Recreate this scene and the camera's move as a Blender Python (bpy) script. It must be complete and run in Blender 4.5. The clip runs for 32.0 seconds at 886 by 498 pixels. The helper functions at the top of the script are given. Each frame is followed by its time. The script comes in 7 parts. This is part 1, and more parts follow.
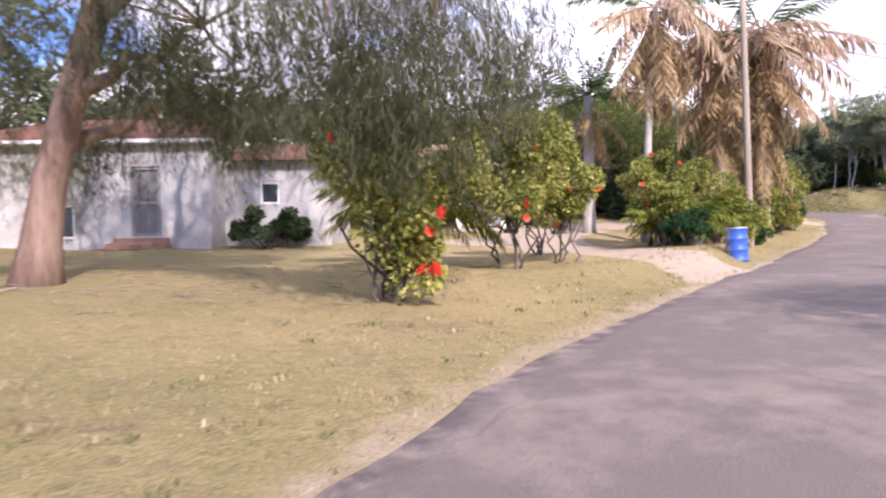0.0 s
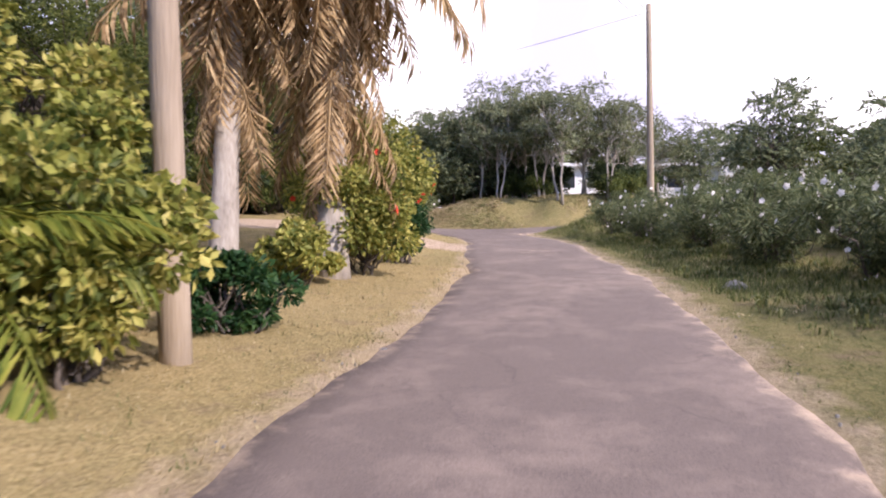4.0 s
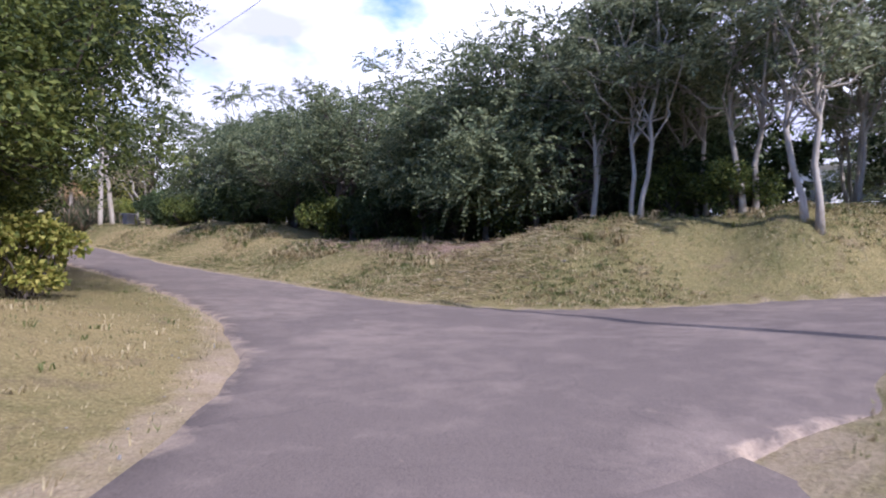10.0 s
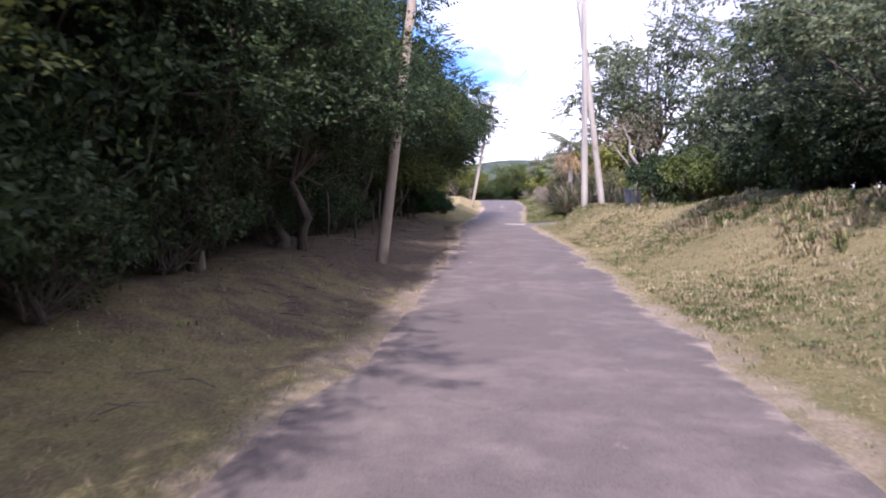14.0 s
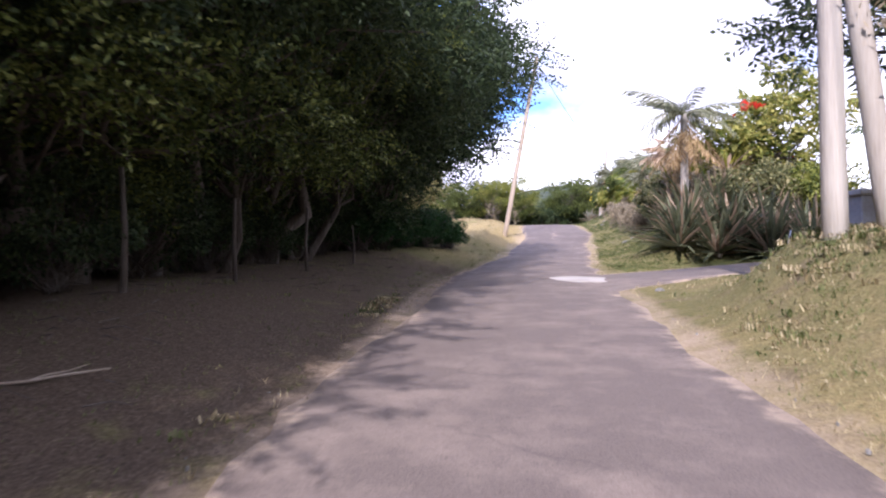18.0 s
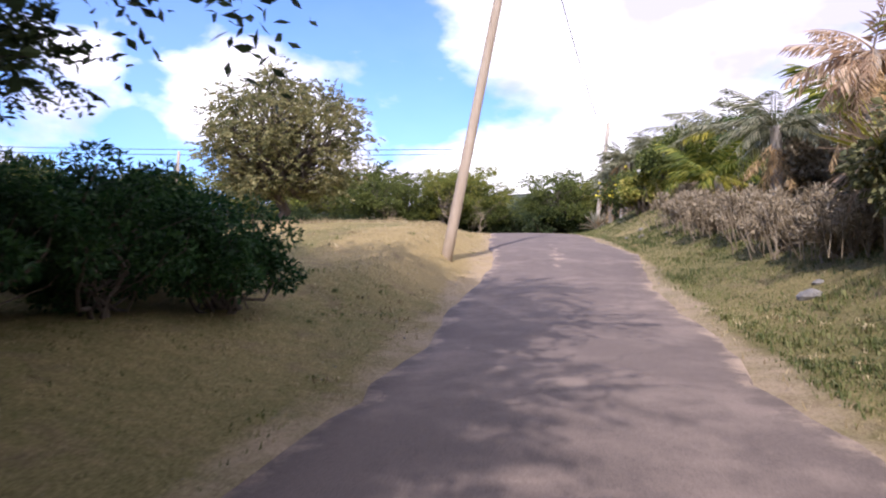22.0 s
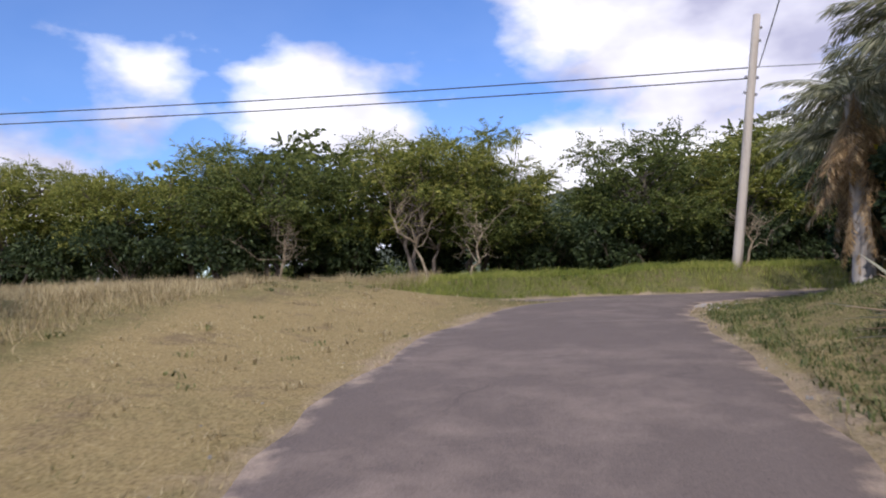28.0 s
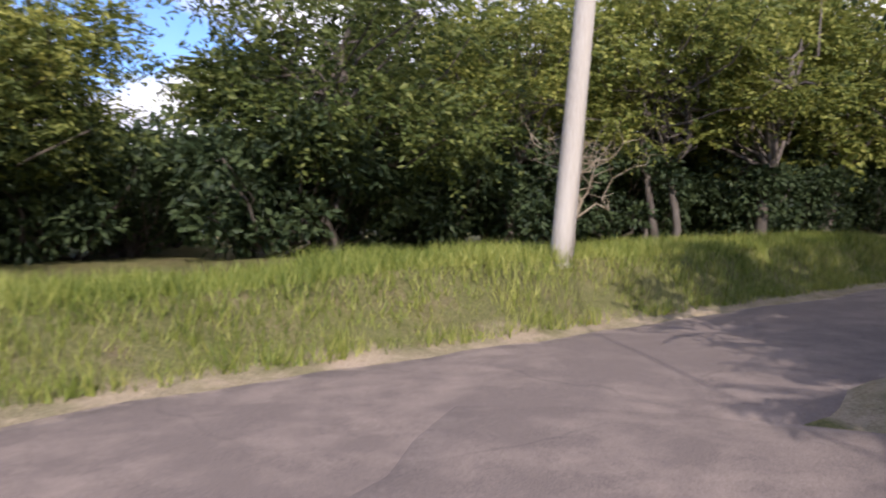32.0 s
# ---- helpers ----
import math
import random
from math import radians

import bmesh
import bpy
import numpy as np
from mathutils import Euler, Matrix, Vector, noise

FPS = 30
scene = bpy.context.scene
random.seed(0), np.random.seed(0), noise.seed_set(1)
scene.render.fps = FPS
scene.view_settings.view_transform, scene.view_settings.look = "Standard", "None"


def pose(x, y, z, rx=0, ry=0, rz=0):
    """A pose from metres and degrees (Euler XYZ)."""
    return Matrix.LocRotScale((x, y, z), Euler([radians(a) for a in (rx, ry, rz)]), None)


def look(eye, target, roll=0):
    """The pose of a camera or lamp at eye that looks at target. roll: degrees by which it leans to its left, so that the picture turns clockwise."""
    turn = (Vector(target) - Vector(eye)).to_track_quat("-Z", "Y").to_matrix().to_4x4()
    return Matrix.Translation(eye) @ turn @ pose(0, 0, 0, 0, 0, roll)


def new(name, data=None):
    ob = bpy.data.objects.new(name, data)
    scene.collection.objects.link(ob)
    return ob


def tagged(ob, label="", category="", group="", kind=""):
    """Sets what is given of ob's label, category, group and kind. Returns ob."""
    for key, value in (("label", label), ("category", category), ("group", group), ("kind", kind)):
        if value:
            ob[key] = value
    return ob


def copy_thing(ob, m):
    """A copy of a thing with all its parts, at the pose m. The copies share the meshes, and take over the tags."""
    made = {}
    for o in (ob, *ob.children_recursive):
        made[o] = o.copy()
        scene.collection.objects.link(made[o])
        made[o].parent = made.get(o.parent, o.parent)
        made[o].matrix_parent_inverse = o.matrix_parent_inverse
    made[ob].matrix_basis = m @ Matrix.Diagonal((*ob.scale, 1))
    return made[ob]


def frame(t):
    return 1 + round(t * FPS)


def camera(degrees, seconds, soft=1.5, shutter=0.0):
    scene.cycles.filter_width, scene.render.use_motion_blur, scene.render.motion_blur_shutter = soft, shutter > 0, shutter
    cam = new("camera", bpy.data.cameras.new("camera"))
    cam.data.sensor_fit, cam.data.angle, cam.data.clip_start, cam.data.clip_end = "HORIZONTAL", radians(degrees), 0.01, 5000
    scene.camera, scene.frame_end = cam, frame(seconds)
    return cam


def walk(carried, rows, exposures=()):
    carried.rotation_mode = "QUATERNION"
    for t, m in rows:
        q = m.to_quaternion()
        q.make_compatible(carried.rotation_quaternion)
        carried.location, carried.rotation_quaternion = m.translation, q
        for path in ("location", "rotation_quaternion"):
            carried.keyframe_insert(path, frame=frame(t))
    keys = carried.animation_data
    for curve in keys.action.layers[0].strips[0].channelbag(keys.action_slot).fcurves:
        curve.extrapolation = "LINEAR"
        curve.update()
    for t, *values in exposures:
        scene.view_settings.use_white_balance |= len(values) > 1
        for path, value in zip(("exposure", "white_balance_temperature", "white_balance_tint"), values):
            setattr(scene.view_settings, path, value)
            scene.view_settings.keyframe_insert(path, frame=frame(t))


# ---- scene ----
cam = camera(65.0, 32.0, 2.0, 0.2)

PATH = [
    (0, (-46.315, -49.463, -1.880), (-45.341, -47.717, -1.933), -0.8),
    (0.5, (-44.472, -47.686, -1.867), (-43.248, -46.106, -1.942), 0.4),
    (1, (-42.239, -46.118, -1.842), (-40.81, -44.721, -1.912), 0.7),
    (1.5, (-39.95, -44.72, -1.806), (-38.404, -43.452, -1.855), -0.0),
    (2, (-37.847, -43.43, -1.773), (-36.262, -42.212, -1.845), -0.8),
    (2.5, (-35.859, -42.354, -1.765), (-34.24, -41.182, -1.819), -0.4),
    (3, (-33.89, -41.326, -1.743), (-32.249, -40.183, -1.768), 0.9),
    (3.5, (-31.822, -40.276, -1.684), (-30.181, -39.133, -1.705), 0.8),
    (4, (-29.607, -39.2, -1.629), (-27.959, -38.066, -1.652), 0.0),
    (4.5, (-27.67, -38.242, -1.593), (-26.026, -37.103, -1.575), 0.1),
    (5, (-25.868, -37.417, -1.502), (-24.204, -36.308, -1.492), -0.0),
    (5.5, (-24.145, -36.65, -1.401), (-22.477, -35.547, -1.391), -0.1),
    (6, (-22.461, -35.883, -1.294), (-20.817, -34.743, -1.276), -0.1),
    (6.5, (-20.772, -35.061, -1.181), (-19.169, -33.866, -1.154), -0.0),
    (7, (-19.014, -34.157, -1.063), (-17.419, -32.951, -1.043), 0.1),
    (7.5, (-17.076, -33.039, -0.957), (-15.51, -31.795, -0.942), -0.4),
    (8, (-15.276, -31.989, -0.838), (-13.735, -30.716, -0.787), -0.5),
    (8.5, (-13.51, -30.89, -0.709), (-12.002, -29.577, -0.658), -0.9),
    (9, (-11.785, -29.78, -0.565), (-10.289, -28.454, -0.498), -0.4),
    (9.5, (-10.07, -28.671, -0.456), (-8.616, -27.3, -0.406), 0.3),
    (10, (-8.611, -27.567, -0.364), (-7.244, -26.109, -0.301), -0.0),
    (10.5, (-7.206, -26.195, -0.265), (-5.976, -24.618, -0.253), 0.5),
    (11, (-5.881, -24.682, -0.135), (-4.845, -22.973, -0.061), 1.5),
    (11.5, (-4.636, -22.924, 0.010), (-3.807, -21.104, 0.081), 1.1),
    (12, (-3.579, -20.952, 0.142), (-2.95, -19.054, 0.169), 0.2),
    (12.5, (-2.768, -18.888, 0.245), (-2.369, -16.928, 0.264), -0.3),
    (13, (-2.253, -16.812, 0.332), (-2.059, -14.822, 0.389), -0.0),
    (13.5, (-1.862, -14.517, 0.468), (-1.781, -12.518, 0.468), 0.6),
    (14, (-1.46, -12.293, 0.602), (-1.437, -10.293, 0.601), 0.0),
    (14.5, (-1.106, -9.844, 0.719), (-1.149, -7.845, 0.692), -0.3),
    (15, (-0.804, -7.418, 0.825), (-0.872, -5.419, 0.808), -0.2),
    (15.5, (-0.526, -4.99, 0.942), (-0.605, -2.991, 0.944), 0.0),
    (16, (-0.26, -2.529, 1.082), (-0.349, -0.531, 1.107), 0.1),
    (16.5, (0.003, -0.001, 1.252), (-0.097, 1.996, 1.304), -0.1),
    (17, (0.278, 2.631, 1.455), (0.179, 4.627, 1.526), -1.0),
    (17.5, (0.527, 5.367, 1.690), (0.417, 7.361, 1.785), -0.9),
    (18, (0.791, 8.067, 1.913), (0.649, 10.061, 1.990), -0.3),
    (18.5, (1.004, 10.663, 2.106), (0.849, 12.654, 2.202), 1.0),
    (19, (1.133, 13.14, 2.291), (0.995, 15.134, 2.367), 0.8),
    (19.5, (1.218, 15.452, 2.490), (1.042, 17.444, 2.537), 1.3),
    (20, (1.278, 17.833, 2.716), (1.03, 19.817, 2.765), 1.9),
    (20.5, (1.332, 20.252, 2.930), (1.094, 22.237, 2.993), 2.6),
    (21, (1.34, 22.572, 3.062), (1.19, 24.567, 3.085), 1.2),
    (21.5, (1.454, 24.751, 3.171), (1.331, 26.747, 3.192), 0.4),
    (22, (1.684, 26.796, 3.301), (1.63, 28.794, 3.394), 0.7),
    (22.5, (1.977, 28.761, 3.461), (1.992, 30.757, 3.591), -0.5),
    (23, (2.27, 30.583, 3.612), (2.298, 32.582, 3.678), -0.7),
    (23.5, (2.582, 32.646, 3.758), (2.602, 34.645, 3.828), -2.8),
    (24, (2.879, 34.7, 3.916), (2.851, 36.698, 3.993), -2.6),
    (24.5, (3.129, 36.745, 4.210), (3.072, 38.733, 4.421), -1.9),
    (25, (3.38, 38.874, 4.597), (3.305, 40.863, 4.791), -0.8),
    (25.5, (3.623, 41.121, 4.986), (3.533, 43.113, 5.136), -0.3),
    (26, (3.854, 43.476, 5.327), (3.745, 45.47, 5.440), -0.6),
    (26.5, (4.062, 45.899, 5.600), (3.926, 47.892, 5.694), -1.6),
    (27, (4.231, 48.332, 5.851), (4.054, 50.32, 5.976), -2.0),
    (27.5, (4.359, 50.687, 6.105), (4.142, 52.67, 6.255), -0.9),
    (28, (4.418, 52.867, 6.327), (4.184, 54.852, 6.414), -0.9),
    (28.5, (4.464, 54.962, 6.511), (4.19, 56.941, 6.586), 0.3),
    (29, (4.599, 56.886, 6.657), (4.324, 58.867, 6.701), 1.3),
    (29.5, (4.675, 58.869, 6.793), (4.441, 60.856, 6.818), 1.6),
    (30, (4.783, 60.804, 6.895), (4.599, 62.795, 6.868), 1.5),
    (30.5, (4.961, 62.807, 6.954), (4.89, 64.804, 6.879), 1.0),
    (31, (5.233, 64.557, 6.983), (5.316, 66.553, 6.889), 0.3),
    (31.5, (5.66, 66.207, 7.011), (5.981, 68.18, 6.950), 0.2),
    (32, (6.318, 67.729, 7.041), (7.027, 69.597, 6.972), 0.0),
]
walk(cam, [(t, look(eye, target, roll)) for t, eye, target, roll in PATH],
     [(0, .85, 6150, 26), (2, .68, 6350, 27), (4, .6, 6400, 26), (8, .35, 5800, 23), (10, .45, 5600, 24), (12, .5, 5600, 26), (14, .75, 5600, 29), (17, .85, 5700, 27), (19, .9, 5900, 24), (21.2, 1.1, 6150, 23), (22, .5, 6200, 25), (23.5, .2, 6400, 25), (27, -.1, 6200, 18), (28.5, -.25, 6150, 18), (30, -.2, 6200, 19), (31, .35, 6300, 20), (32, .5, 6300, 20)])

# ---- sky and sun ----
SUN_TO = Vector((-0.13, -0.80, 0.58)).normalized()
world = bpy.data.worlds.new("sky")
scene.world = world
world.use_nodes = True
wn, wl = world.node_tree.nodes, world.node_tree.links
wn.clear()
sky = wn.new("ShaderNodeTexSky")
sky.sky_type, sky.sun_disc = "NISHITA", False
sky.sun_elevation = math.asin(SUN_TO.z)
sky.sun_rotation = math.atan2(SUN_TO.x, SUN_TO.y)
sky.dust_density, sky.ozone_density = 0.2, 3.0
wcoord = wn.new("ShaderNodeTexCoord")
wsplit = wn.new("ShaderNodeSeparateXYZ")
wl.new(wcoord.outputs["Generated"], wsplit.inputs[0])
# clouds lie on a plane overhead, so that they flatten towards the horizon
wmap = wn.new("ShaderNodeMapping")
wmap.inputs["Scale"].default_value = (1, 1, 1.9)
wmap.inputs["Location"].default_value = (0.35, 0.1, 0.0)
wl.new(wcoord.outputs["Generated"], wmap.inputs[0])
wnoise = wn.new("ShaderNodeTexNoise")
wnoise.inputs["Scale"].default_value, wnoise.inputs["Detail"].default_value, wnoise.inputs["Roughness"].default_value = 2.9, 10.0, 0.5
wl.new(wmap.outputs[0], wnoise.inputs["Vector"])
wramp = wn.new("ShaderNodeValToRGB")
wramp.color_ramp.elements[0].position, wramp.color_ramp.elements[1].position = 0.44, 0.53
# a thin veil between the clouds
wramp.color_ramp.elements[0].color = (.04, .04, .04, 1)
# more cloud towards the east than towards the west
wlean = wn.new("ShaderNodeMath")
wlean.operation = "MULTIPLY_ADD"
wlean.inputs[1].default_value = 0.2
wl.new(wsplit.outputs["X"], wlean.inputs[0])
wl.new(wnoise.outputs["Fac"], wlean.inputs[2])
wlow, wsum = wn.new("ShaderNodeMath"), wn.new("ShaderNodeMath")
wlow.operation, wlow.use_clamp, wlow.inputs[1].default_value, wlow.inputs[2].default_value = "MULTIPLY_ADD", True, -0.45, 0.12
wl.new(wsplit.outputs["Z"], wlow.inputs[0])
wl.new(wlean.outputs[0], wsum.inputs[0])
wl.new(wlow.outputs[0], wsum.inputs[1])
wl.new(wsum.outputs[0], wramp.inputs[0])
wshade = wn.new("ShaderNodeTexNoise")
wshade.inputs["Scale"].default_value, wshade.inputs["Detail"].default_value = 3.4, 5.0
wl.new(wmap.outputs[0], wshade.inputs["Vector"])
wcloud = wn.new("ShaderNodeMix")
wcloud.data_type = "RGBA"
wcloud.inputs[6].default_value, wcloud.inputs[7].default_value = (4.4, 4.45, 5.6, 1), (9.3, 9.3, 9.4, 1)
wtone = wn.new("ShaderNodeValToRGB")
wtone.color_ramp.elements[0].position, wtone.color_ramp.elements[1].position = 0.4, 0.58
wl.new(wshade.outputs["Fac"], wtone.inputs[0])
wl.new(wtone.outputs[0], wcloud.inputs[0])
wmix = wn.new("ShaderNodeMix")
wmix.data_type = "RGBA"
wl.new(wramp.outputs[0], wmix.inputs[0])
wtint = wn.new("ShaderNodeMix")
wtint.data_type, wtint.blend_type = "RGBA", "MULTIPLY"
wtint.inputs[0].default_value, wtint.inputs[7].default_value = 1.0, (0.72, 0.95, 1.28, 1)
wl.new(sky.outputs[0], wtint.inputs[6])
wl.new(wtint.outputs[2], wmix.inputs[6])
wl.new(wcloud.outputs[2], wmix.inputs[7])
wback = wn.new("ShaderNodeBackground")
wback.inputs["Strength"].default_value = 0.15
wl.new(wmix.outputs[2], wback.inputs[0])
wl.new(wback.outputs[0], wn.new("ShaderNodeOutputWorld").inputs[0])

sun = new("sun", bpy.data.lights.new("sun", "SUN"))
sun.data.energy, sun.data.angle, sun.data.color = 4.2, radians(0.6), (1.0, 0.93, 0.83)
sun.matrix_world = look((0, 0, 60), tuple(Vector((0, 0, 60)) - SUN_TO))

# ---- materials ----


def material(name, stops, scale=4.0, detail=6.0, rough=0.85, bump=0.3, bump_scale=None, fine=40.0, island=0.0, through_light=0.0, metal=0.0, stretch=(1, 1, 1), spec=0.3, random_object=0.0):
    """A surface of mixed colours: stops are colours along two scales of noise; island varies single pieces; through_light lets light through leaves."""
    m = bpy.data.materials.new(name)
    m.use_nodes = True
    n, l = m.node_tree.nodes, m.node_tree.links
    b = n["Principled BSDF"]
    b.inputs["Roughness"].default_value, b.inputs["Metallic"].default_value, b.inputs["Specular IOR Level"].default_value = rough, metal, spec
    coord, mapping = n.new("ShaderNodeTexCoord"), n.new("ShaderNodeMapping")
    mapping.inputs["Scale"].default_value = stretch
    l.new(coord.outputs["Object"], mapping.inputs[0])
    big, small = n.new("ShaderNodeTexNoise"), n.new("ShaderNodeTexNoise")
    big.inputs["Scale"].default_value, big.inputs["Detail"].default_value = scale, detail
    small.inputs["Scale"].default_value, small.inputs["Detail"].default_value = fine, 4.0
    l.new(mapping.outputs[0], big.inputs["Vector"])
    l.new(mapping.outputs[0], small.inputs["Vector"])
    mixed = n.new("ShaderNodeMath")
    mixed.operation = "MULTIPLY_ADD"
    mixed.inputs[1].default_value = 0.35
    l.new(small.outputs["Fac"], mixed.inputs[0])
    part_of = n.new("ShaderNodeMath")
    part_of.operation = "MULTIPLY"
    part_of.inputs[1].default_value = 0.65
    l.new(big.outputs["Fac"], part_of.inputs[0])
    l.new(part_of.outputs[0], mixed.inputs[2])
    value = mixed.outputs[0]
    if island or random_object:
        geo = n.new("ShaderNodeNewGeometry") if island else n.new("ShaderNodeObjectInfo")
        vary = n.new("ShaderNodeMath")
        vary.operation = "MULTIPLY_ADD"
        vary.inputs[1].default_value = island or random_object
        l.new(geo.outputs["Random Per Island" if island else "Random"], vary.inputs[0])
        l.new(value, vary.inputs[2])
        shift = n.new("ShaderNodeMath")
        shift.operation = "SUBTRACT"
        shift.inputs[1].default_value = (island or random_object) / 2
        l.new(vary.outputs[0], shift.inputs[0])
        value = shift.outputs[0]
    ramp_node = n.new("ShaderNodeValToRGB")
    e = ramp_node.color_ramp.elements
    while len(e) < len(stops):
        e.new(0.5)
    for k, c in enumerate(stops):
        e[k].position, e[k].color = 0.28 + 0.44 * k / max(1, len(stops) - 1), (*c, 1)
    l.new(value, ramp_node.inputs[0])
    l.new(ramp_node.outputs[0], b.inputs["Base Color"])
    if bump:
        bn = n.new("ShaderNodeBump")
        bn.inputs["Strength"].default_value, bn.inputs["Distance"].default_value = bump, 0.02
        if bump_scale:
            small.inputs["Scale"].default_value = bump_scale
        l.new(small.outputs["Fac"], bn.inputs["Height"])
        l.new(bn.outputs[0], b.inputs["Normal"])
    if through_light:
        tr, mx = n.new("ShaderNodeBsdfTranslucent"), n.new("ShaderNodeMixShader")
        l.new(ramp_node.outputs[0], tr.inputs[0])
        mx.inputs[0].default_value = through_light
        l.new(b.outputs[0], mx.inputs[1])
        l.new(tr.outputs[0], mx.inputs[2])
        l.new(mx.outputs[0], n["Material Output"].inputs[0])
    return m


def leafy(name, dark, mid, light, **more):
    return material(name, [dark, mid, light], scale=0.5, fine=6, island=0.45, through_light=0.36, rough=0.55, bump=0, spec=0.25, **more)


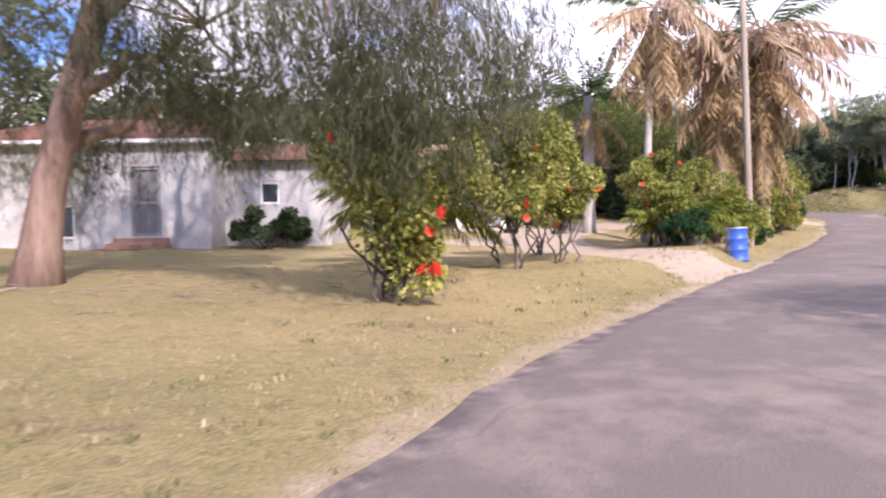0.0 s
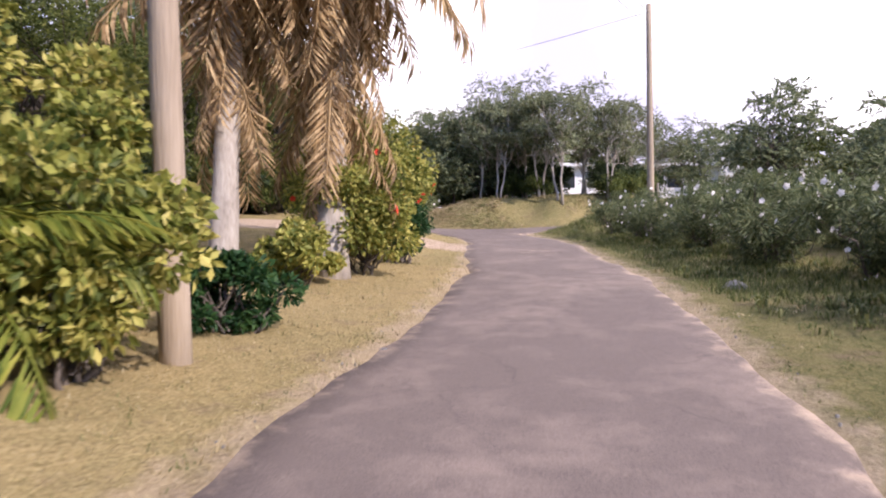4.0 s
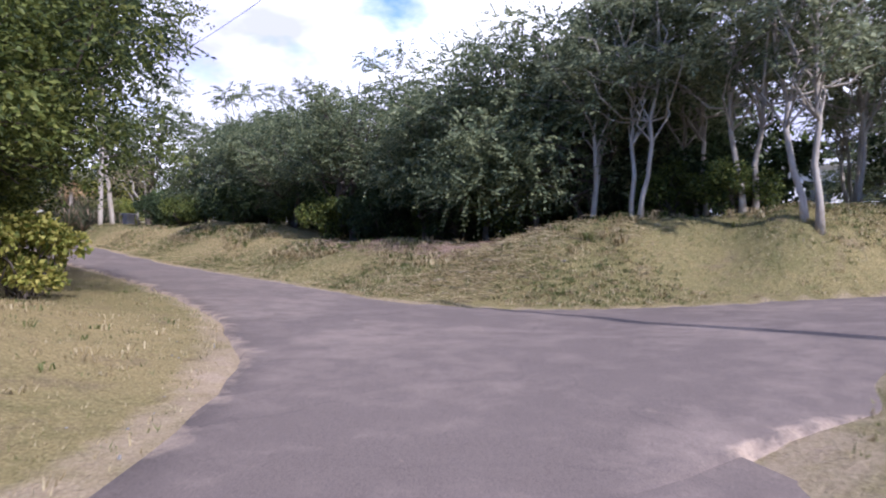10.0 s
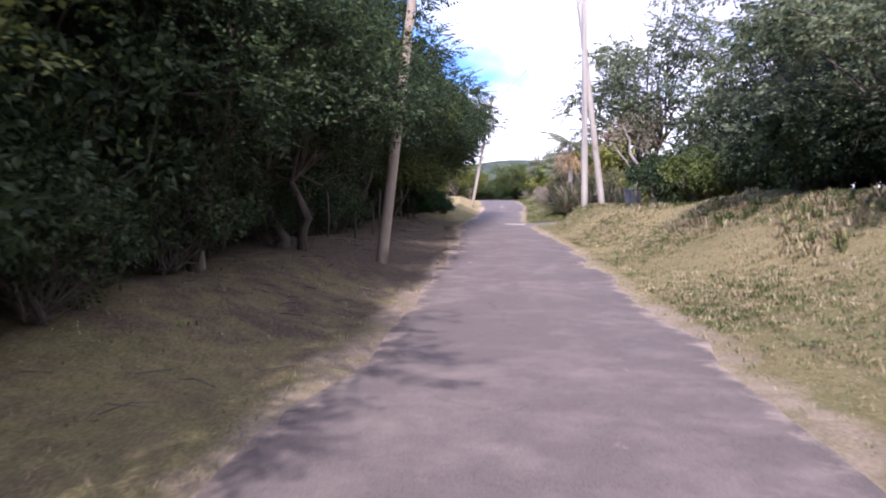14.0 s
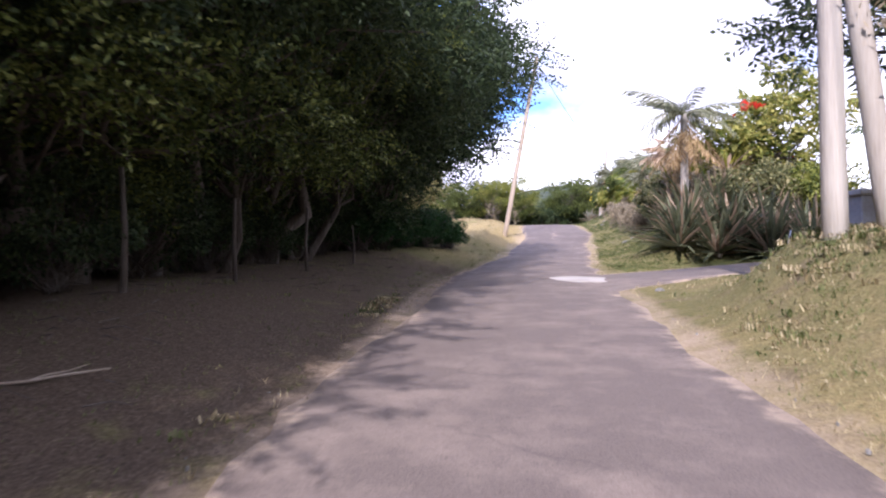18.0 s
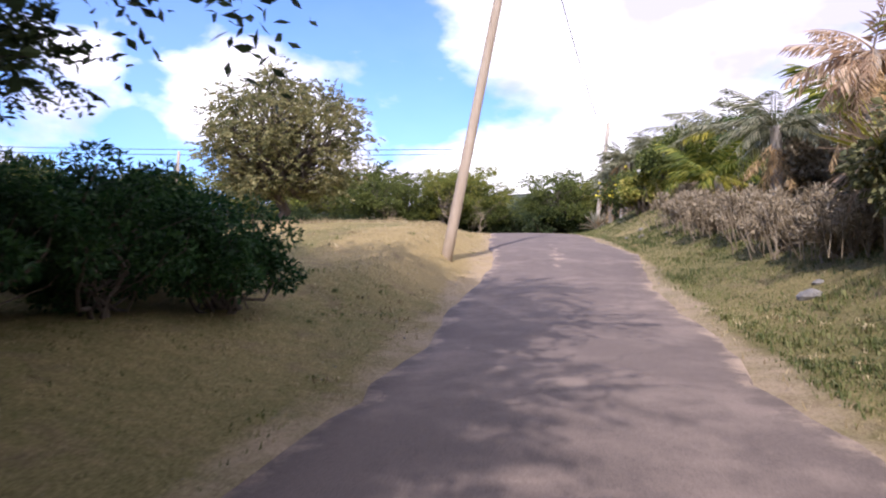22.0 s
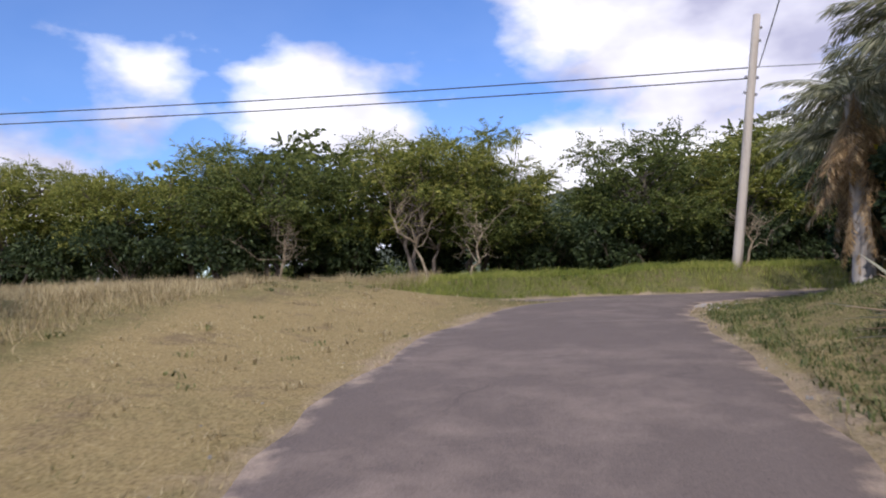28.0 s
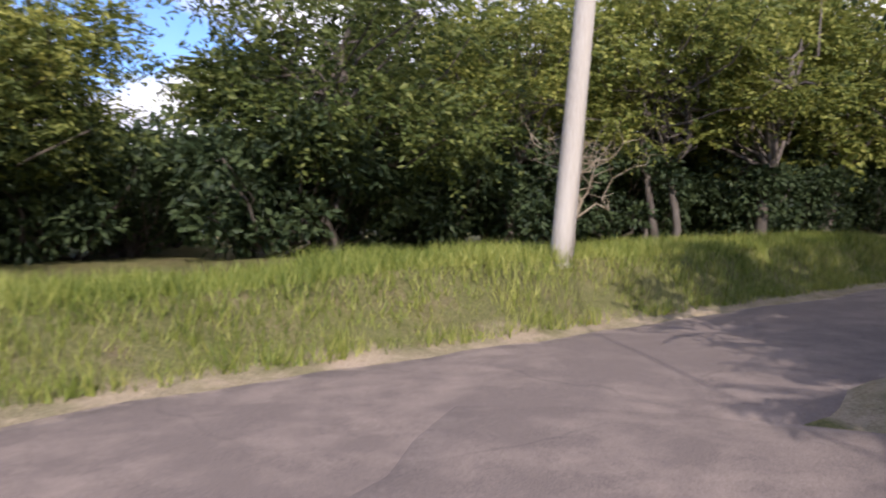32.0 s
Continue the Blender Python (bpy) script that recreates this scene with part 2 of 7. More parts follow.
M = {
    "asphalt": None, "ground": None,
    "bark": material("grey_bark", [(.045, .036, .03), (.105, .086, .07), (.19, .165, .14)], 6, fine=30, stretch=(1, 1, .25), bump=.8),
    "palebark": material("pale_bark", [(.2, .17, .14), (.36, .32, .27), (.5, .46, .4)], 5, fine=25, stretch=(1, 1, .3), bump=.6),
    "redbark": material("reddish_bark", [(.1, .06, .045), (.22, .14, .105), (.34, .24, .19)], 4, fine=18, stretch=(1, 1, .2), bump=1.0),
    "pole": material("weathered_pole_wood", [(.19, .145, .1), (.33, .265, .195), (.45, .375, .29)], 3, fine=60, stretch=(1, 1, .05), bump=.6),
    "palepole": material("bleached_pole_wood", [(.26, .22, .175), (.4, .355, .295), (.52, .475, .405)], 3, fine=60, stretch=(1, 1, .05), bump=.5),
    "thorn": leafy("thorn_tree_leaf", (.03, .048, .014), (.1, .13, .03), (.21, .23, .06)),
    # thornlit: the thorn leaf yellower, with a sunlit tone put into its colour
    "thornlit": leafy("yellow_green_thorn_leaf", (.06, .085, .018), (.19, .215, .042), (.38, .37, .09)),
    "deep": leafy("dark_forest_leaf", (.02, .035, .016), (.05, .076, .031), (.1, .135, .054)),
    "openleaf": leafy("thin_crown_leaf", (.085, .108, .062), (.2, .225, .125), (.34, .36, .2)),
    "greygreen": leafy("grey_green_bank_leaf", (.058, .082, .042), (.15, .18, .092), (.29, .315, .165)),
    "mango": leafy("olive_round_tree_leaf", (.085, .1, .042), (.22, .22, .095), (.41, .365, .18)),
    "hibiscus": leafy("hibiscus_leaf", (.08, .11, .022), (.28, .29, .06), (.54, .48, .14)),
    "oleander": leafy("oleander_leaf", (.045, .065, .03), (.12, .15, .065), (.24, .265, .125)),
    "fern": leafy("low_fern_leaf", (.01, .035, .012), (.022, .07, .022), (.05, .11, .03)),
    "needle": leafy("casuarina_needle", (.04, .046, .022), (.085, .09, .042), (.155, .15, .075)),
    "frond": leafy("green_palm_frond", (.025, .05, .015), (.06, .1, .025), (.14, .18, .05)),
    "yellowfrond": leafy("yellow_palm_frond", (.1, .11, .015), (.24, .23, .03), (.42, .36, .06)),
    "deadfrond": leafy("dead_palm_frond", (.18, .115, .055), (.43, .295, .145), (.66, .49, .27)),
    "limefrond": leafy("yellow_green_palm_frond", (.05, .085, .012), (.15, .185, .028), (.34, .33, .06)),
    "greyfrond": leafy("grey_green_palm_frond", (.08, .095, .055), (.22, .23, .13), (.4, .385, .26)),
    "tanfrond": leafy("pale_dry_palm_frond", (.3, .19, .11), (.52, .37, .24), (.7, .56, .4)),
    "tanleaf": leafy("dry_pinkish_sword_leaf", (.16, .11, .07), (.36, .26, .17), (.56, .45, .32)),
    "paleagave": leafy("pale_agave_leaf", (.17, .18, .12), (.34, .34, .25), (.52, .5, .39)),
    "spike": leafy("grey_green_spike_leaf", (.05, .065, .035), (.14, .155, .085), (.3, .28, .17)),
    "dryhedge": leafy("dry_hedge_leaf", (.18, .145, .09), (.36, .295, .195), (.54, .465, .335)),
    "pinkbrush": material("dry_pinkish_cut_brush", [(.2, .13, .095), (.33, .23, .175), (.46, .35, .28)], 4, fine=20, bump=.2),
    "twig": material("dry_twig", [(.11, .085, .055), (.23, .185, .125), (.36, .31, .23)], 4, fine=20, bump=.3),
    "red": material("red_petal", [(.55, .03, .01), (.75, .06, .03), (.85, .14, .06)], 8, through_light=.3, bump=0, rough=.5),
    "white": material("white_petal", [(.72, .68, .66), (.82, .8, .78), (.86, .84, .82)], 8, through_light=.3, bump=0, rough=.5),
    "yellow": material("yellow_petal", [(.7, .55, .03), (.8, .68, .06), (.85, .75, .12)], 8, through_light=.3, bump=0, rough=.5),
    "grass": leafy("green_grass_blade", (.055, .075, .022), (.125, .15, .048), (.25, .25, .1)),
    "straw": leafy("dry_grass_blade", (.2, .155, .08), (.41, .33, .18), (.6, .51, .31)),
    "tallgrass": leafy("tall_green_grass", (.1, .14, .025), (.22, .26, .05), (.4, .4, .11)),
    "plaster": material("stained_white_plaster", [(.3, .275, .26), (.43, .405, .385), (.53, .51, .49)], 1.2, fine=12, bump=.25),
    "paint": material("white_gloss_paint", [(.62, .6, .57), (.74, .73, .71), (.8, .79, .77)], 2, fine=20, bump=.1, rough=.5),
    "rooftile": material("brown_roof_sheet", [(.1, .045, .03), (.17, .075, .05), (.24, .115, .08)], 2, fine=15, bump=.4),
    "tanroof": material("tan_roof_sheet", [(.25, .16, .09), (.36, .25, .15), (.46, .35, .23)], 2, fine=15, bump=.4),
    "darkglass": material("dark_window_glass", [(.02, .025, .03), (.035, .04, .045), (.05, .055, .06)], 2, bump=0, rough=.08, spec=.6),
    "doorgrey": material("grey_louvre_door_paint", [(.18, .17, .17), (.26, .25, .25), (.33, .32, .31)], 2, fine=20, bump=.2),
    "brick": material("old_red_step_brick", [(.18, .09, .06), (.28, .16, .11), (.36, .24, .18)], 3, fine=25, bump=.5),
    "drumblue": material("faded_blue_drum_paint", [(.035, .06, .24), (.05, .1, .4), (.11, .17, .46)], 2.2, fine=14, bump=.1, rough=.45, metal=.1),
    "rim": material("pale_worn_metal_rim", [(.35, .38, .42), (.5, .52, .54), (.62, .63, .64)], 4, rough=.5, metal=.4),
    "rust": material("rusty_steel", [(.07, .035, .02), (.16, .075, .04), (.27, .15, .085)], 4, fine=30, bump=.5, metal=.2, rough=.8),
    "bleachbar": material("sun_bleached_timber_bar", [(.19, .145, .105), (.31, .25, .19), (.42, .355, .29)], 4, fine=40, bump=.4),
    "concrete": material("pale_concrete", [(.28, .25, .22), (.38, .345, .31), (.48, .445, .41)], 2, fine=25, bump=.3),
    "stone": material("grey_field_stone", [(.13, .125, .115), (.22, .21, .195), (.33, .32, .3)], 3, fine=20, bump=.6),
    "wire": material("dark_cable", [(.02, .02, .025), (.04, .04, .045), (.06, .06, .065)], 3, bump=0, rough=.6),
    "ceramic": material("grey_insulator", [(.2, .2, .22), (.3, .3, .32), (.4, .4, .42)], 3, bump=0, rough=.3),
}


def surface(name, build):
    m = bpy.data.materials.new(name)
    m.use_nodes = True
    n, l = m.node_tree.nodes, m.node_tree.links
    build(n, l, n["Principled BSDF"])
    return m


def noise_node(n, l, scale, detail=6.0, rough=0.55, stretch=(1, 1, 1)):
    c, mp, t = n.new("ShaderNodeTexCoord"), n.new("ShaderNodeMapping"), n.new("ShaderNodeTexNoise")
    mp.inputs["Scale"].default_value = stretch
    l.new(c.outputs["Object"], mp.inputs[0])
    l.new(mp.outputs[0], t.inputs["Vector"])
    t.inputs["Scale"].default_value, t.inputs["Detail"].default_value, t.inputs["Roughness"].default_value = scale, detail, rough
    return t.outputs["Fac"]


def ramp_of(n, l, value, stops):
    r = n.new("ShaderNodeValToRGB")
    e = r.color_ramp.elements
    while len(e) < len(stops):
        e.new(0.5)
    for k, (pos, c) in enumerate(stops):
        e[k].position, e[k].color = pos, (*c, 1)
    l.new(value, r.inputs[0])
    return r.outputs[0]


def mix_of(n, l, fac, a, b):
    m = n.new("ShaderNodeMix")
    m.data_type = "RGBA"
    for value, slot in ((fac, 0), (a, 6), (b, 7)):
        if isinstance(value, (float, tuple)):
            m.inputs[slot].default_value = value
        else:
            l.new(value, m.inputs[slot])
    return m.outputs[2]


def sum_of(n, l, a, b, op="ADD"):
    m = n.new("ShaderNodeMath")
    m.operation = op
    m.use_clamp = True
    for k, value in enumerate((a, b)):
        if isinstance(value, (float, int)):
            m.inputs[k].default_value = value
        else:
            l.new(value, m.inputs[k])
    return m.outputs[0]


def ground_nodes(n, l, b):
    def attribute(name):
        a = n.new("ShaderNodeAttribute")
        a.attribute_name = name
        return a.outputs["Fac"]
    wide, mid, tiny = noise_node(n, l, 0.35), noise_node(n, l, 2.2, 8, 0.65), noise_node(n, l, 38, 5, 0.7)
    straw = ramp_of(n, l, tiny, [(.3, (.185, .14, .06)), (.5, (.355, .272, .128)), (.7, (.51, .41, .21))])
    green = ramp_of(n, l, tiny, [(.3, (.062, .064, .025)), (.5, (.132, .131, .05)), (.7, (.22, .2, .088))])
    soil = ramp_of(n, l, tiny, [(.3, (.1, .07, .045)), (.55, (.19, .14, .095)), (.75, (.3, .23, .16))])
    litter = ramp_of(n, l, tiny, [(.3, (.045, .033, .024)), (.5, (.108, .08, .057)), (.7, (.22, .165, .117))])
    sand = ramp_of(n, l, tiny, [(.3, (.34, .255, .18)), (.55, (.47, .365, .27)), (.75, (.58, .47, .36))])
    patchy = sum_of(n, l, sum_of(n, l, wide, .6, "MULTIPLY"), sum_of(n, l, mid, .3, "MULTIPLY"), "ADD")
    clump = noise_node(n, l, 7, 5, .6)
    patchy = sum_of(n, l, sum_of(n, l, clump, .35, "MULTIPLY"), sum_of(n, l, patchy, .14, "SUBTRACT"), "ADD")
    dry = sum_of(n, l, sum_of(n, l, attribute("dry"), 0.55, "MULTIPLY"), patchy, "ADD")
    dry = ramp_of(n, l, dry, [(.48, (0, 0, 0)), (.98, (1, 1, 1))])
    scuffed = ramp_of(n, l, noise_node(n, l, 1.4, 9, .68), [(.54, (0, 0, 0)), (.68, (.62, .62, .62))])
    bare = ramp_of(n, l, sum_of(n, l, attribute("bare"), mid, "MULTIPLY"), [(.2, (0, 0, 0)), (.42, (1, 1, 1))])
    sandy = ramp_of(n, l, sum_of(n, l, attribute("sand"), sum_of(n, l, mid, .4, "MULTIPLY"), "ADD"), [(.55, (0, 0, 0)), (.8, (1, 1, 1))])
    colour = mix_of(n, l, sandy, mix_of(n, l, bare, mix_of(n, l, scuffed, mix_of(n, l, dry, green, straw), soil), litter), sand)
    wood_cover = ramp_of(n, l, noise_node(n, l, .03, 8, .6), [(.35, (.05, .062, .04)), (.65, (.095, .11, .075))])
    colour = mix_of(n, l, attribute("wooded"), colour, wood_cover)
    l.new(colour, b.inputs["Base Color"])
    b.inputs["Roughness"].default_value, b.inputs["Specular IOR Level"].default_value = 0.95, 0.1
    bn = n.new("ShaderNodeBump")
    bn.inputs["Strength"].default_value, bn.inputs["Distance"].default_value = 0.9, 0.07
    l.new(sum_of(n, l, sum_of(n, l, tiny, .5, "MULTIPLY"), clump, "ADD"), bn.inputs["Height"])
    l.new(bn.outputs[0], b.inputs["Normal"])


def asphalt_nodes(n, l, b):
    wide, mid, tiny, edge = noise_node(n, l, .5), noise_node(n, l, 2.4, 8, .65), noise_node(n, l, 90, 4, .7), n.new("ShaderNodeAttribute")
    edge.attribute_name = "edge"
    tar = ramp_of(n, l, tiny, [(.3, (.088, .07, .06)), (.5, (.142, .112, .097)), (.75, (.21, .17, .145))])
    worn = ramp_of(n, l, tiny, [(.3, (.168, .13, .105)), (.55, (.25, .197, .162)), (.75, (.34, .278, .232))])
    dust = ramp_of(n, l, tiny, [(.3, (.27, .2, .145)), (.55, (.4, .31, .23)), (.75, (.5, .41, .31))])
    colour = mix_of(n, l, ramp_of(n, l, sum_of(n, l, wide, mid, "MULTIPLY"), [(.22, (0, 0, 0)), (.38, (.75, .75, .75))]), tar, worn)
    rubbed = n.new("ShaderNodeAttribute")
    rubbed.attribute_name = "rubbed"
    strip = ramp_of(n, l, sum_of(n, l, rubbed.outputs["Fac"], noise_node(n, l, 3.5, 9, .7, (1, .5, 1)), "MULTIPLY"), [(.44, (0, 0, 0)), (.52, (.9, .9, .9))])
    colour = mix_of(n, l, strip, colour, dust)
    scraped = ramp_of(n, l, sum_of(n, l, edge.outputs["Fac"], mid, "MULTIPLY"), [(.34, (0, 0, 0)), (.5, (1, 1, 1))])
    spots = ramp_of(n, l, noise_node(n, l, 1.3, 10, .7, (1, .6, 1)), [(.66, (0, 0, 0)), (.72, (.8, .8, .8))])
    cell, warp, c, mp = n.new("ShaderNodeTexVoronoi"), n.new("ShaderNodeMix"), n.new("ShaderNodeTexCoord"), n.new("ShaderNodeTexNoise")
    cell.feature, cell.inputs["Scale"].default_value = "DISTANCE_TO_EDGE", .55
    mp.inputs["Scale"].default_value, mp.inputs["Detail"].default_value = 1.7, 6
    l.new(c.outputs["Object"], mp.inputs["Vector"])
    warp.data_type, warp.inputs[0].default_value = "RGBA", .35
    l.new(c.outputs["Object"], warp.inputs[6])
    l.new(mp.outputs["Color"], warp.inputs[7])
    l.new(warp.outputs[2], cell.inputs["Vector"])
    crack = ramp_of(n, l, sum_of(n, l, cell.outputs["Distance"], sum_of(n, l, noise_node(n, l, .8, 5), .03, "MULTIPLY"), "ADD"), [(.012, (.3, .3, .3)), (.02, (0, 0, 0))])
    colour = mix_of(n, l, crack, colour, (.055, .045, .04, 1))
    l.new(mix_of(n, l, scraped, mix_of(n, l, spots, colour, dust), dust), b.inputs["Base Color"])
    b.inputs["Roughness"].default_value, b.inputs["Specular IOR Level"].default_value = 0.85, 0.3
    bn = n.new("ShaderNodeBump")
    bn.inputs["Strength"].default_value, bn.inputs["Distance"].default_value = 0.5, 0.012
    l.new(sum_of(n, l, tiny, mid, "ADD"), bn.inputs["Height"])
    l.new(bn.outputs[0], b.inputs["Normal"])


M["ground"] = surface("dry_grass_and_soil", ground_nodes)
def drum_nodes(n, l, b):
    c, sp = n.new("ShaderNodeTexCoord"), n.new("ShaderNodeSeparateXYZ")
    l.new(c.outputs["Object"], sp.inputs[0])
    worn = sum_of(n, l, sum_of(n, l, sp.outputs["X"], -1.5, "MULTIPLY"), sum_of(n, l, noise_node(n, l, 5, 8, .7, (1, 1, .5)), .62, "MULTIPLY"), "ADD")
    fine = noise_node(n, l, 22, 6, .7)
    blue = ramp_of(n, l, fine, [(.3, (.035, .085, .36)), (.5, (.04, .11, .44)), (.75, (.07, .16, .5))])
    grey = ramp_of(n, l, fine, [(.3, (.16, .15, .17)), (.5, (.25, .24, .26)), (.72, (.36, .33, .33))])
    l.new(mix_of(n, l, ramp_of(n, l, worn, [(.5, (0, 0, 0)), (.58, (1, 1, 1))]), blue, grey), b.inputs["Base Color"])
    b.inputs["Roughness"].default_value, b.inputs["Metallic"].default_value = .5, .1


M["drumblue"] = surface("faded_scuffed_blue_drum_paint", drum_nodes)
M["asphalt"] = surface("worn_asphalt", asphalt_nodes)

# ---- the lie of the land: road lines, banks, zones ----
# main lane: x, y, z of its middle
LANE = [(-62, -63, -3.2), (-53, -55.2, -3.2), (-46.3, -49.5, -3.13), (-42.2, -46.1, -3.09), (-37.8, -43.4, -3.02), (-33.9, -41.3, -2.99),
        (-29.6, -39.2, -2.88), (-25.9, -37.4, -2.75), (-22.5, -35.9, -2.54), (-19.0, -34.2, -2.31), (-15.3, -32.0, -2.09), (-11.8, -29.8, -1.81),
        (-8.6, -27.6, -1.61), (-5.9, -24.7, -1.38), (-3.6, -21.0, -1.13), (-2.2, -16.8, -0.9), (-1.4, -12.3, -0.66), (-0.7, -7.4, -0.43)]
LANE2 = [(-0.2, -2.5, -0.17), (0.3, 2.6, 0.21), (0.8, 8.1, 0.64), (1.1, 13.1, 1.05), (1.3, 17.8, 1.45), (1.4, 22.6, 1.8),
         (1.8, 26.8, 2.06), (2.3, 30.6, 2.36), (2.9, 34.7, 2.72), (3.4, 38.9, 3.32), (3.9, 43.5, 4.04), (4.2, 48.3, 4.62), (4.4, 52.9, 5.08),
         (4.6, 56.9, 5.41), (4.9, 60.8, 5.64), (5.4, 64.6, 5.73), (6.6, 68.0, 5.79), (9.4, 71.4, 5.82)]
SIDE_ROAD = [(-6.6, -25.2, -1.43), (-3.6, -24.4, -1.24), (-0.2, -24.5, -1.03), (3.5, -26.9, -0.74), (8, -30.5, -0.4), (16, -37, 0.1), (30, -48, 0.6)]
DRIVE = [(1.6, 21.4, 1.58), (3.6, 22.6, 1.86), (6.2, 24.2, 2.05), (9.5, 26, 2.3), (14, 28, 2.6)]
CROSS_ROAD = [(0.6, 70.0, 5.67), (2.5, 70.6, 5.71), (7, 71.9, 5.81), (13, 73.7, 5.85), (22, 76.5, 5.95), (50, 86, 6.3)]
APRON = [(-1.9, -16.5, -.9), (-1.2, -19.5, -1.02), (0.6, -22, -1.02), (3.6, -24.6, -.83), (6, -27, -.62)]
APRON_INNER = [(-3.0, -21.5, -1.15), (-1.2, -22.6, -1.12), (1.5, -24.2, -.98), (4.5, -26.4, -.76)]


def smooth_line(points, step=0.5):
    """A Catmull-Rom line through the points, sampled evenly."""
    p = np.array(points, float)
    p = np.concatenate([[2 * p[0] - p[1]], p, [2 * p[-1] - p[-2]]])
    out = []
    for k in range(1, len(p) - 2):
        a, b, c, d = p[k - 1:k + 3]
        n = max(2, int(np.linalg.norm(c - b) / step))
        u = (np.arange(n) / n)[:, None]
        out.append(0.5 * (2 * b + (c - a) * u + (2 * a - 5 * b + 4 * c - d) * u ** 2 + (3 * b - a - 3 * c + d) * u ** 3))
    return np.concatenate(out + [p[-2:-1]])


main_line = smooth_line(LANE + LANE2)
side_line = smooth_line(SIDE_ROAD)
cross_line = smooth_line(CROSS_ROAD)
drive_line = smooth_line(DRIVE)
apron_line = smooth_line(APRON)
inner_line = smooth_line(APRON_INNER)
all_lines = np.concatenate([main_line, side_line, cross_line, drive_line, apron_line, inner_line])

# banks beside the roads: x, y, height of the bank, metres over which it rises
BANKS = np.array([(-44, -28, 0.45, 9), (-30, -30, 0.15, 5), (-30.3, -37, 0.4, 1.0), (-22, -28, 0.4, 5), (-12, -24, 0.5, 4), (-10.6, -24.3, .85, 2.6), (-28, -46, 0.1, 3), (-16, -40, 0.2, 4), (-8, -34, 0.2, 4),
                  (5, -20.5, 1.75, 4), (8.5, -24, 1.9, 3), (5.6, -23, 2.05, 2.0), (9, -28, .8, 3), (4, -14, 1.2, 4.5), (5, -6, 1.05, 4.5), (6, 3, 1.6, 5), (4.5, 13, 1.05, 2.3), (5.1, 16.5, 1.0, 1.6), (5.5, 19.4, 0.5, 4), (7, 25, 0.35, 7), (7, 31, 1.0, 3.4), (6.8, 36.5, 1.1, 3.2),
                  (7.2, 41, 1.15, 3.0), (7.6, 45, 1.2, 3.2), (9, 52, 1.5, 3.6), (10, 60, 1.0, 4), (12, 68, 0.5, 5), (-6, -12, 0.2, 4), (-5, -1, 0.6, 2), (-5, 10, 0.35, 3), (-4, 22, 0.4, 3),
                  (-2, 34, 0.4, 3), (0.9, 41, 0.62, 1.0), (-1.5, 41, 0.65, 1.5), (0.7, 44, .6, 1.2), (0.8, 47, 0.5, 1.4), (.4, 38, .5, 1.1), (-4, 41, .65, 2), (-4, 46, .4, 4), (-5, 54, 0.5, 8), (-14, 61, 0.55, 8), (-3, 74, 0.5, 4), (5, 75, 0.6, .8), (10.5, 75.6, .75, .6), (18, 80, 0.75, 1.0)])
# zones: x, y, how dry (0 green, 1 straw), how bare (leaf litter and soil)
# greener hedge verge and barer wood floor also darken the ground like shade
ZONES = np.array([(-42, -38, .85, .35), (-47, -32, .5, .5), (-34, -34, 1, .3), (-26, -32, .95, .1), (-20, -30, .9, .2), (-14, -26, .8, .3), (-8, -20, .7, .1), (-30, -46, .1, .3), (-20, -40, .05, .3), (-33, -44.6, .15, .2), (-26, -40.4, .1, .2), (-16, -35, .1, .1), (-7, -31, .05, .1), (-2, -27.5, .1, .1),
                  (-12, -34, .05, .15), (2, -18, .4, .1), (4, -22, .35, .05), (4, -10, .4, .15), (5, 0, .6, .15), (4, 10, .75, .2), (5, 19, .3, .0), (5, 28, .25, 0), (7, 38, .3, 0), (7, 50, .42, 0), (8, 62, .55, 0),
                  (-5, -10, .4, .5), (-5, 2, .3, 1.15), (-3.2, -3, .4, .7), (-4, 14, .2, 1.1), (-3, 26, .1, .85), (-3.4, 20, .15, 1.0), (-3.4, 8, .25, 1.0), (-1, 35, .3, .05), (0, 44, .75, .05), (-6, 44, .35, 0), (-2, 52, .6, .05), (1, 62, .8, .05), (-8, 66, .5, 0), (2, 75, .0, 0), (8, 75, 0, 0), (12, 77, .0, 0), (0, 160, 0, 0), (120, 120, 0, 0), (-120, 100, 0, 0), (180, 1400, 0, 0), (-200, 1500, 0, 0), (600, 1300, 0, 0)])


def ramp(v, a, b):
    u = np.clip((v - a) / (b - a), 0, 1)
    return u * u * (3 - 2 * u)


def road_reach(x, y):
    """Distance to the nearest road line and the height that the roads give the land there."""
    x, y = np.ravel(np.asarray(x, float)), np.ravel(np.asarray(y, float))
    far, high = np.empty(len(x)), np.empty(len(x))
    for k in range(0, len(x), 4000):
        d = (x[k:k + 4000, None] - all_lines[:, 0]) ** 2 + (y[k:k + 4000, None] - all_lines[:, 1]) ** 2
        w = 1 / (d + 0.4) ** 2
        far[k:k + 4000], high[k:k + 4000] = np.sqrt(d.min(1)), (w * all_lines[:, 2]).sum(1) / w.sum(1)
    return far, high


def blended(x, y, table, power=2):
    w = 1 / ((x[:, None] - table[:, 0]) ** 2 + (y[:, None] - table[:, 1]) ** 2 + 1.0) ** power
    return [(w * table[:, k]).sum(1) / w.sum(1) for k in (2, 3)]


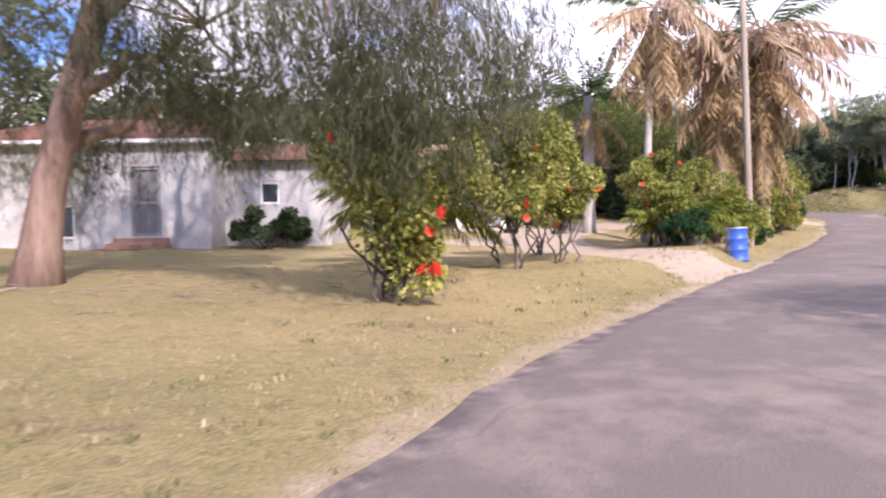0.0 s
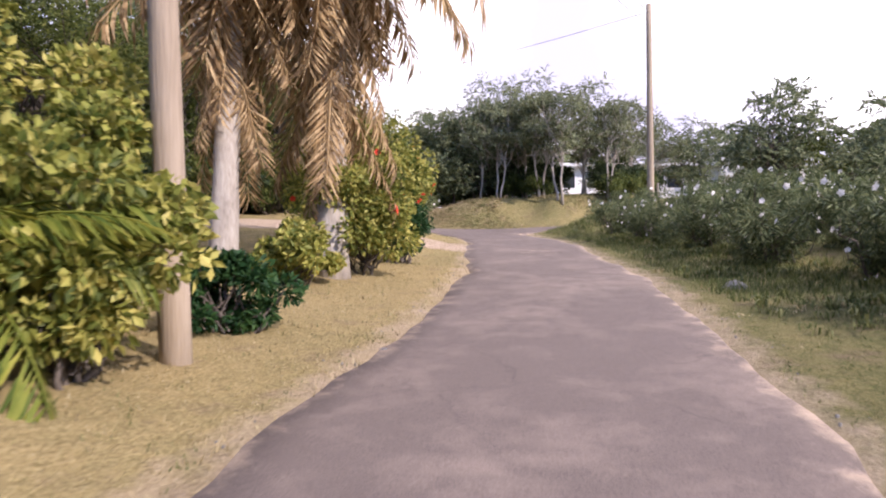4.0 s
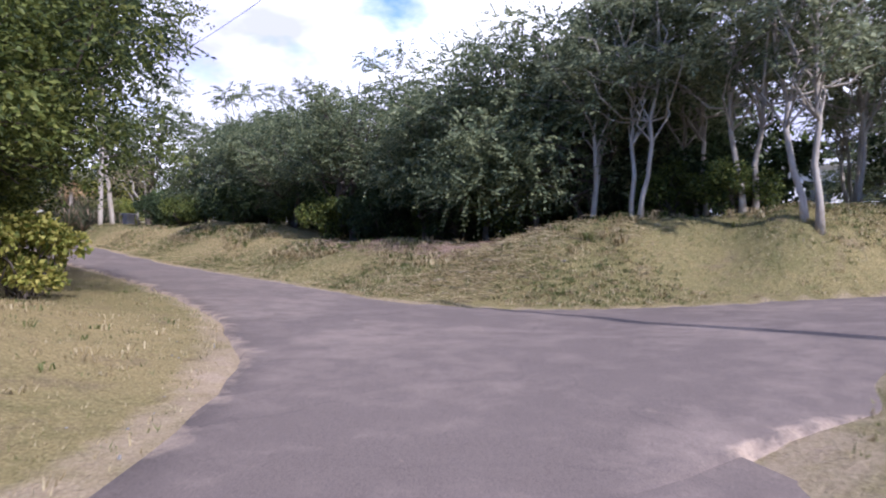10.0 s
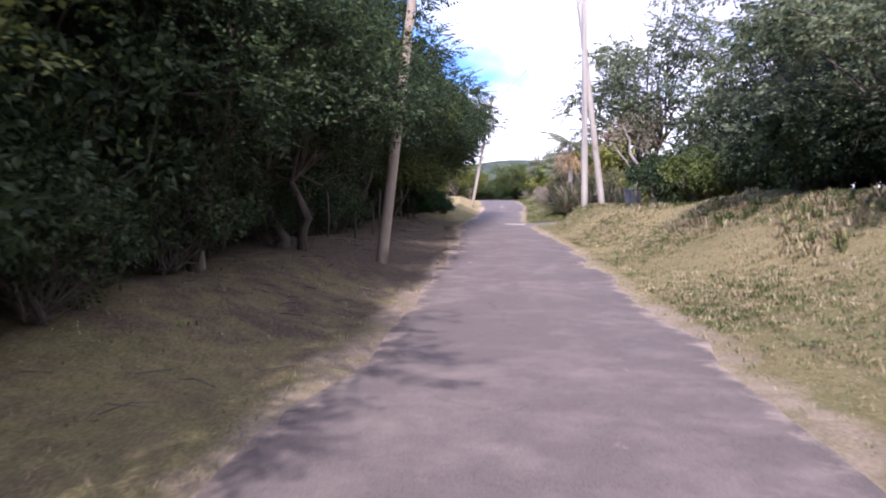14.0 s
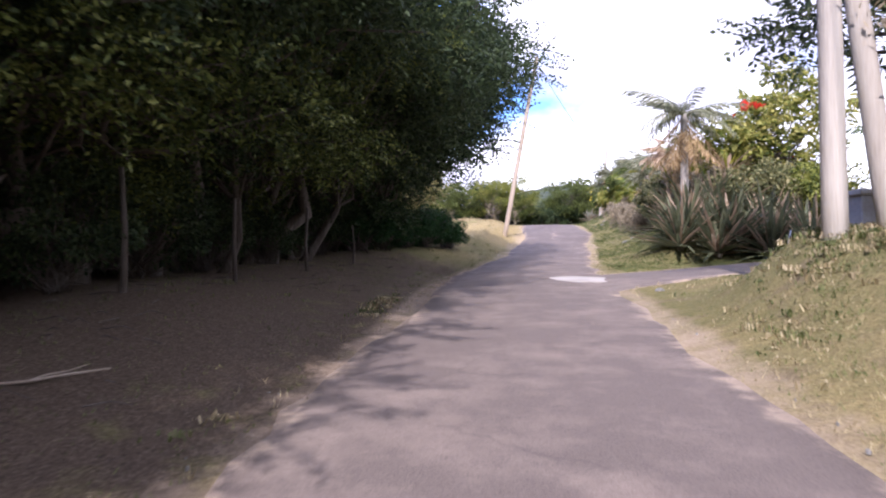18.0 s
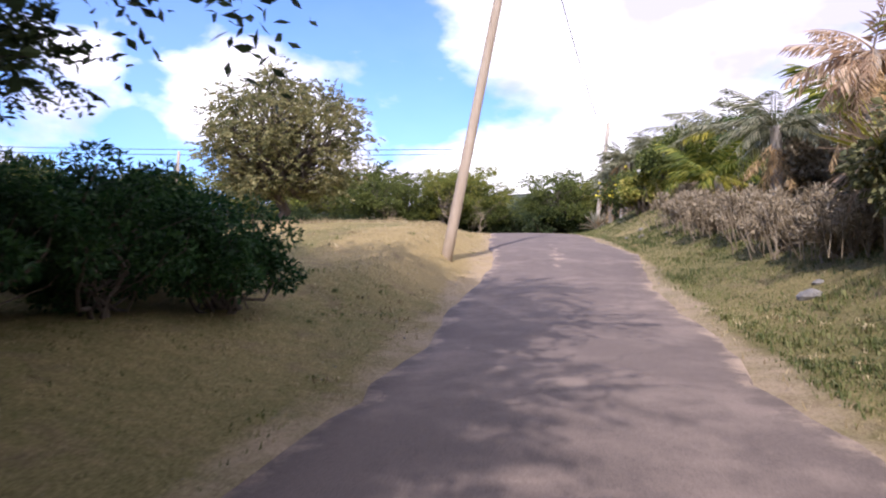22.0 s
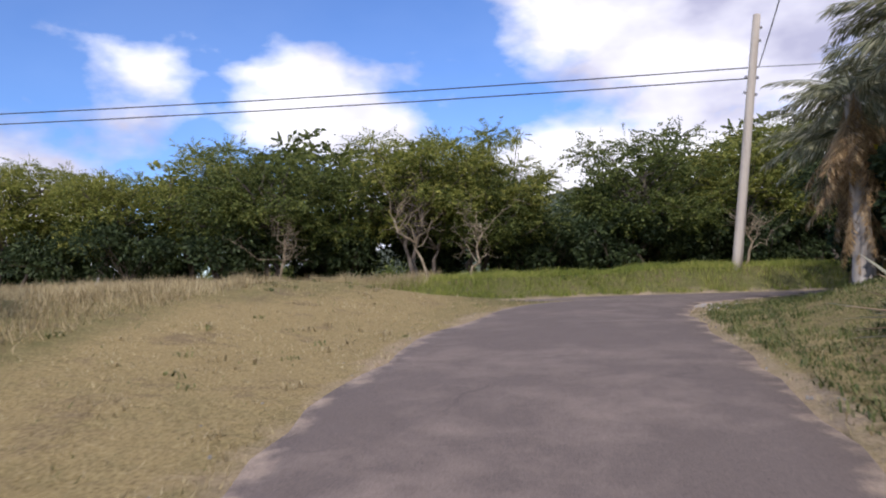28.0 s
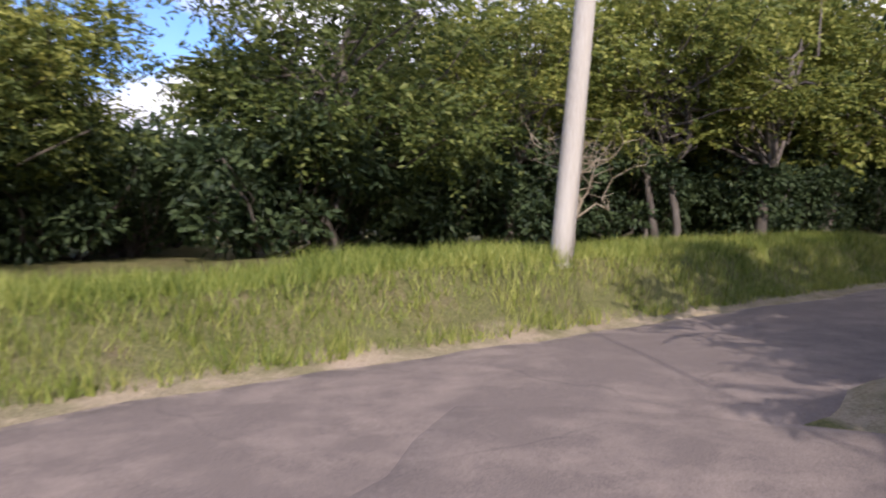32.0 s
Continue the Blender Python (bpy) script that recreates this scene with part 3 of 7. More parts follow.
def zones(x, y):
    """How dry and how bare the ground is, with the mown strips of the lawn beside the lane."""
    x, y = np.ravel(np.asarray(x, float)), np.ravel(np.asarray(y, float))
    dry, bare = blended(x, y, ZONES, 1.6)
    off = road_reach(x, y)[0] + .3 * np.sin(.7 * y)
    strip = .95 - .5 * ramp(off, 4.0, 4.6) + .35 * ramp(off, 7.4, 8.6)
    lawn = ramp(y, 36, 38.5) * (1 - ramp(y, 66, 69)) * (x < 3) * (1 - ramp(-x, 14, 20))
    return dry * (1 - lawn) + strip * lawn, bare


def land(x, y):
    """The height of the ground, for arrays of places."""
    x, y = np.ravel(np.asarray(x, float)), np.ravel(np.asarray(y, float))
    far, high = road_reach(x, y)
    bank, width = blended(x, y, BANKS)
    h = high + bank * ramp(far, 1.9, 1.9 + width)
    h += 0.05 * np.sin(0.9 * x + 0.4 * y) * np.sin(0.7 * y - 0.3 * x) * ramp(far, 2, 5)
    h += 0.016 * np.sin(2.6 * x + 1.1 * y) * np.sin(2.3 * y - 0.9 * x) * ramp(far, 2.1, 3.4)
    h -= 0.1 * (1 - ramp(far, 1.25, 1.75))
    r = np.hypot(x - 185, y - 1490)
    h += 150 * np.exp(-(r / 330) ** 2) + 70 * np.exp(-(np.hypot(x + 200, y - 1700) / 420) ** 2) + 60 * np.exp(-(np.hypot(x - 700, y - 1500) / 450) ** 2)
    return h


def land_at(x, y):
    return float(land([x], [y])[0])

# ---- mesh helpers ----


def mesh_of(name, verts, faces, mat, smooth=False, attributes=None):
    me = bpy.data.meshes.new(name)
    me.from_pydata(np.asarray(verts, float).tolist(), [], faces.tolist() if isinstance(faces, np.ndarray) else faces)
    me.materials.append(M[mat] if isinstance(mat, str) else mat)
    if smooth:
        me.polygons.foreach_set("use_smooth", np.ones(len(me.polygons), bool))
    for key, values in (attributes or {}).items():
        a = me.attributes.new(key, "FLOAT", "POINT")
        a.data.foreach_set("value", np.asarray(values, np.float32))
    me.update()
    return me


def piece(name, data, parent, label="", m=None):
    """A mesh as a part under its thing."""
    ob = new(name, data)
    ob.parent = parent
    if m is not None:
        ob.matrix_basis = m
    if label:
        ob["label"] = label
    return ob


def part(name, bm, mat, parent, label="", m=None, smooth=False):
    me = bpy.data.meshes.new(name)
    bm.to_mesh(me)
    bm.free()
    me.materials.append(M[mat])
    if smooth:
        me.polygons.foreach_set("use_smooth", np.ones(len(me.polygons), bool))
    return piece(name, me, parent, label, m)


def empty(name, x=0, y=0, z=0, rz=0):
    ob = new(name)
    ob.empty_display_size = 0.2
    ob.matrix_basis = pose(x, y, z, 0, 0, rz)
    return ob


def box(bm, lo, hi, bevel=0.0):
    lo, hi = Vector(lo), Vector(hi)
    made = bmesh.ops.create_cube(bm, size=1, matrix=Matrix.LocRotScale((lo + hi) / 2, None, hi - lo))
    if bevel:
        edges = list({e for v in made["verts"] for e in v.link_edges})
        bmesh.ops.bevel(bm, geom=edges, offset=bevel, segments=1, affect="EDGES")


class Soup:
    """Gathers vertices and faces of many small shapes."""

    def __init__(self):
        self.v, self.f, self.n = [], [], 0

    def add(self, verts, faces):
        verts = np.asarray(verts, float)
        self.v.append(verts)
        self.f += [tuple(int(i) + self.n for i in f) for f in faces]
        self.n += len(verts)

    def tube(self, points, radii, sides=7, cap=True):
        p = np.asarray(points, float)
        r = np.broadcast_to(np.asarray(radii, float), (len(p),))
        verts = []
        for k in range(len(p)):
            d = p[min(k + 1, len(p) - 1)] - p[max(k - 1, 0)]
            d = d / (np.linalg.norm(d) + 1e-9)
            a = np.cross(d, (0.31, 0.95, 0.05) if abs(d[1]) < 0.9 else (1, 0, 0))
            a /= np.linalg.norm(a)
            b = np.cross(d, a)
            t = np.arange(sides) * 2 * np.pi / sides
            verts.append(p[k] + r[k] * (np.cos(t)[:, None] * a + np.sin(t)[:, None] * b))
        faces = [(k * sides + j, k * sides + (j + 1) % sides, (k + 1) * sides + (j + 1) % sides, (k + 1) * sides + j) for k in range(len(p) - 1) for j in range(sides)]
        if cap:
            faces += [tuple(range(sides - 1, -1, -1)), tuple((len(p) - 1) * sides + j for j in range(sides))]
        self.add(np.concatenate(verts), faces)

    def mesh(self, name, mat, smooth=False):
        return mesh_of(name, np.concatenate(self.v), self.f, mat, smooth)


def unit(v):
    return v / (np.linalg.norm(v, axis=-1, keepdims=True) + 1e-9)


def leaf_mesh(name, mat, centres, ways, length, width, rng, fold=0.15, level=0.0):
    """Kite-shaped leaves at the centres, each along its way."""
    n = len(centres)
    ways = unit(ways)
    side = unit(np.cross(ways, rng.normal(size=(n, 3)) + (0, 0, level)))
    up = np.cross(side, ways)
    ln = (length * rng.uniform(0.65, 1.3, n))[:, None]
    wd = (width * rng.uniform(0.7, 1.25, n))[:, None]
    v = np.stack([centres - ways * ln / 2, centres + side * wd / 2 + up * fold * wd, centres + ways * ln / 2, centres - side * wd / 2 + up * fold * wd], 1)
    return mesh_of(name, v.reshape(-1, 3), np.arange(4 * n).reshape(-1, 4), mat)


def bent(a, b, sag, rng, n=5):
    """A crooked way from a to b."""
    a, b = np.asarray(a, float), np.asarray(b, float)
    u = np.linspace(0, 1, n)[:, None]
    p = a + (b - a) * u
    p += rng.normal(size=(n, 3)) * sag * np.linalg.norm(b - a) * np.sin(u * np.pi)
    return p


def tree_parts(ob, seed, height, radius, base, leaves, leaf=(.22, .1), mat="thorn", bark="bark", trunk=.16, stems=1, clumps=26, flat=.6, droop=.3, lean=(0, 0), ragged=.25, spray=(.35, .75), shell=.35, wave=.05):
    """Trunk, limbs and a crown of leaf clumps with gaps, built round the thing's own origin."""
    rng = np.random.default_rng(seed)
    wood = Soup()
    mid = base + (height - base) * 0.45
    cs = []
    while len(cs) < clumps:
        p = rng.uniform(-1, 1, 3)
        r = np.linalg.norm(p)
        if shell < r < 1 and p[2] > -0.75:
            p = p * rng.uniform(1 - ragged, 1 + ragged * .6)
            cs.append((p[0] * radius + lean[0] * (p[2] + 1), p[1] * radius + lean[1] * (p[2] + 1), mid + p[2] * (height - mid) if p[2] > 0 else mid + p[2] * (mid - base)))
    cs = np.array(cs)
    rs = radius * rng.uniform(.22, .42, len(cs))
    roots = [np.array([rng.normal() * .1 * stems, rng.normal() * .1 * stems, -0.25]) for _ in range(stems)]
    forks = []
    for root in roots:
        top = np.array([root[0] * 3 + lean[0] * .6 + rng.normal() * .1 * radius, root[1] * 3 + lean[1] * .6 + rng.normal() * .1 * radius, base + (height - base) * .35])
        way = bent(root, top, wave, rng, 7)
        rad = trunk * np.linspace(1.15, .55, 7) / math.sqrt(stems)
        rad[0] *= 1.35
        wood.tube(way, rad, 8)
        forks.append((way, rad))
    for k, c in enumerate(cs):
        way, rad = forks[k % len(forks)]
        j = rng.integers(3, 7)
        wood.tube(bent(way[j], c, .09, rng, 5), np.linspace(rad[j] * .55, .012, 5), 5, cap=False)
    piece("trunk", wood.mesh("trunk", bark, True), ob)
    share = rs ** 2 / (rs ** 2).sum()
    each = 14
    sprays = leaves // each
    which = rng.choice(len(cs), sprays, p=share)
    d = unit(rng.normal(size=(sprays, 3)))
    start = cs[which] + d * (rs[which] * (.15 + .6 * rng.random(sprays)))[:, None] * (1, 1, flat)
    run = unit(d * (1, 1, .55) + rng.normal(size=(sprays, 3)) * .35 + (0, 0, -.15 * droop))
    ln = (rs[which] * rng.uniform(*spray, sprays))[:, None]
    side = unit(np.cross(run, rng.normal(size=(sprays, 3)) * .35 + (0, 0, 1)))
    u = (np.arange(each) + .5) / each
    hand = np.where(np.arange(each) % 2, 1.0, -1.0)
    p = start[:, None] + (run * ln)[:, None] * u[:, None] + side[:, None] * (hand * leaf[0] * .42)[:, None]
    p[..., 2] -= droop * .5 * ln * u ** 2
    ways = run[:, None] * .55 + side[:, None] * hand[:, None] + rng.normal(size=p.shape) * .35 + (0, 0, -.35 * droop)
    p, ways = p.reshape(-1, 3), ways.reshape(-1, 3)
    piece("crown", leaf_mesh("crown", mat, p, ways, leaf[0], leaf[1], rng, level=.8), ob)
    return ob


def frond_mesh(name, mat, droop, seed, count=36, width=.24, blade=.017, ragged=.1, along=.6, fall=.45):
    """One feather frond a metre long, from the origin along +x: a sagging midrib with leaflets on both sides."""
    rng = np.random.default_rng(seed)
    u = np.linspace(0, 1, 9)
    mid = np.stack([u * (1 - .12 * droop * u), 0 * u, .06 * u - droop * u ** 2], 1)
    s = Soup()
    s.tube(mid, np.linspace(.013, .003, 9), 4, cap=False)
    for k in range(count):
        t = .16 + .83 * k / count
        at = np.array([np.interp(t, u, mid[:, j]) for j in range(3)])
        run = unit(np.array([np.interp(min(t + .05, 1), u, mid[:, j]) for j in range(3)]) - np.array([np.interp(t - .01, u, mid[:, j]) for j in range(3)]))
        ln = width * (1.1 - .8 * abs(t - .45)) * rng.uniform(.75, 1.15)
        for sg in (-1, 1):
            out = unit(np.array([0, sg * .8, 0]) + run * along + np.array([0, 0, -fall - .4 * droop]) + rng.normal(size=3) * ragged)
            tip = at + out * ln + np.array([0, 0, -.2 * ln])
            m = at + out * ln * .5
            s.add([at - run * blade * .5, m - run * blade * .7, tip, m + run * blade * .7], [(0, 1, 2, 3)])
    return s.mesh(name, mat)


FRONDS = {"frond": [frond_mesh("frond", "frond", d, k) for k, d in enumerate((.3, .45, .6))],
          "yellowfrond": [frond_mesh("frond", "yellowfrond", d, 10 + k) for k, d in enumerate((.35, .55))],
          "limefrond": [frond_mesh("frond", "limefrond", d, 30 + k, 26, .36, .034, .12) for k, d in enumerate((.3, .5, .7))],
          "greyfrond": [frond_mesh("frond", "greyfrond", d, 40 + k, width=.27, blade=.02) for k, d in enumerate((.5, .75, 1.0))],
          "tanfrond": [frond_mesh("dry_frond", "tanfrond", d, 50 + k, 30, .26, .026, .2) for k, d in enumerate((.3, .5, .7))],
          "deadfrond": [frond_mesh("dead_frond", "deadfrond", d, 20 + k, ragged=.22, width=.24, along=1.25, fall=.1, count=44) for k, d in enumerate((.02, .06, .12))]}


def palm_parts(ob, seed, height, lean, green=11, yellow=3, dead=10, length=2.6, trunk=.17, skirt=1.0, leaf="frond", second="yellowfrond", wrap=0, wrap_from=.3):
    rng = np.random.default_rng(seed)
    wood = Soup()
    u = np.linspace(0, 1, 16)[:, None]
    way = np.concatenate([u * lean[0] * (.5 + .5 * u), u * lean[1] * (.5 + .5 * u), u * height - .2], 1)
    rad = trunk * (1.25 - .35 * u[:, 0] + .35 * np.exp(-u[:, 0] * 9)) * (1 + .03 * np.cos(np.arange(16) * 3.1))
    wood.tube(way, rad, 10)
    piece("trunk", wood.mesh("trunk", "palebark", True), ob)
    top = way[-1]
    for mat, n, lo, hi in ((leaf, green, 8, 62), (second, yellow, -25, 20), ("deadfrond", dead, -86, -42)):
        for k in range(n):
            z = top[2] + rng.uniform(-.2, .1) - (rng.uniform(0, .9) * skirt if mat == "deadfrond" else 0)
            m = pose(top[0], top[1], z, 0, 0, k * 137.5 + rng.uniform(-20, 20)) @ pose(0, 0, 0, rng.uniform(-25, 25), -rng.uniform(lo, hi), 0)
            sc = length * rng.uniform(.8, 1.12)
            some = FRONDS[mat]
            piece(some[0].name.split(".")[0], some[k % len(some)], ob, {"deadfrond": "brown dried hanging frond", "yellowfrond": "yellowing frond", "tanfrond": "pale dried frond"}.get(mat, ""), m @ Matrix.Scale(sc, 4))
    # old fronds left hanging down the trunk
    for k in range(wrap):
        u1 = wrap_from + (1 - wrap_from) * (k + rng.random()) / wrap
        at = [np.interp(u1, u[:, 0], way[:, j]) for j in range(3)]
        m = pose(*at, 0, 0, k * 137.5 + rng.uniform(-25, 25)) @ pose(trunk * .8, 0, 0, rng.uniform(-40, 40), rng.uniform(62, 86), 0)
        piece("dead_frond", FRONDS["deadfrond"][k % 2], ob, "brown dried hanging frond", m @ Matrix.Scale(min(length * .62, at[2] * .95 + .2) * rng.uniform(.75, 1.05), 4))
    return ob


def shrub_parts(ob, seed, height, radius, leaves, leaf=(.13, .07), mat="hibiscus", stems=6, low=.12, flat=.8, droop=.2, bark="bark", clumps=22, wood_r=.03, lobes=.42):
    rng = np.random.default_rng(seed)
    cs = []
    while len(cs) < clumps:
        p = rng.uniform(-1, 1, 3)
        if .3 < np.linalg.norm(p) < 1:
            cs.append((p[0] * radius * .78, p[1] * radius * .78, height * (low + (1 - low) * (p[2] * .42 + .5))))
    cs = np.array(cs)
    wood = Soup()
    for k in range(stems):
        foot = np.array([rng.normal() * .12, rng.normal() * .12, -.15])
        wood.tube(bent(foot, cs[k % clumps], .08, rng, 6), np.linspace(wood_r, wood_r * .35, 6), 5, cap=False)
    for k in range(clumps):
        wood.tube(bent((rng.normal() * .1, rng.normal() * .1, height * low * .8), cs[k], .1, rng, 4), np.linspace(wood_r * .5, .006, 4), 4, cap=False)
    piece("woody_base", wood.mesh("woody_base", bark, True), ob)
    rs = rng.uniform(lobes * .6, lobes, clumps) * min(radius, height * .7)
    which = rng.integers(0, clumps, leaves)
    d = unit(rng.normal(size=(leaves, 3)))
    p = cs[which] + d * (rs[which] * (.3 + .7 * rng.random(leaves) ** .5))[:, None] * (1, 1, flat)
    p[:, 2] = np.maximum(p[:, 2], .03)
    piece("foliage", leaf_mesh("foliage", mat, p, d + rng.normal(size=(leaves, 3)) * .5 + (0, 0, -droop), leaf[0], leaf[1], rng), ob)
    return cs, rs


def flower_mesh(name, mat, size, petals=5):
    s = Soup()
    for k in range(petals):
        a = 2 * math.pi * k / petals
        c, n = np.array([math.cos(a), math.sin(a), .35]), np.array([-math.sin(a), math.cos(a), 0])
        s.add([(0, 0, 0), c * size * .55 - n * size * .42, c * size + (0, 0, -.12 * size), c * size * .55 + n * size * .42], [(0, 1, 2, 3)])
    s.tube([(0, 0, 0), (0, 0, size * .9)], [size * .08, size * .05], 5)
    return s.mesh(name, mat)


FLOWERS = {"red": flower_mesh("flower", "red", .085), "white": flower_mesh("flower", "white", .06), "yellow": flower_mesh("flower", "yellow", .075)}


def flowers_on(ob, colour, spots, rng, out=None, size=1.0):
    for p in spots:
        m = pose(*p, rng.uniform(20, 110), rng.uniform(-30, 30), rng.uniform(0, 360)) @ Matrix.Scale(size * rng.uniform(.8, 1.2), 4)
        piece("flower", FLOWERS[colour], ob, "", m)


def on_shell(cs, rs, rng, n, toward=None):
    """Places on the outside of the clumps."""
    spots = []
    mid = cs.mean(0)
    while len(spots) < n:
        k = rng.integers(0, len(cs))
        d = unit(cs[k] - mid + rng.normal(size=3) * .4 + (0 if toward is None else np.array(toward)))
        spots.append(cs[k] + d * rs[k] * 1.08)
    return spots


def sword_leaf(name, mat, width, arch):
    """A stiff tapering leaf a metre long, from the origin along +x."""
    u = np.array([0, .2, .5, .8, 1])
    p = np.stack([.03 + u, 0 * u, -arch * u ** 2], 1)
    w = width * np.array([.6, .95, 1, .55, .04])
    v = np.stack([p + np.stack([0 * u, -w, 0 * u], 1), p + np.stack([0 * u, 0 * u, -.4 * w], 1), p + np.stack([0 * u, w, 0 * u], 1)], 1).reshape(-1, 3)
    s = Soup()
    s.add(v, [(j * 3 + i, j * 3 + i + 1, j * 3 + i + 4, j * 3 + i + 3) for j in range(4) for i in range(2)])
    return s.mesh(name, mat)


SWORDS = {"paleagave": [sword_leaf("leaf", "paleagave", .04, a) for a in (.02, .08, .2)], "tanleaf": [sword_leaf("leaf", "tanleaf", .034, a) for a in (.1, .25, .5)], "spike": [sword_leaf("leaf", "spike", .038, a) for a in (.02, .14, .3)], "yellowfrond": [sword_leaf("leaf", "yellowfrond", .026, a) for a in (.1, .3, .5)]}


def spike_parts(ob, seed, count, length, mat="spike", spread=(8, 80), heart=.12, up=0.0, other=""):
    """A rosette of stiff tapering leaves round a short stump."""
    rng = np.random.default_rng(seed)
    s = Soup()
    s.tube([(0, 0, -.1), (0, 0, .12 + up), (0, 0, .25 + up)], [heart, heart, heart * .4], 8)
    piece("stump", s.mesh("stump", "twig", True), ob)
    for k in range(count):
        e = rng.uniform(*spread)
        m = pose(0, 0, up + rng.uniform(.02, .18), 0, 0, k * 137.5 + rng.uniform(-12, 12)) @ pose(0, 0, 0, rng.uniform(-20, 20), -e, 0)
        piece("leaf", SWORDS[other if other and k % 3 == 0 else mat][k % 3], ob, "", m @ Matrix.Scale(length * rng.uniform(.7, 1.15), 4))
    return ob


# ---- ground and roads ----


def spaced(lo, hi, step, reach):
    core = np.arange(lo, hi + step, step)
    out, d = [], step
    while not out or out[-1] < reach:
        d *= 1.1
        out.append((out[-1] if out else 0) + d)
    out = np.array(out)
    return np.concatenate([lo - out[::-1], core, hi + out])


gx, gy = spaced(-52, 22, .5, 2600), spaced(-56, 90, .5, 2600)
gX, gY = np.meshgrid(gx, gy)
gx_flat, gy_flat = gX.ravel(), gY.ravel()
gz_flat = land(gx_flat, gy_flat)
zone_dry, zone_bare = zones(gx_flat, gy_flat)
reach_flat = road_reach(gx_flat, gy_flat)[0]


def strip_close(x, y, line, width):
    p = smooth_line([(a, b, 0) for a, b in line], .4)
    d = np.sqrt(((x[:, None] - p[:, 0]) ** 2 + (y[:, None] - p[:, 1]) ** 2).min(1))
    return 1 - ramp(d, width * .7, width * 1.15)


near_core = (np.abs(gx_flat + 15) < 60) & (np.abs(gy_flat - 15) < 90)
sand = np.zeros(len(gx_flat))
# sandy drives beside the lane and the pale scraped edges of the road
for line, width in (([(-33.5, -39.5), (-33, -35.5), (-31, -30), (-28, -25)], 1.7), ([(-13, -27.5), (-15.5, -24.5), (-19, -20)], 1.5), ([(-32, -27), (-24, -25)], 1.6)):
    sand[near_core] = np.maximum(sand[near_core], strip_close(gx_flat[near_core], gy_flat[near_core], line, width))
sand = np.maximum(sand, .48 * (1 - ramp(reach_flat, 1.75, 2.5)) * (reach_flat > 1.0))
nx, ny = len(gx), len(gy)
idx = np.arange(nx * ny).reshape(ny, nx)
quads = np.stack([idx[:-1, :-1], idx[:-1, 1:], idx[1:, 1:], idx[1:, :-1]], -1).reshape(-1, 4)
ground = new("ground", mesh_of("ground", np.stack([gx_flat, gy_flat, gz_flat], 1), quads, "ground", True, {"dry": zone_dry, "bare": zone_bare, "sand": sand, "wooded": ramp(np.hypot(gx_flat, gy_flat - 10), 220, 420)}))
tagged(ground, "dry yellow-green roadside grass with bare sandy soil", "ground", kind="structure")


def ribbon(name, line, half, drop, label, rough=.2, seed=1, taper=np.ones, skirt=.12):
    """A road laid on the land, with a slight crown and frayed edges."""
    rng = np.random.default_rng(seed)
    d = unit(np.gradient(line[:, :2], axis=0))
    side = np.stack([-d[:, 1], d[:, 0]], 1)
    n = len(line)
    across = np.array([-1, -.94, -.75, -.4, 0, .4, .75, .94, 1.0])

    def fray():
        k = np.convolve(rng.normal(size=n + 8), np.ones(3) / 3, "same")[4:-4] + .8 * np.convolve(rng.normal(size=n + 20), np.ones(9) / 4, "same")[10:-10]
        return half + rough * k * .6
    left, right = fray() * taper(n), fray() * taper(n)
    verts, edge, rubbed = [], [], []
    zone = np.exp(-((line[:, 1] - 43) / 5.5) ** 2) * (line[:, 0] > 0)
    patch_zone = .92 * np.exp(-((line[:, 0] + 13.2) / 2.6) ** 2) * (line[:, 1] < -25)
    for u in across:
        w = np.where(u > 0, left, right) if u else left
        p = line[:, :2] + side * (u * w)[:, None]
        z = line[:, 2] + .03 * (1 - u * u) - drop - (skirt if abs(u) == 1 else 0)
        verts.append(np.concatenate([p, z[:, None]], 1))
        edge.append(np.full(n, abs(u) ** 3))
        rubbed.append(np.maximum(zone * max(0, 1 - abs(u) / .5), patch_zone * max(0, 1 - abs(u + .1) ** 2)))
    v = np.stack(verts, 1).reshape(-1, 3)
    # no dusty edge or step where one road runs into another
    others = all_lines[np.sqrt(((all_lines[:, None, :2] - line[None, :, :2]) ** 2).sum(2)).min(1) > .3]
    joined = np.sqrt(((v[:, None, :2] - others[None, :, :2]) ** 2).sum(2)).min(1) < 1.55
    rim = np.tile(np.abs(across) == 1, n) & joined
    v[rim, 2] += .06 if name != "road_cross" else 0
    if name == "road":
        v[-len(across):, 2] -= .05  # the lane's end dips under the cross road
    edge_all = np.where(joined, 0, np.stack(edge, 1).ravel())
    k = len(across)
    f = [(i * k + j, i * k + j + 1, (i + 1) * k + j + 1, (i + 1) * k + j) for i in range(n - 1) for j in range(k - 1)]
    f = [q[::-1] for q in f]
    ob = new(name, mesh_of(name, v, f, "asphalt", True, {"edge": edge_all, "rubbed": np.stack(rubbed, 1).ravel()}))
    return tagged(ob, label, "road", kind="structure")


ribbon("road", main_line, 1.68, 0, "narrow worn grey asphalt lane with frayed dusty edges")
ribbon("road_side", side_line[1:], 2.2, .012, "worn asphalt side road at the junction", seed=2, taper=lambda n: np.clip(.35 + np.arange(n) / 9, 0, 1))
ribbon("road_cross", cross_line, 1.65, .05, "worn asphalt cross road with cracked edges", seed=3, skirt=.08, taper=lambda n: np.clip(.12 + np.arange(n) / 12, 0, 1))
ribbon("road_drive", drive_line, 1.9, .014, "cracked asphalt drive turning off the lane", seed=4)
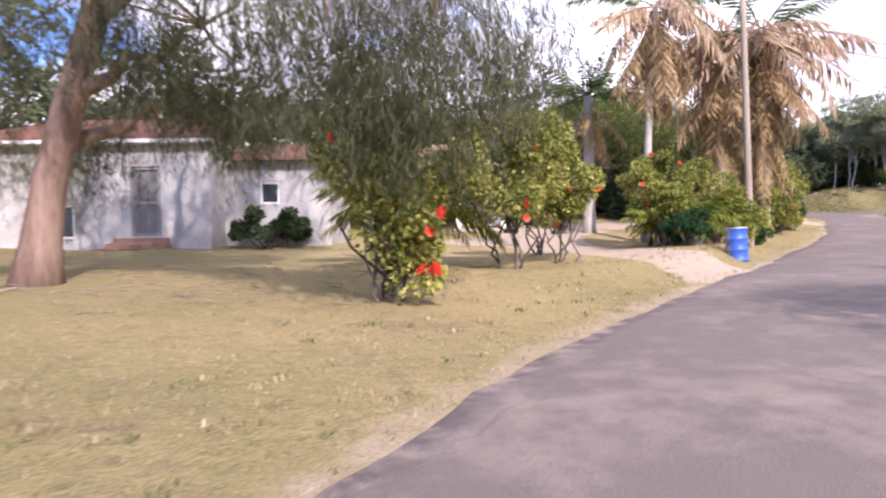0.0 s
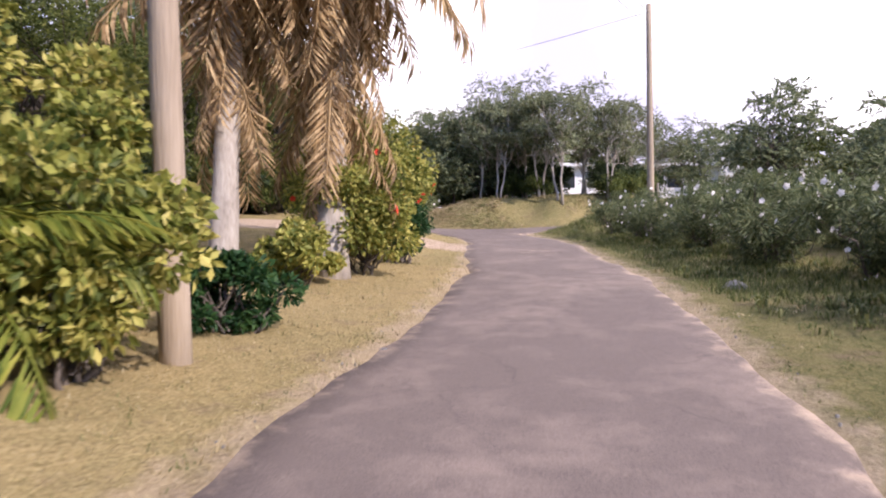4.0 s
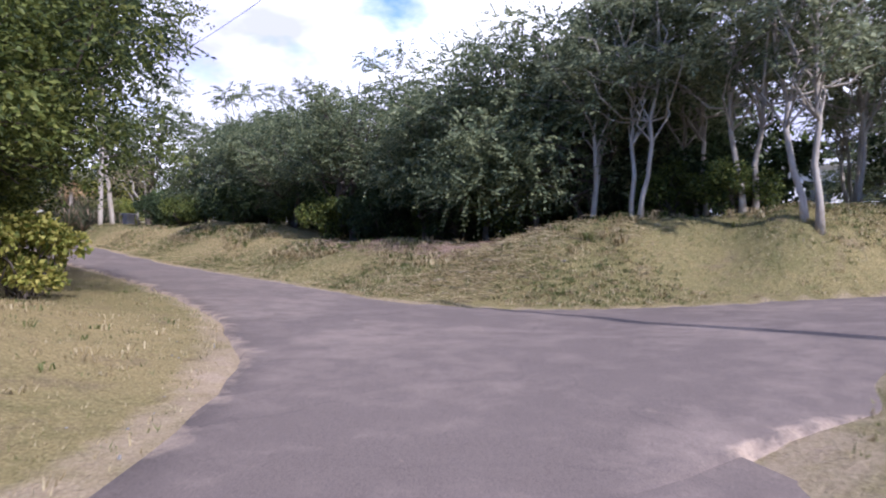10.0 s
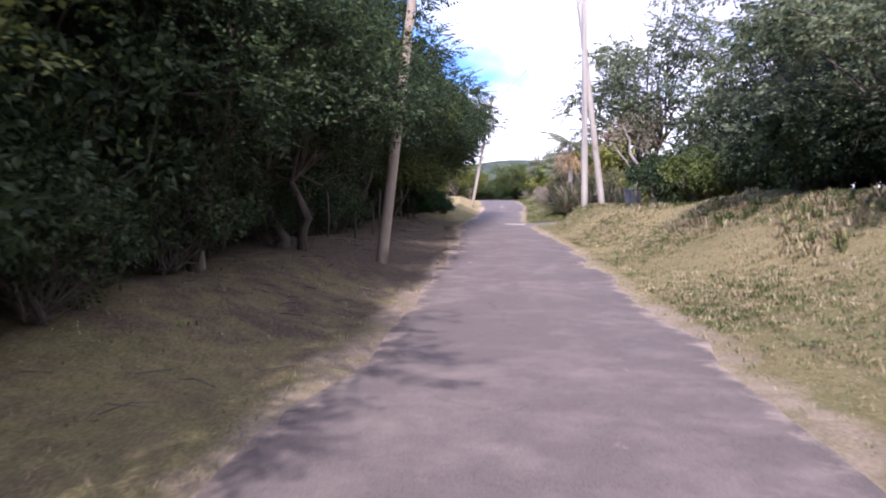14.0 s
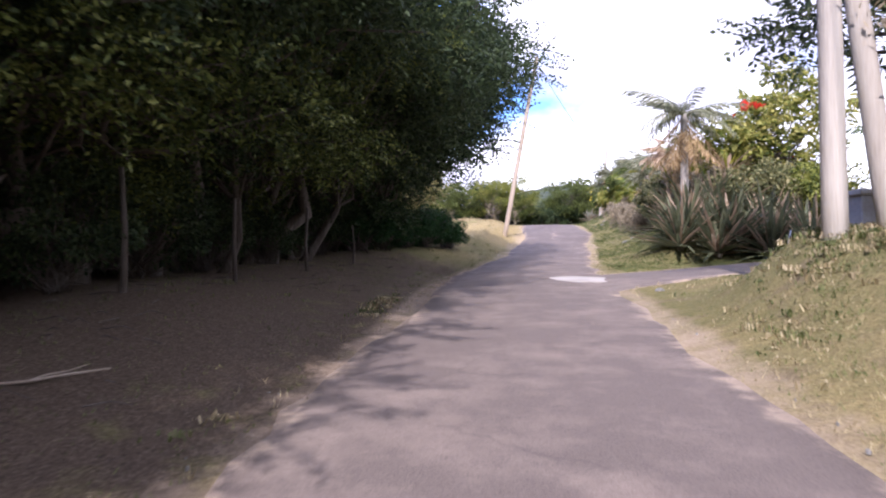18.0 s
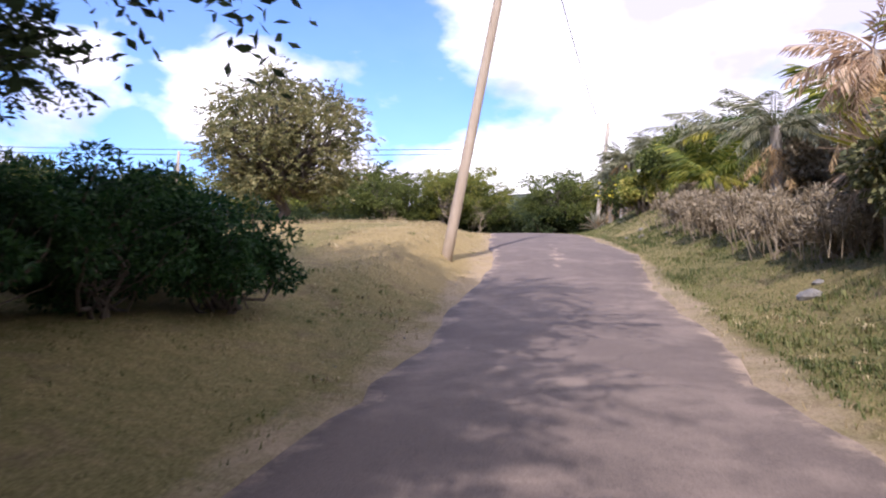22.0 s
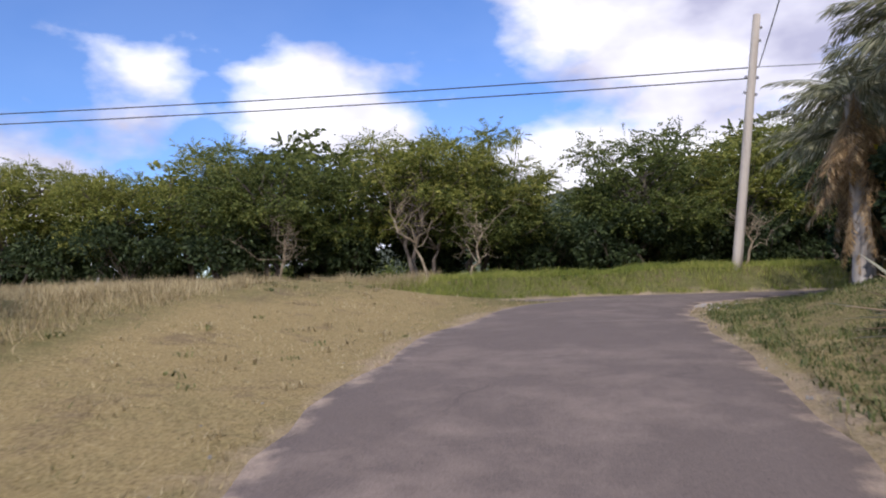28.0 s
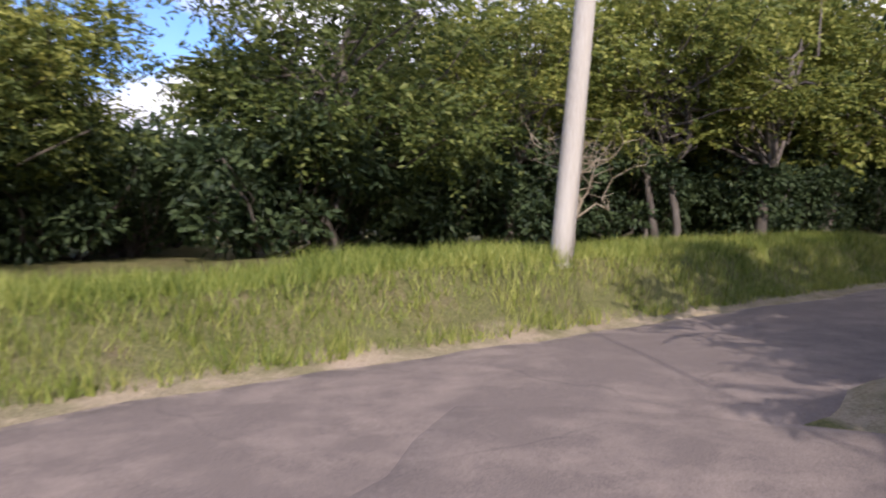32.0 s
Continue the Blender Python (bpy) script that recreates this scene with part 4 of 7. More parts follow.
# the paved corner where the side road meets the lane
jx, jy = np.meshgrid(np.arange(-6, 9, .35), np.arange(-30, -14, .35))
jx, jy = jx.ravel(), jy.ravel()
corner = np.concatenate([apron_line, inner_line])


def gap_to(line):
    return np.sqrt(((jx[:, None] - line[:, 0]) ** 2 + (jy[:, None] - line[:, 1]) ** 2).min(1))


j_in = (gap_to(corner) < 1.9) | ((gap_to(main_line) < 3.4) & (gap_to(side_line) < 3.4) & (jy > np.interp(jx, side_line[:, 0], side_line[:, 1]) - .8))
j_grid = j_in.reshape(len(np.arange(-30, -14, .35)), -1)
j_core = j_grid.copy()
for ax in (0, 1):
    for d in (1, -1):
        j_core &= np.roll(j_grid, d, ax)
j_z = road_reach(jx, jy)[1] + np.where(j_core.ravel(), .006, -.07)
cols = len(np.arange(-6, 9, .35))
j_new = np.cumsum(j_in) - 1
cells = [(k, k + 1, k + cols + 1, k + cols) for k in range(len(jx) - cols - 1) if (k + 1) % cols]
cells = [tuple(int(j_new[i]) for i in c) for c in cells if all(j_in[i] for i in c)]
junction = new("road_junction", mesh_of("road_junction", np.stack([jx, jy, j_z], 1)[j_in], cells, "asphalt", True))
tagged(junction, "worn asphalt corner where the side road meets the lane", "road", kind="structure")

# ---- planting ----


def stand(ob, x, y, rz=0, s=1.0, dz=0.0, tilt=(0, 0)):
    ob.matrix_basis = pose(x, y, land_at(x, y) + dz, tilt[0], tilt[1], rz) @ Matrix.Scale(s, 4)
    return ob


def again(ob, x, y, rz=0, s=1.0, dz=0.0, label=""):
    """Another of the same thing; the first one stands at scale 1."""
    c = copy_thing(ob, pose(x, y, land_at(x, y) + dz, 0, 0, rz) @ Matrix.Scale(s, 4))
    if label:
        c["label"] = label
    return c


def grove(protos, spots, seed, scale=(.85, 1.15), turn=(0, 360)):
    """Plants the spots in turn with copies; each first use sets the thing itself."""
    rng = random.Random(seed)
    for k, spot in enumerate(spots):
        x, y = spot[:2]
        s = spot[2] if len(spot) > 2 else rng.uniform(*scale)
        ob = protos[k % len(protos)]
        if ob.name not in placed:
            placed.add(ob.name)
            stand(ob, x, y, rng.uniform(*turn))
        else:
            again(ob, x, y, rng.uniform(*turn), s)


placed = set()


def tree(name, label, category="tree", group="", **k):
    ob = empty(name)
    tree_parts(ob, **k)
    return tagged(ob, label, category, group)


# thorn trees behind the cross road and along the field
T = "roadside thorn trees"
thorn = [
    tree("thorn_tree", "spreading thorn tree with feathery yellow-green leaves and pale stems", group=T, seed=11, height=5.2, radius=2.8, base=1.5, leaves=28000, leaf=(.12, .05), mat="thornlit", bark="bark", stems=3, trunk=.13, clumps=64, flat=.36),
    tree("thorn_tree", "dense green thorn tree at the wood's edge", group=T, seed=12, height=4.9, radius=2.9, base=1.1, leaves=28000, leaf=(.12, .055), mat="thorn", bark="bark", stems=2, trunk=.13, clumps=60, flat=.38),
    tree("thorn_tree", "tall ragged thorn tree with layered green leaves", group=T, seed=13, height=5.5, radius=2.6, base=1.7, leaves=25000, leaf=(.12, .05), mat="thornlit", bark="bark", stems=2, trunk=.14, clumps=54, flat=.34, ragged=.25),
]
grove(thorn, [(0.8, 76.8), (-4.6, 76.6), (3.0, 80.0), (-10.4, 76.2), (8.9, 79.6, 1.08), (12.6, 80.6, .95), (-15, 77), (-2.0, 78.8, 1.0), (-7.6, 78.4, 1.0), (16, 80.4, 1.12), (2.6, 78.6, .9), (19.5, 81.4, 1.3), (22.8, 82.2, 1.35), (26, 83.6, 1.35)], 3, (.82, .98))
thorn_far = [
    tree("thorn_tree", "green thorn tree farther back in the scrub", group=T, seed=14, height=5.4, radius=3.0, base=.8, leaves=7500, leaf=(.25, .12), mat="thorn", stems=2, trunk=.15, clumps=50, flat=.4),
    tree("thorn_tree", "pale green thorn tree farther back in the scrub", group=T, seed=15, height=5.0, radius=3.1, base=.7, leaves=7500, leaf=(.25, .12), mat="thornlit", stems=2, trunk=.15, clumps=50, flat=.4),
]
grove(thorn_far, [(10.2, 84, 1.1), (-13, 80, 1.0), (-19.5, 76, 1.0), (-24, 75), (-29, 73.5, 1.1), (-34, 71, 1.1), (-40, 69, 1.1), (-46, 66, 1.1), (-52, 62, 1.2), (23, 85, 1.2), (28, 89, 1.2), (1, 83, 1.1), (15, 86, 1.2), (-22, 80, 1.2),
                  (-31, 78, 1.3), (-9, 82.5, 1.2), (31, 84, 1.2), (-58, 57, 1.3), (-5, 82, 1.15)], 4, (.85, 1.0))

# the dark wood on one side of the lane
W = "trees of the dark wood"
wood = [
    tree("wood_tree", "dark leafy roadside tree overhanging the lane", group=W, seed=21, height=6.7, radius=3.5, base=1.3, leaves=40000, leaf=(.095, .045), mat="deep", stems=2, trunk=.15, clumps=50, flat=.5, lean=(1.0, 0)),
    tree("wood_tree", "dark roadside tree with branches over the verge", group=W, seed=22, height=6.9, radius=3.5, base=1.2, leaves=40000, leaf=(.095, .045), mat="deep", stems=1, trunk=.15, clumps=50, flat=.5, lean=(1.1, 0)),
    tree("wood_tree", "dark wood tree with dense low branches", group=W, seed=23, height=6.4, radius=3.5, base=.7, leaves=40000, leaf=(.095, .045), mat="thorn", stems=3, trunk=.14, clumps=50, flat=.5, lean=(.7, 0)),
]


def eaves(y):
    """How far over the lane the crowns reach."""
    return float(np.interp(y, (-15, -5, 0, 10, 16, 20, 30), (-2.8, -2.6, -2.6, -1.0, .6, 1.8, 2.3)))


def under_eaves(y, reach, s=1.0, most=-4.7):
    return min(eaves(y) - reach * s, most + .35 * math.sin(2.3 * y)), y, s


grove(wood, [under_eaves(y, 4.7, s) for y, s in ((-6.0, 1.0), (5.4, 1.0), (-9.8, 1.0), (9.6, .95), (-2.2, 1.0), (1.4, .95), (13.2, .95), (16.6, .95), (20.0, .95), (23.4, .95), (26.6, .95), (-14.6, 1.0), (-12.0, .9), (3.4, .95), (15.0, .95), (21.8, .95))], 5, (.95, 1.1), (-35, 35))
wood_far = [tree("wood_tree", "dark tree deep inside the wood", group=W, seed=25, height=7.6, radius=3.4, base=.6, leaves=19000, leaf=(.17, .085), mat="deep", stems=2, trunk=.17, clumps=48, flat=.6)]
grove(wood_far, [(-9.6, -7.5, 1.0), (-9.8, -2, 1.0), (-9.2, 3.5, 1.05), (-9, 8.5, 1.05), (-8.8, 13.5, 1.05), (-8.6, 18.5, 1.05), (-8.4, 23.5, 1.05), (-7.8, 28, .95), (-13, -5, 1.1), (-13.5, 2, 1.1), (-13.5, 9, 1.1), (-13.5, 16, 1.1), (-13, 23, 1.1), (-12, 29, 1.0), (-18, 5, 1.2), (-18, 17, 1.2)], 6)
over = tree("wood_tree", "tall dark tree reaching over the lane", group=W, seed=24, height=6.9, radius=4.0, base=2.2, leaves=95000, leaf=(.135, .066), mat="deep", stems=2, trunk=.15, clumps=150, flat=.45, lean=(1.3, 0))
stand(over, -3.5, 29.0)
again(over, -4.0, 24.8, 15, .95)
canopy = tree("wood_tree", "tall dark tree whose high crown shades the verge", group=W, seed=26, height=7.2, radius=3.7, base=2.6, leaves=52000, leaf=(.14, .07), mat="deep", stems=1, trunk=.17, clumps=60, flat=.6, lean=(1.9, 0))
grove([canopy], [under_eaves(-5 + 3.9 * k, 5.6 + (k < 3), 1.0 if k < 4 else .9, -4.3) for k in range(9)] + [under_eaves(-12.8, 5.8), under_eaves(-8.9, 6.2)], 27, (1, 1), (-25, 25))
leafy_tree = tree("garden_tree", "dense round dull green tree behind the gardens", group="background trees", seed=27, height=6.6, radius=3.6, base=.2, leaves=42000, leaf=(.11, .055), mat="thorn", stems=2, trunk=.16, clumps=80, flat=.6, ragged=.12, shell=.5)
# the two near y -50 are unseen, added for their shade on the lane
grove([leafy_tree], [(-10.7, -18.4, 1.05), (-16.4, -18.6, 1.0), (-36.2, -51.6, .95), (-29.4, -49.2, .85), (-21, -20.5, 1.0), (-13.4, -14.6, 1.15), (-8.7, -15.4, .9)], 28)
low_tree = tree("wood_tree", "dark low-branched tree at the end of the wood", group=W, seed=29, height=5.6, radius=2.5, base=.1, leaves=40000, leaf=(.1, .05), mat="deep", stems=3, trunk=.14, clumps=70, flat=.6, shell=.3)
hanging_tree = tree("wood_tree", "dark tree with low hanging branches at the wood's end", group=W, seed=35, height=5.0, radius=2.6, base=1.6, leaves=42000, leaf=(.1, .05), mat="deep", stems=2, trunk=.13, clumps=70, flat=.6, shell=.25)
stand(hanging_tree, -3.2, 31.0)
again(hanging_tree, -3.9, .1, 70, .8)
again(hanging_tree, -4.6, -3.6, 190, .85)
grove([low_tree], [(-4.0, 28.6, 1.0), (-4.6, 31.2, 1.0), (-6.6, 29.2, 1.1), (-5.4, 25.6, 1.0)], 29)

# trees on the mound beyond the junction and along the bank
B = "trees on the bank"
bank = [
    tree("bank_tree", "tall dark green tree on the grassy bank", group=B, seed=31, height=7.6, radius=3.0, base=1.4, leaves=26000, leaf=(.125, .06), mat="greygreen", stems=2, trunk=.16, clumps=50, flat=.55),
    tree("bank_tree", "bushy grey-green tree reaching down to the bank", group=B, seed=32, height=6.0, radius=3.0, base=.3, leaves=26000, leaf=(.125, .06), mat="greygreen", stems=3, trunk=.14, clumps=54, flat=.55),
    tree("bank_tree", "tall open-crowned tree with slender pale trunk", group=B, seed=33, height=6.9, radius=2.4, base=2.5, leaves=12500, leaf=(.125, .06), mat="openleaf", bark="palebark", stems=2, trunk=.095, clumps=40, flat=.5, ragged=.4, wave=.018),
]
grove(bank, [(9.8, -16.4, .85), (7.8, -9.8, 1.15), (6.2, -22.6), (8.0, -5.2, 1.0), (8.0, -0.2, 1.05), (8.6, -19.1, 1.0), (8.6, 18.2, 1.25), (7.2, -13.4, 1.1), (6.6, -17.0, 1.0), (11.5, 4.2, 1.0), (9.6, 4.2, 1.0), (9.9, -22.2, .9), (12.6, -16.2, .8), (11.0, -12.4, .8), (7.4, -20.8, .95), (11.6, -15.4, .8), (13, -9.6, .8), (6.0, -18.6, .9), (7.6, -11.4, .85), (7.0, -15.4, 1.1)], 7)
grove([bank[2]], [(9.2, -24.2, .9), (12.2, -24.6, .85), (12.6, -21.4, .85), (15.5, -25.2, .8)], 36)
bank_far = [tree("bank_tree", "dark tree in the second row above the bank", group=B, seed=34, height=7.4, radius=3.3, base=.6, leaves=17000, leaf=(.17, .085), mat="greygreen", stems=2, trunk=.16, clumps=50, flat=.55, ragged=.35)]
grove(bank_far, [(12, -13, .95), (11.5, -7, .95), (12.5, -2, .95), (13, 4, 1.05), (11.5, 9, 1.05), (15, -14.5, .9), (17, -12, 1.0), (18, -5, 1.05), (18, 3, 1.05), (13, 13, 1.0), (9.8, 12.8, .8), (18.5, -26, .75), (22, -20, .9), (16, 20, 1.0), (14, 25, .8), (11, -16, .75), (10, 8, 1.0)], 8)

# the single round tree in the field
round_tree = tree("round_tree", "big round-crowned olive green tree in the open field", seed=41, height=6.2, radius=3.05, base=.7, leaves=62000, leaf=(.12, .062), mat="mango", stems=1, trunk=.24, clumps=210, flat=.7, ragged=.05, spray=(.15, .35), shell=.7)
stand(round_tree, -5.4, 54.2, 40)

# background woods round the first stretch
back = [
    tree("background_tree", "large dark tree behind the gardens", group="background trees", seed=51, height=8.5, radius=4.2, base=1.0, leaves=9000, leaf=(.3, .15), mat="greygreen", stems=2, trunk=.22, clumps=44, flat=.7),
    tree("background_tree", "large leafy green tree behind the gardens", group="background trees", seed=52, height=7.6, radius=4.4, base=.8, leaves=5000, leaf=(.4, .21), mat="thorn", stems=2, trunk=.22, clumps=44, flat=.7),
]
grove(back, [(-13.5, -13), (-17, -13, 1), (-22, -15, 1), (-27, -13, .9), (-33, -16, 1), (-38, -19, 1), (-48, -20, 1.1), (-54, -28, 1.1), (-43, -17, 1), (-58, -40, 1.1), 
             (25, -30, 1), (30, -34, .9), (20, -38, .9), (38, -40, 1.1), (10, -44, .7), (27, -46, 1), (2, -50, .8), (50, -36, 1.1), (36, -28, .9), (-6, -55, .8), (45, -22, 1.1), (55, -50, 1.2), (60, -20, 1.2), (40, -8, 1.2), (28, -8, 1.2), (30, 5, 1.2), (30, 20, 1.1)], 9, (.9, 1.1))

# far woods that close the view
rng = np.random.default_rng(77)
far_spots, far_size = [], []
for k in range(420):
    a, r = rng.uniform(0, 2 * math.pi), rng.uniform(115, 300)
    far_spots.append((a, r))
c_list = []
for a, r in far_spots:
    x, y = -5 + r * math.cos(a), 10 + r * math.sin(a)
    h = rng.uniform(5, 9)
    n = 170
    d = unit(rng.normal(size=(n, 3)))
    c_list.append(np.array([x, y, 0]) + d * (3.4, 3.4, h * .45) * rng.uniform(.5, 1, (n, 1)) + (0, 0, h * .5))
fp = np.concatenate(c_list)
fp[:, 2] += np.repeat(land([p[:, 0].mean() for p in c_list], [p[:, 1].mean() for p in c_list]), 170)
far_wood = new("far_wood", leaf_mesh("far_wood", "thorn", fp, rng.normal(size=fp.shape), 1.0, .7, rng))
tagged(far_wood, "distant green scrub woodland round the fields", "woodland", kind="stuff")

# undergrowth that closes the woods near the ground
under = [empty("undergrowth_bush"), empty("undergrowth_bush")]
shrub_parts(under[0], 401, 2.3, 1.7, 5600, leaf=(.15, .075), mat="deep", low=.02, clumps=34, lobes=.36)
shrub_parts(under[1], 402, 1.7, 1.5, 5200, leaf=(.13, .062), mat="thorn", low=.02, clumps=32, lobes=.36)
for ob, text in zip(under, ("tall dark undergrowth bush inside the wood", "dense green undergrowth bush at the wood's edge")):
    tagged(ob, text, "bush", "undergrowth bushes")
spots = [(-6.6 + .9 * math.sin(k * 1.7), -11 + 2.5 * k) for k in range(17)] + [(-10.5 + 1.2 * math.sin(k * 2.1), -10 + 3.1 * k) for k in range(14)] + [(-15, -8 + 3.4 * k, 1.4) for k in range(12)]
spots += [(8.0 + .9 * math.sin(k * 1.9), -18.5 + 2.4 * k) for k in range(13)] + [(11 + 1.2 * math.sin(k * 1.3), -19 + 3 * k, 1.3) for k in range(12)] + [(7.2, 14), (8.6, 15.6), (10.5, 17.5, 1.2), (12, 20.5, 1.2)]
spots += [(-7.5 + .8 * math.sin(k * 2.3), 18 + 2.2 * k, 1.5) for k in range(9)] + [(-11 + 1.5 * math.sin(k * 1.3), 16 + 2.4 * k, 1.9) for k in range(11)] + [(-5.4, 25, 1.1), (-5.2, 27.6, 1.2), (-5, 30.4, 1.3)]
spots += [(9 + 1.6 * k, -24.8 + .7 * math.sin(k * 2) + .3 * k, 1.0) for k in range(6)] + [(7.5, -20.4, .8), (9.5, -18.6, 1.0)]
spots += [(-52 + 3.6 * k, -17 + 2.5 * math.sin(k * 1.2), 1.3) for k in range(13)]
spots += [(-10.6, -20.0, 1.0), (-12.4, -19.6, 1.1), (-14.2, -19.4, 1.0), (-16.2, -20.2, 1.1), (-18.4, -20.6, 1.0), (-9.2, -17.6, .8), (-20.6, -22.2, 1.0)]
grove(under, spots, 15, (.9, 1.2))
# only the dark-leaved bush here, standing in for shade gaps beneath the thorn trees
grove([under[0]], [(-28 + 2.6 * k + .6 * math.sin(k * 2.3), 80.0 + .9 * math.sin(k * 1.1) + (2.0 if k > 11 else 0), .85) for k in range(20)] + [(-50 + 3.4 * k, 76 + 2.2 * math.sin(k * .9) + .15 * k, 1.2) for k in range(18)], 16)

# ---- poles and cables ----


def utility_pole(x, y, height, radius, lean, mat, label, arm=False, dz=0.0):
    """A round timber pole; lean is the shift of its top."""
    ob = stand(empty("utility_pole"), x, y, dz=dz)
    s = Soup()
    u = np.linspace(0, 1, 9)
    s.tube(np.stack([lean[0] * u, lean[1] * u, (height + .3) * u - .6], 1), radius * (1.12 - .32 * u), 14)
    piece("shaft", s.mesh("shaft", mat, True), ob)
    if arm:
        for k, (dx, u1) in enumerate(((.2, .95), (.2, .9), (-.22, .76), (.22, .755), (-.22, .7), (.22, .69))):
            at = np.array([lean[0] * u1, lean[1] * u1, height * u1 - .3])
            i = Soup()
            i.tube([at, at + (dx * .6, 0, 0)], .015, 5)
            piece("bracket", i.mesh("bracket", "rust"), ob)
            i = Soup()
            i.tube([at + (dx * v, 0, 0) for v in (.6, .68, .75, .85, .95, 1)], [.02, .055, .05, .055, .045, .02], 8)
            piece("insulator", i.mesh("insulator", "ceramic"), ob, "grey ceramic insulator")
    return tagged(ob, label, "utility pole", "utility poles")


utility_pole(-26.3, -34.4, 8.5, .115, (-.25, .1), "pole", "weathered brown timber utility pole beside the drum", dz=.1)
utility_pole(-1.4, -30.1, 8.4, .13, (-.1, .1), "pole", "dark timber utility pole behind the oleander hedge")
utility_pole(-2.6, 1.7, 6.6, .105, (.8, .1), "pole", "leaning weathered timber pole at the wood's edge")
utility_pole(4.7, 16.3, 9.0, .13, (.0, 0), "palepole", "pale timber utility pole on the grassy bank")
utility_pole(5.55, 16.6, 9.0, .13, (-1.0, .2), "palepole", "pale timber stay pole leaning on its neighbour")
utility_pole(1.28, 40.95, 8.8, .105, (1.7, .3), "pole", "leaning brown timber utility pole on the lawn")
utility_pole(-12.6, 60.8, 4.2, .09, (.15, 0), "palepole", "short grey timber pole by the field edge")
utility_pole(11.0, 75.8, 8.4, .145, (1.0, .2), "palepole", "pale split timber utility pole in tall grass", arm=True)


def cable(a, b, sag, r=.012):
    u = np.linspace(0, 1, 14)[:, None]
    p = np.array(a) + (np.array(b) - np.array(a)) * u
    p[:, 2] -= sag * 4 * (u * (1 - u))[:, 0]
    s = Soup()
    s.tube(p, r, 4, cap=False)
    tagged(new("overhead_cable", s.mesh("overhead_cable", "wire")), "thin dark overhead cable between poles", "cable", "overhead cables")


def top_of(x, y, h, lean, drop=.3):
    return (x + lean[0], y + lean[1], land_at(x, y) + h - .3 - drop)


pA, pB, pG, pH, pK, pM = top_of(-26.3, -34.4, 8.5, (-.25, .1)), top_of(-1.4, -30.1, 8.4, (-.1, .1)), top_of(-2.6, 1.7, 6.6, (.8, .1)), top_of(4.7, 16.3, 9, (-.2, 0)), top_of(1.28, 40.95, 8.8, (1.7, .3)), top_of(11.0, 75.8, 8.4, (1, .2), 1.7)
cable(pA, pB, .5)
cable((pA[0], pA[1], pA[2] - .5), (pB[0], pB[1], pB[2] - .5), .6)
cable(pB, pH, 1.6)
cable(pH, pK, .5)
cable(pK, pM, .6, .015)
cable(pM, (-60, 74, 13.2), .7, .02)
cable((pM[0], pM[1], pM[2] - .35), (-60, 74, 12.8), .7, .02)
cable(pM, (30, 72, 13), .3)

# ---- the first garden ----


def drum(x, y):
    ob = stand(empty("oil_drum"), x, y, -57, tilt=(-1.5, -3), dz=-.08)
    R, H = .29, .88
    zs = [0, .02, .03, .05, .27, .285, .3, .315, .33, .56, .575, .59, .605, .62, .83, .85, .86, .88]
    rs = [.292, .3, .3, .286, .286, .296, .3, .296, .286, .286, .296, .3, .296, .286, .286, .3, .3, .292]
    s = Soup()
    s.tube([(0, 0, z) for z in zs], rs, 40, cap=False)
    piece("body", s.mesh("body", "drumblue", True), ob)
    s = Soup()
    s.tube([(0, 0, .872), (0, 0, .895)], [.302, .3], 40, cap=False)
    s.tube([(0, 0, .895), (0, 0, .87), (0, 0, .3)], [.3, .28, .278], 40)
    piece("rim", s.mesh("rim", "rim", True), ob, "pale worn rolled rim")
    return tagged(ob, "dented faded blue steel drum on the dry verge", "drum")


drum(-30.3, -37.0)


def shrub(name, label, x, y, group="", flowers=None, count=0, fsize=1.0, toward=None, category="shrub", rz=0, **k):
    ob = empty(name)
    cs, rs = shrub_parts(ob, **k)
    if flowers:
        r = np.random.default_rng(k["seed"] + 500)
        flowers_on(ob, flowers, on_shell(cs, rs, r, count, toward), r, size=fsize)
    stand(ob, x, y, rz)
    return tagged(ob, label, category, group)


hib = dict(mat="hibiscus", leaf=(.105, .066))
shrub("hibiscus_bush", "glossy green hibiscus bush with red blooms on the grass", -42.4, -41.0, "hibiscus bushes", "red", 8, 1.2, (0, -.6, -.2), seed=61, height=2.8, radius=1.3, leaves=7500, low=.05, **hib)
shrub("hibiscus_bush", "tall yellow-green hibiscus bush with red blooms and bare stems", -38.4, -38.1, "hibiscus bushes", "red", 7, 1.2, (0, -.6, 0), seed=62, height=3.2, radius=1.5, leaves=10500, low=.28, **hib)
shrub("hibiscus_bush", "yellow-green hibiscus bush on thin leaning stems", -36.6, -37.3, "hibiscus bushes", "red", 6, 1.2, (0, -.6, 0), seed=63, height=2.7, radius=1.05, leaves=8000, low=.3, **hib)
shrub("hibiscus_bush", "sunlit yellow-green hibiscus bush beside the palms", -28.8, -32.6, "hibiscus bushes", "red", 7, 1.1, (-.3, -.6, 0), seed=64, height=3.4, radius=1.4, leaves=13000, low=.15, lobes=.34, **hib)
shrub("hibiscus_bush", "rounded yellow-green hibiscus bush by the lane", -18.3, -28.9, "hibiscus bushes", "red", 5, 1.0, (-.3, -.6, .2), seed=65, height=3.5, radius=1.75, leaves=15000, low=.0, clumps=36, **hib)
shrub("fern_bush", "dark green feathery bush at the foot of the hibiscus", -18.1, -30.2, "low bushes", seed=56, height=1.5, radius=.85, leaves=5200, leaf=(.1, .04), mat="fern", low=.02)
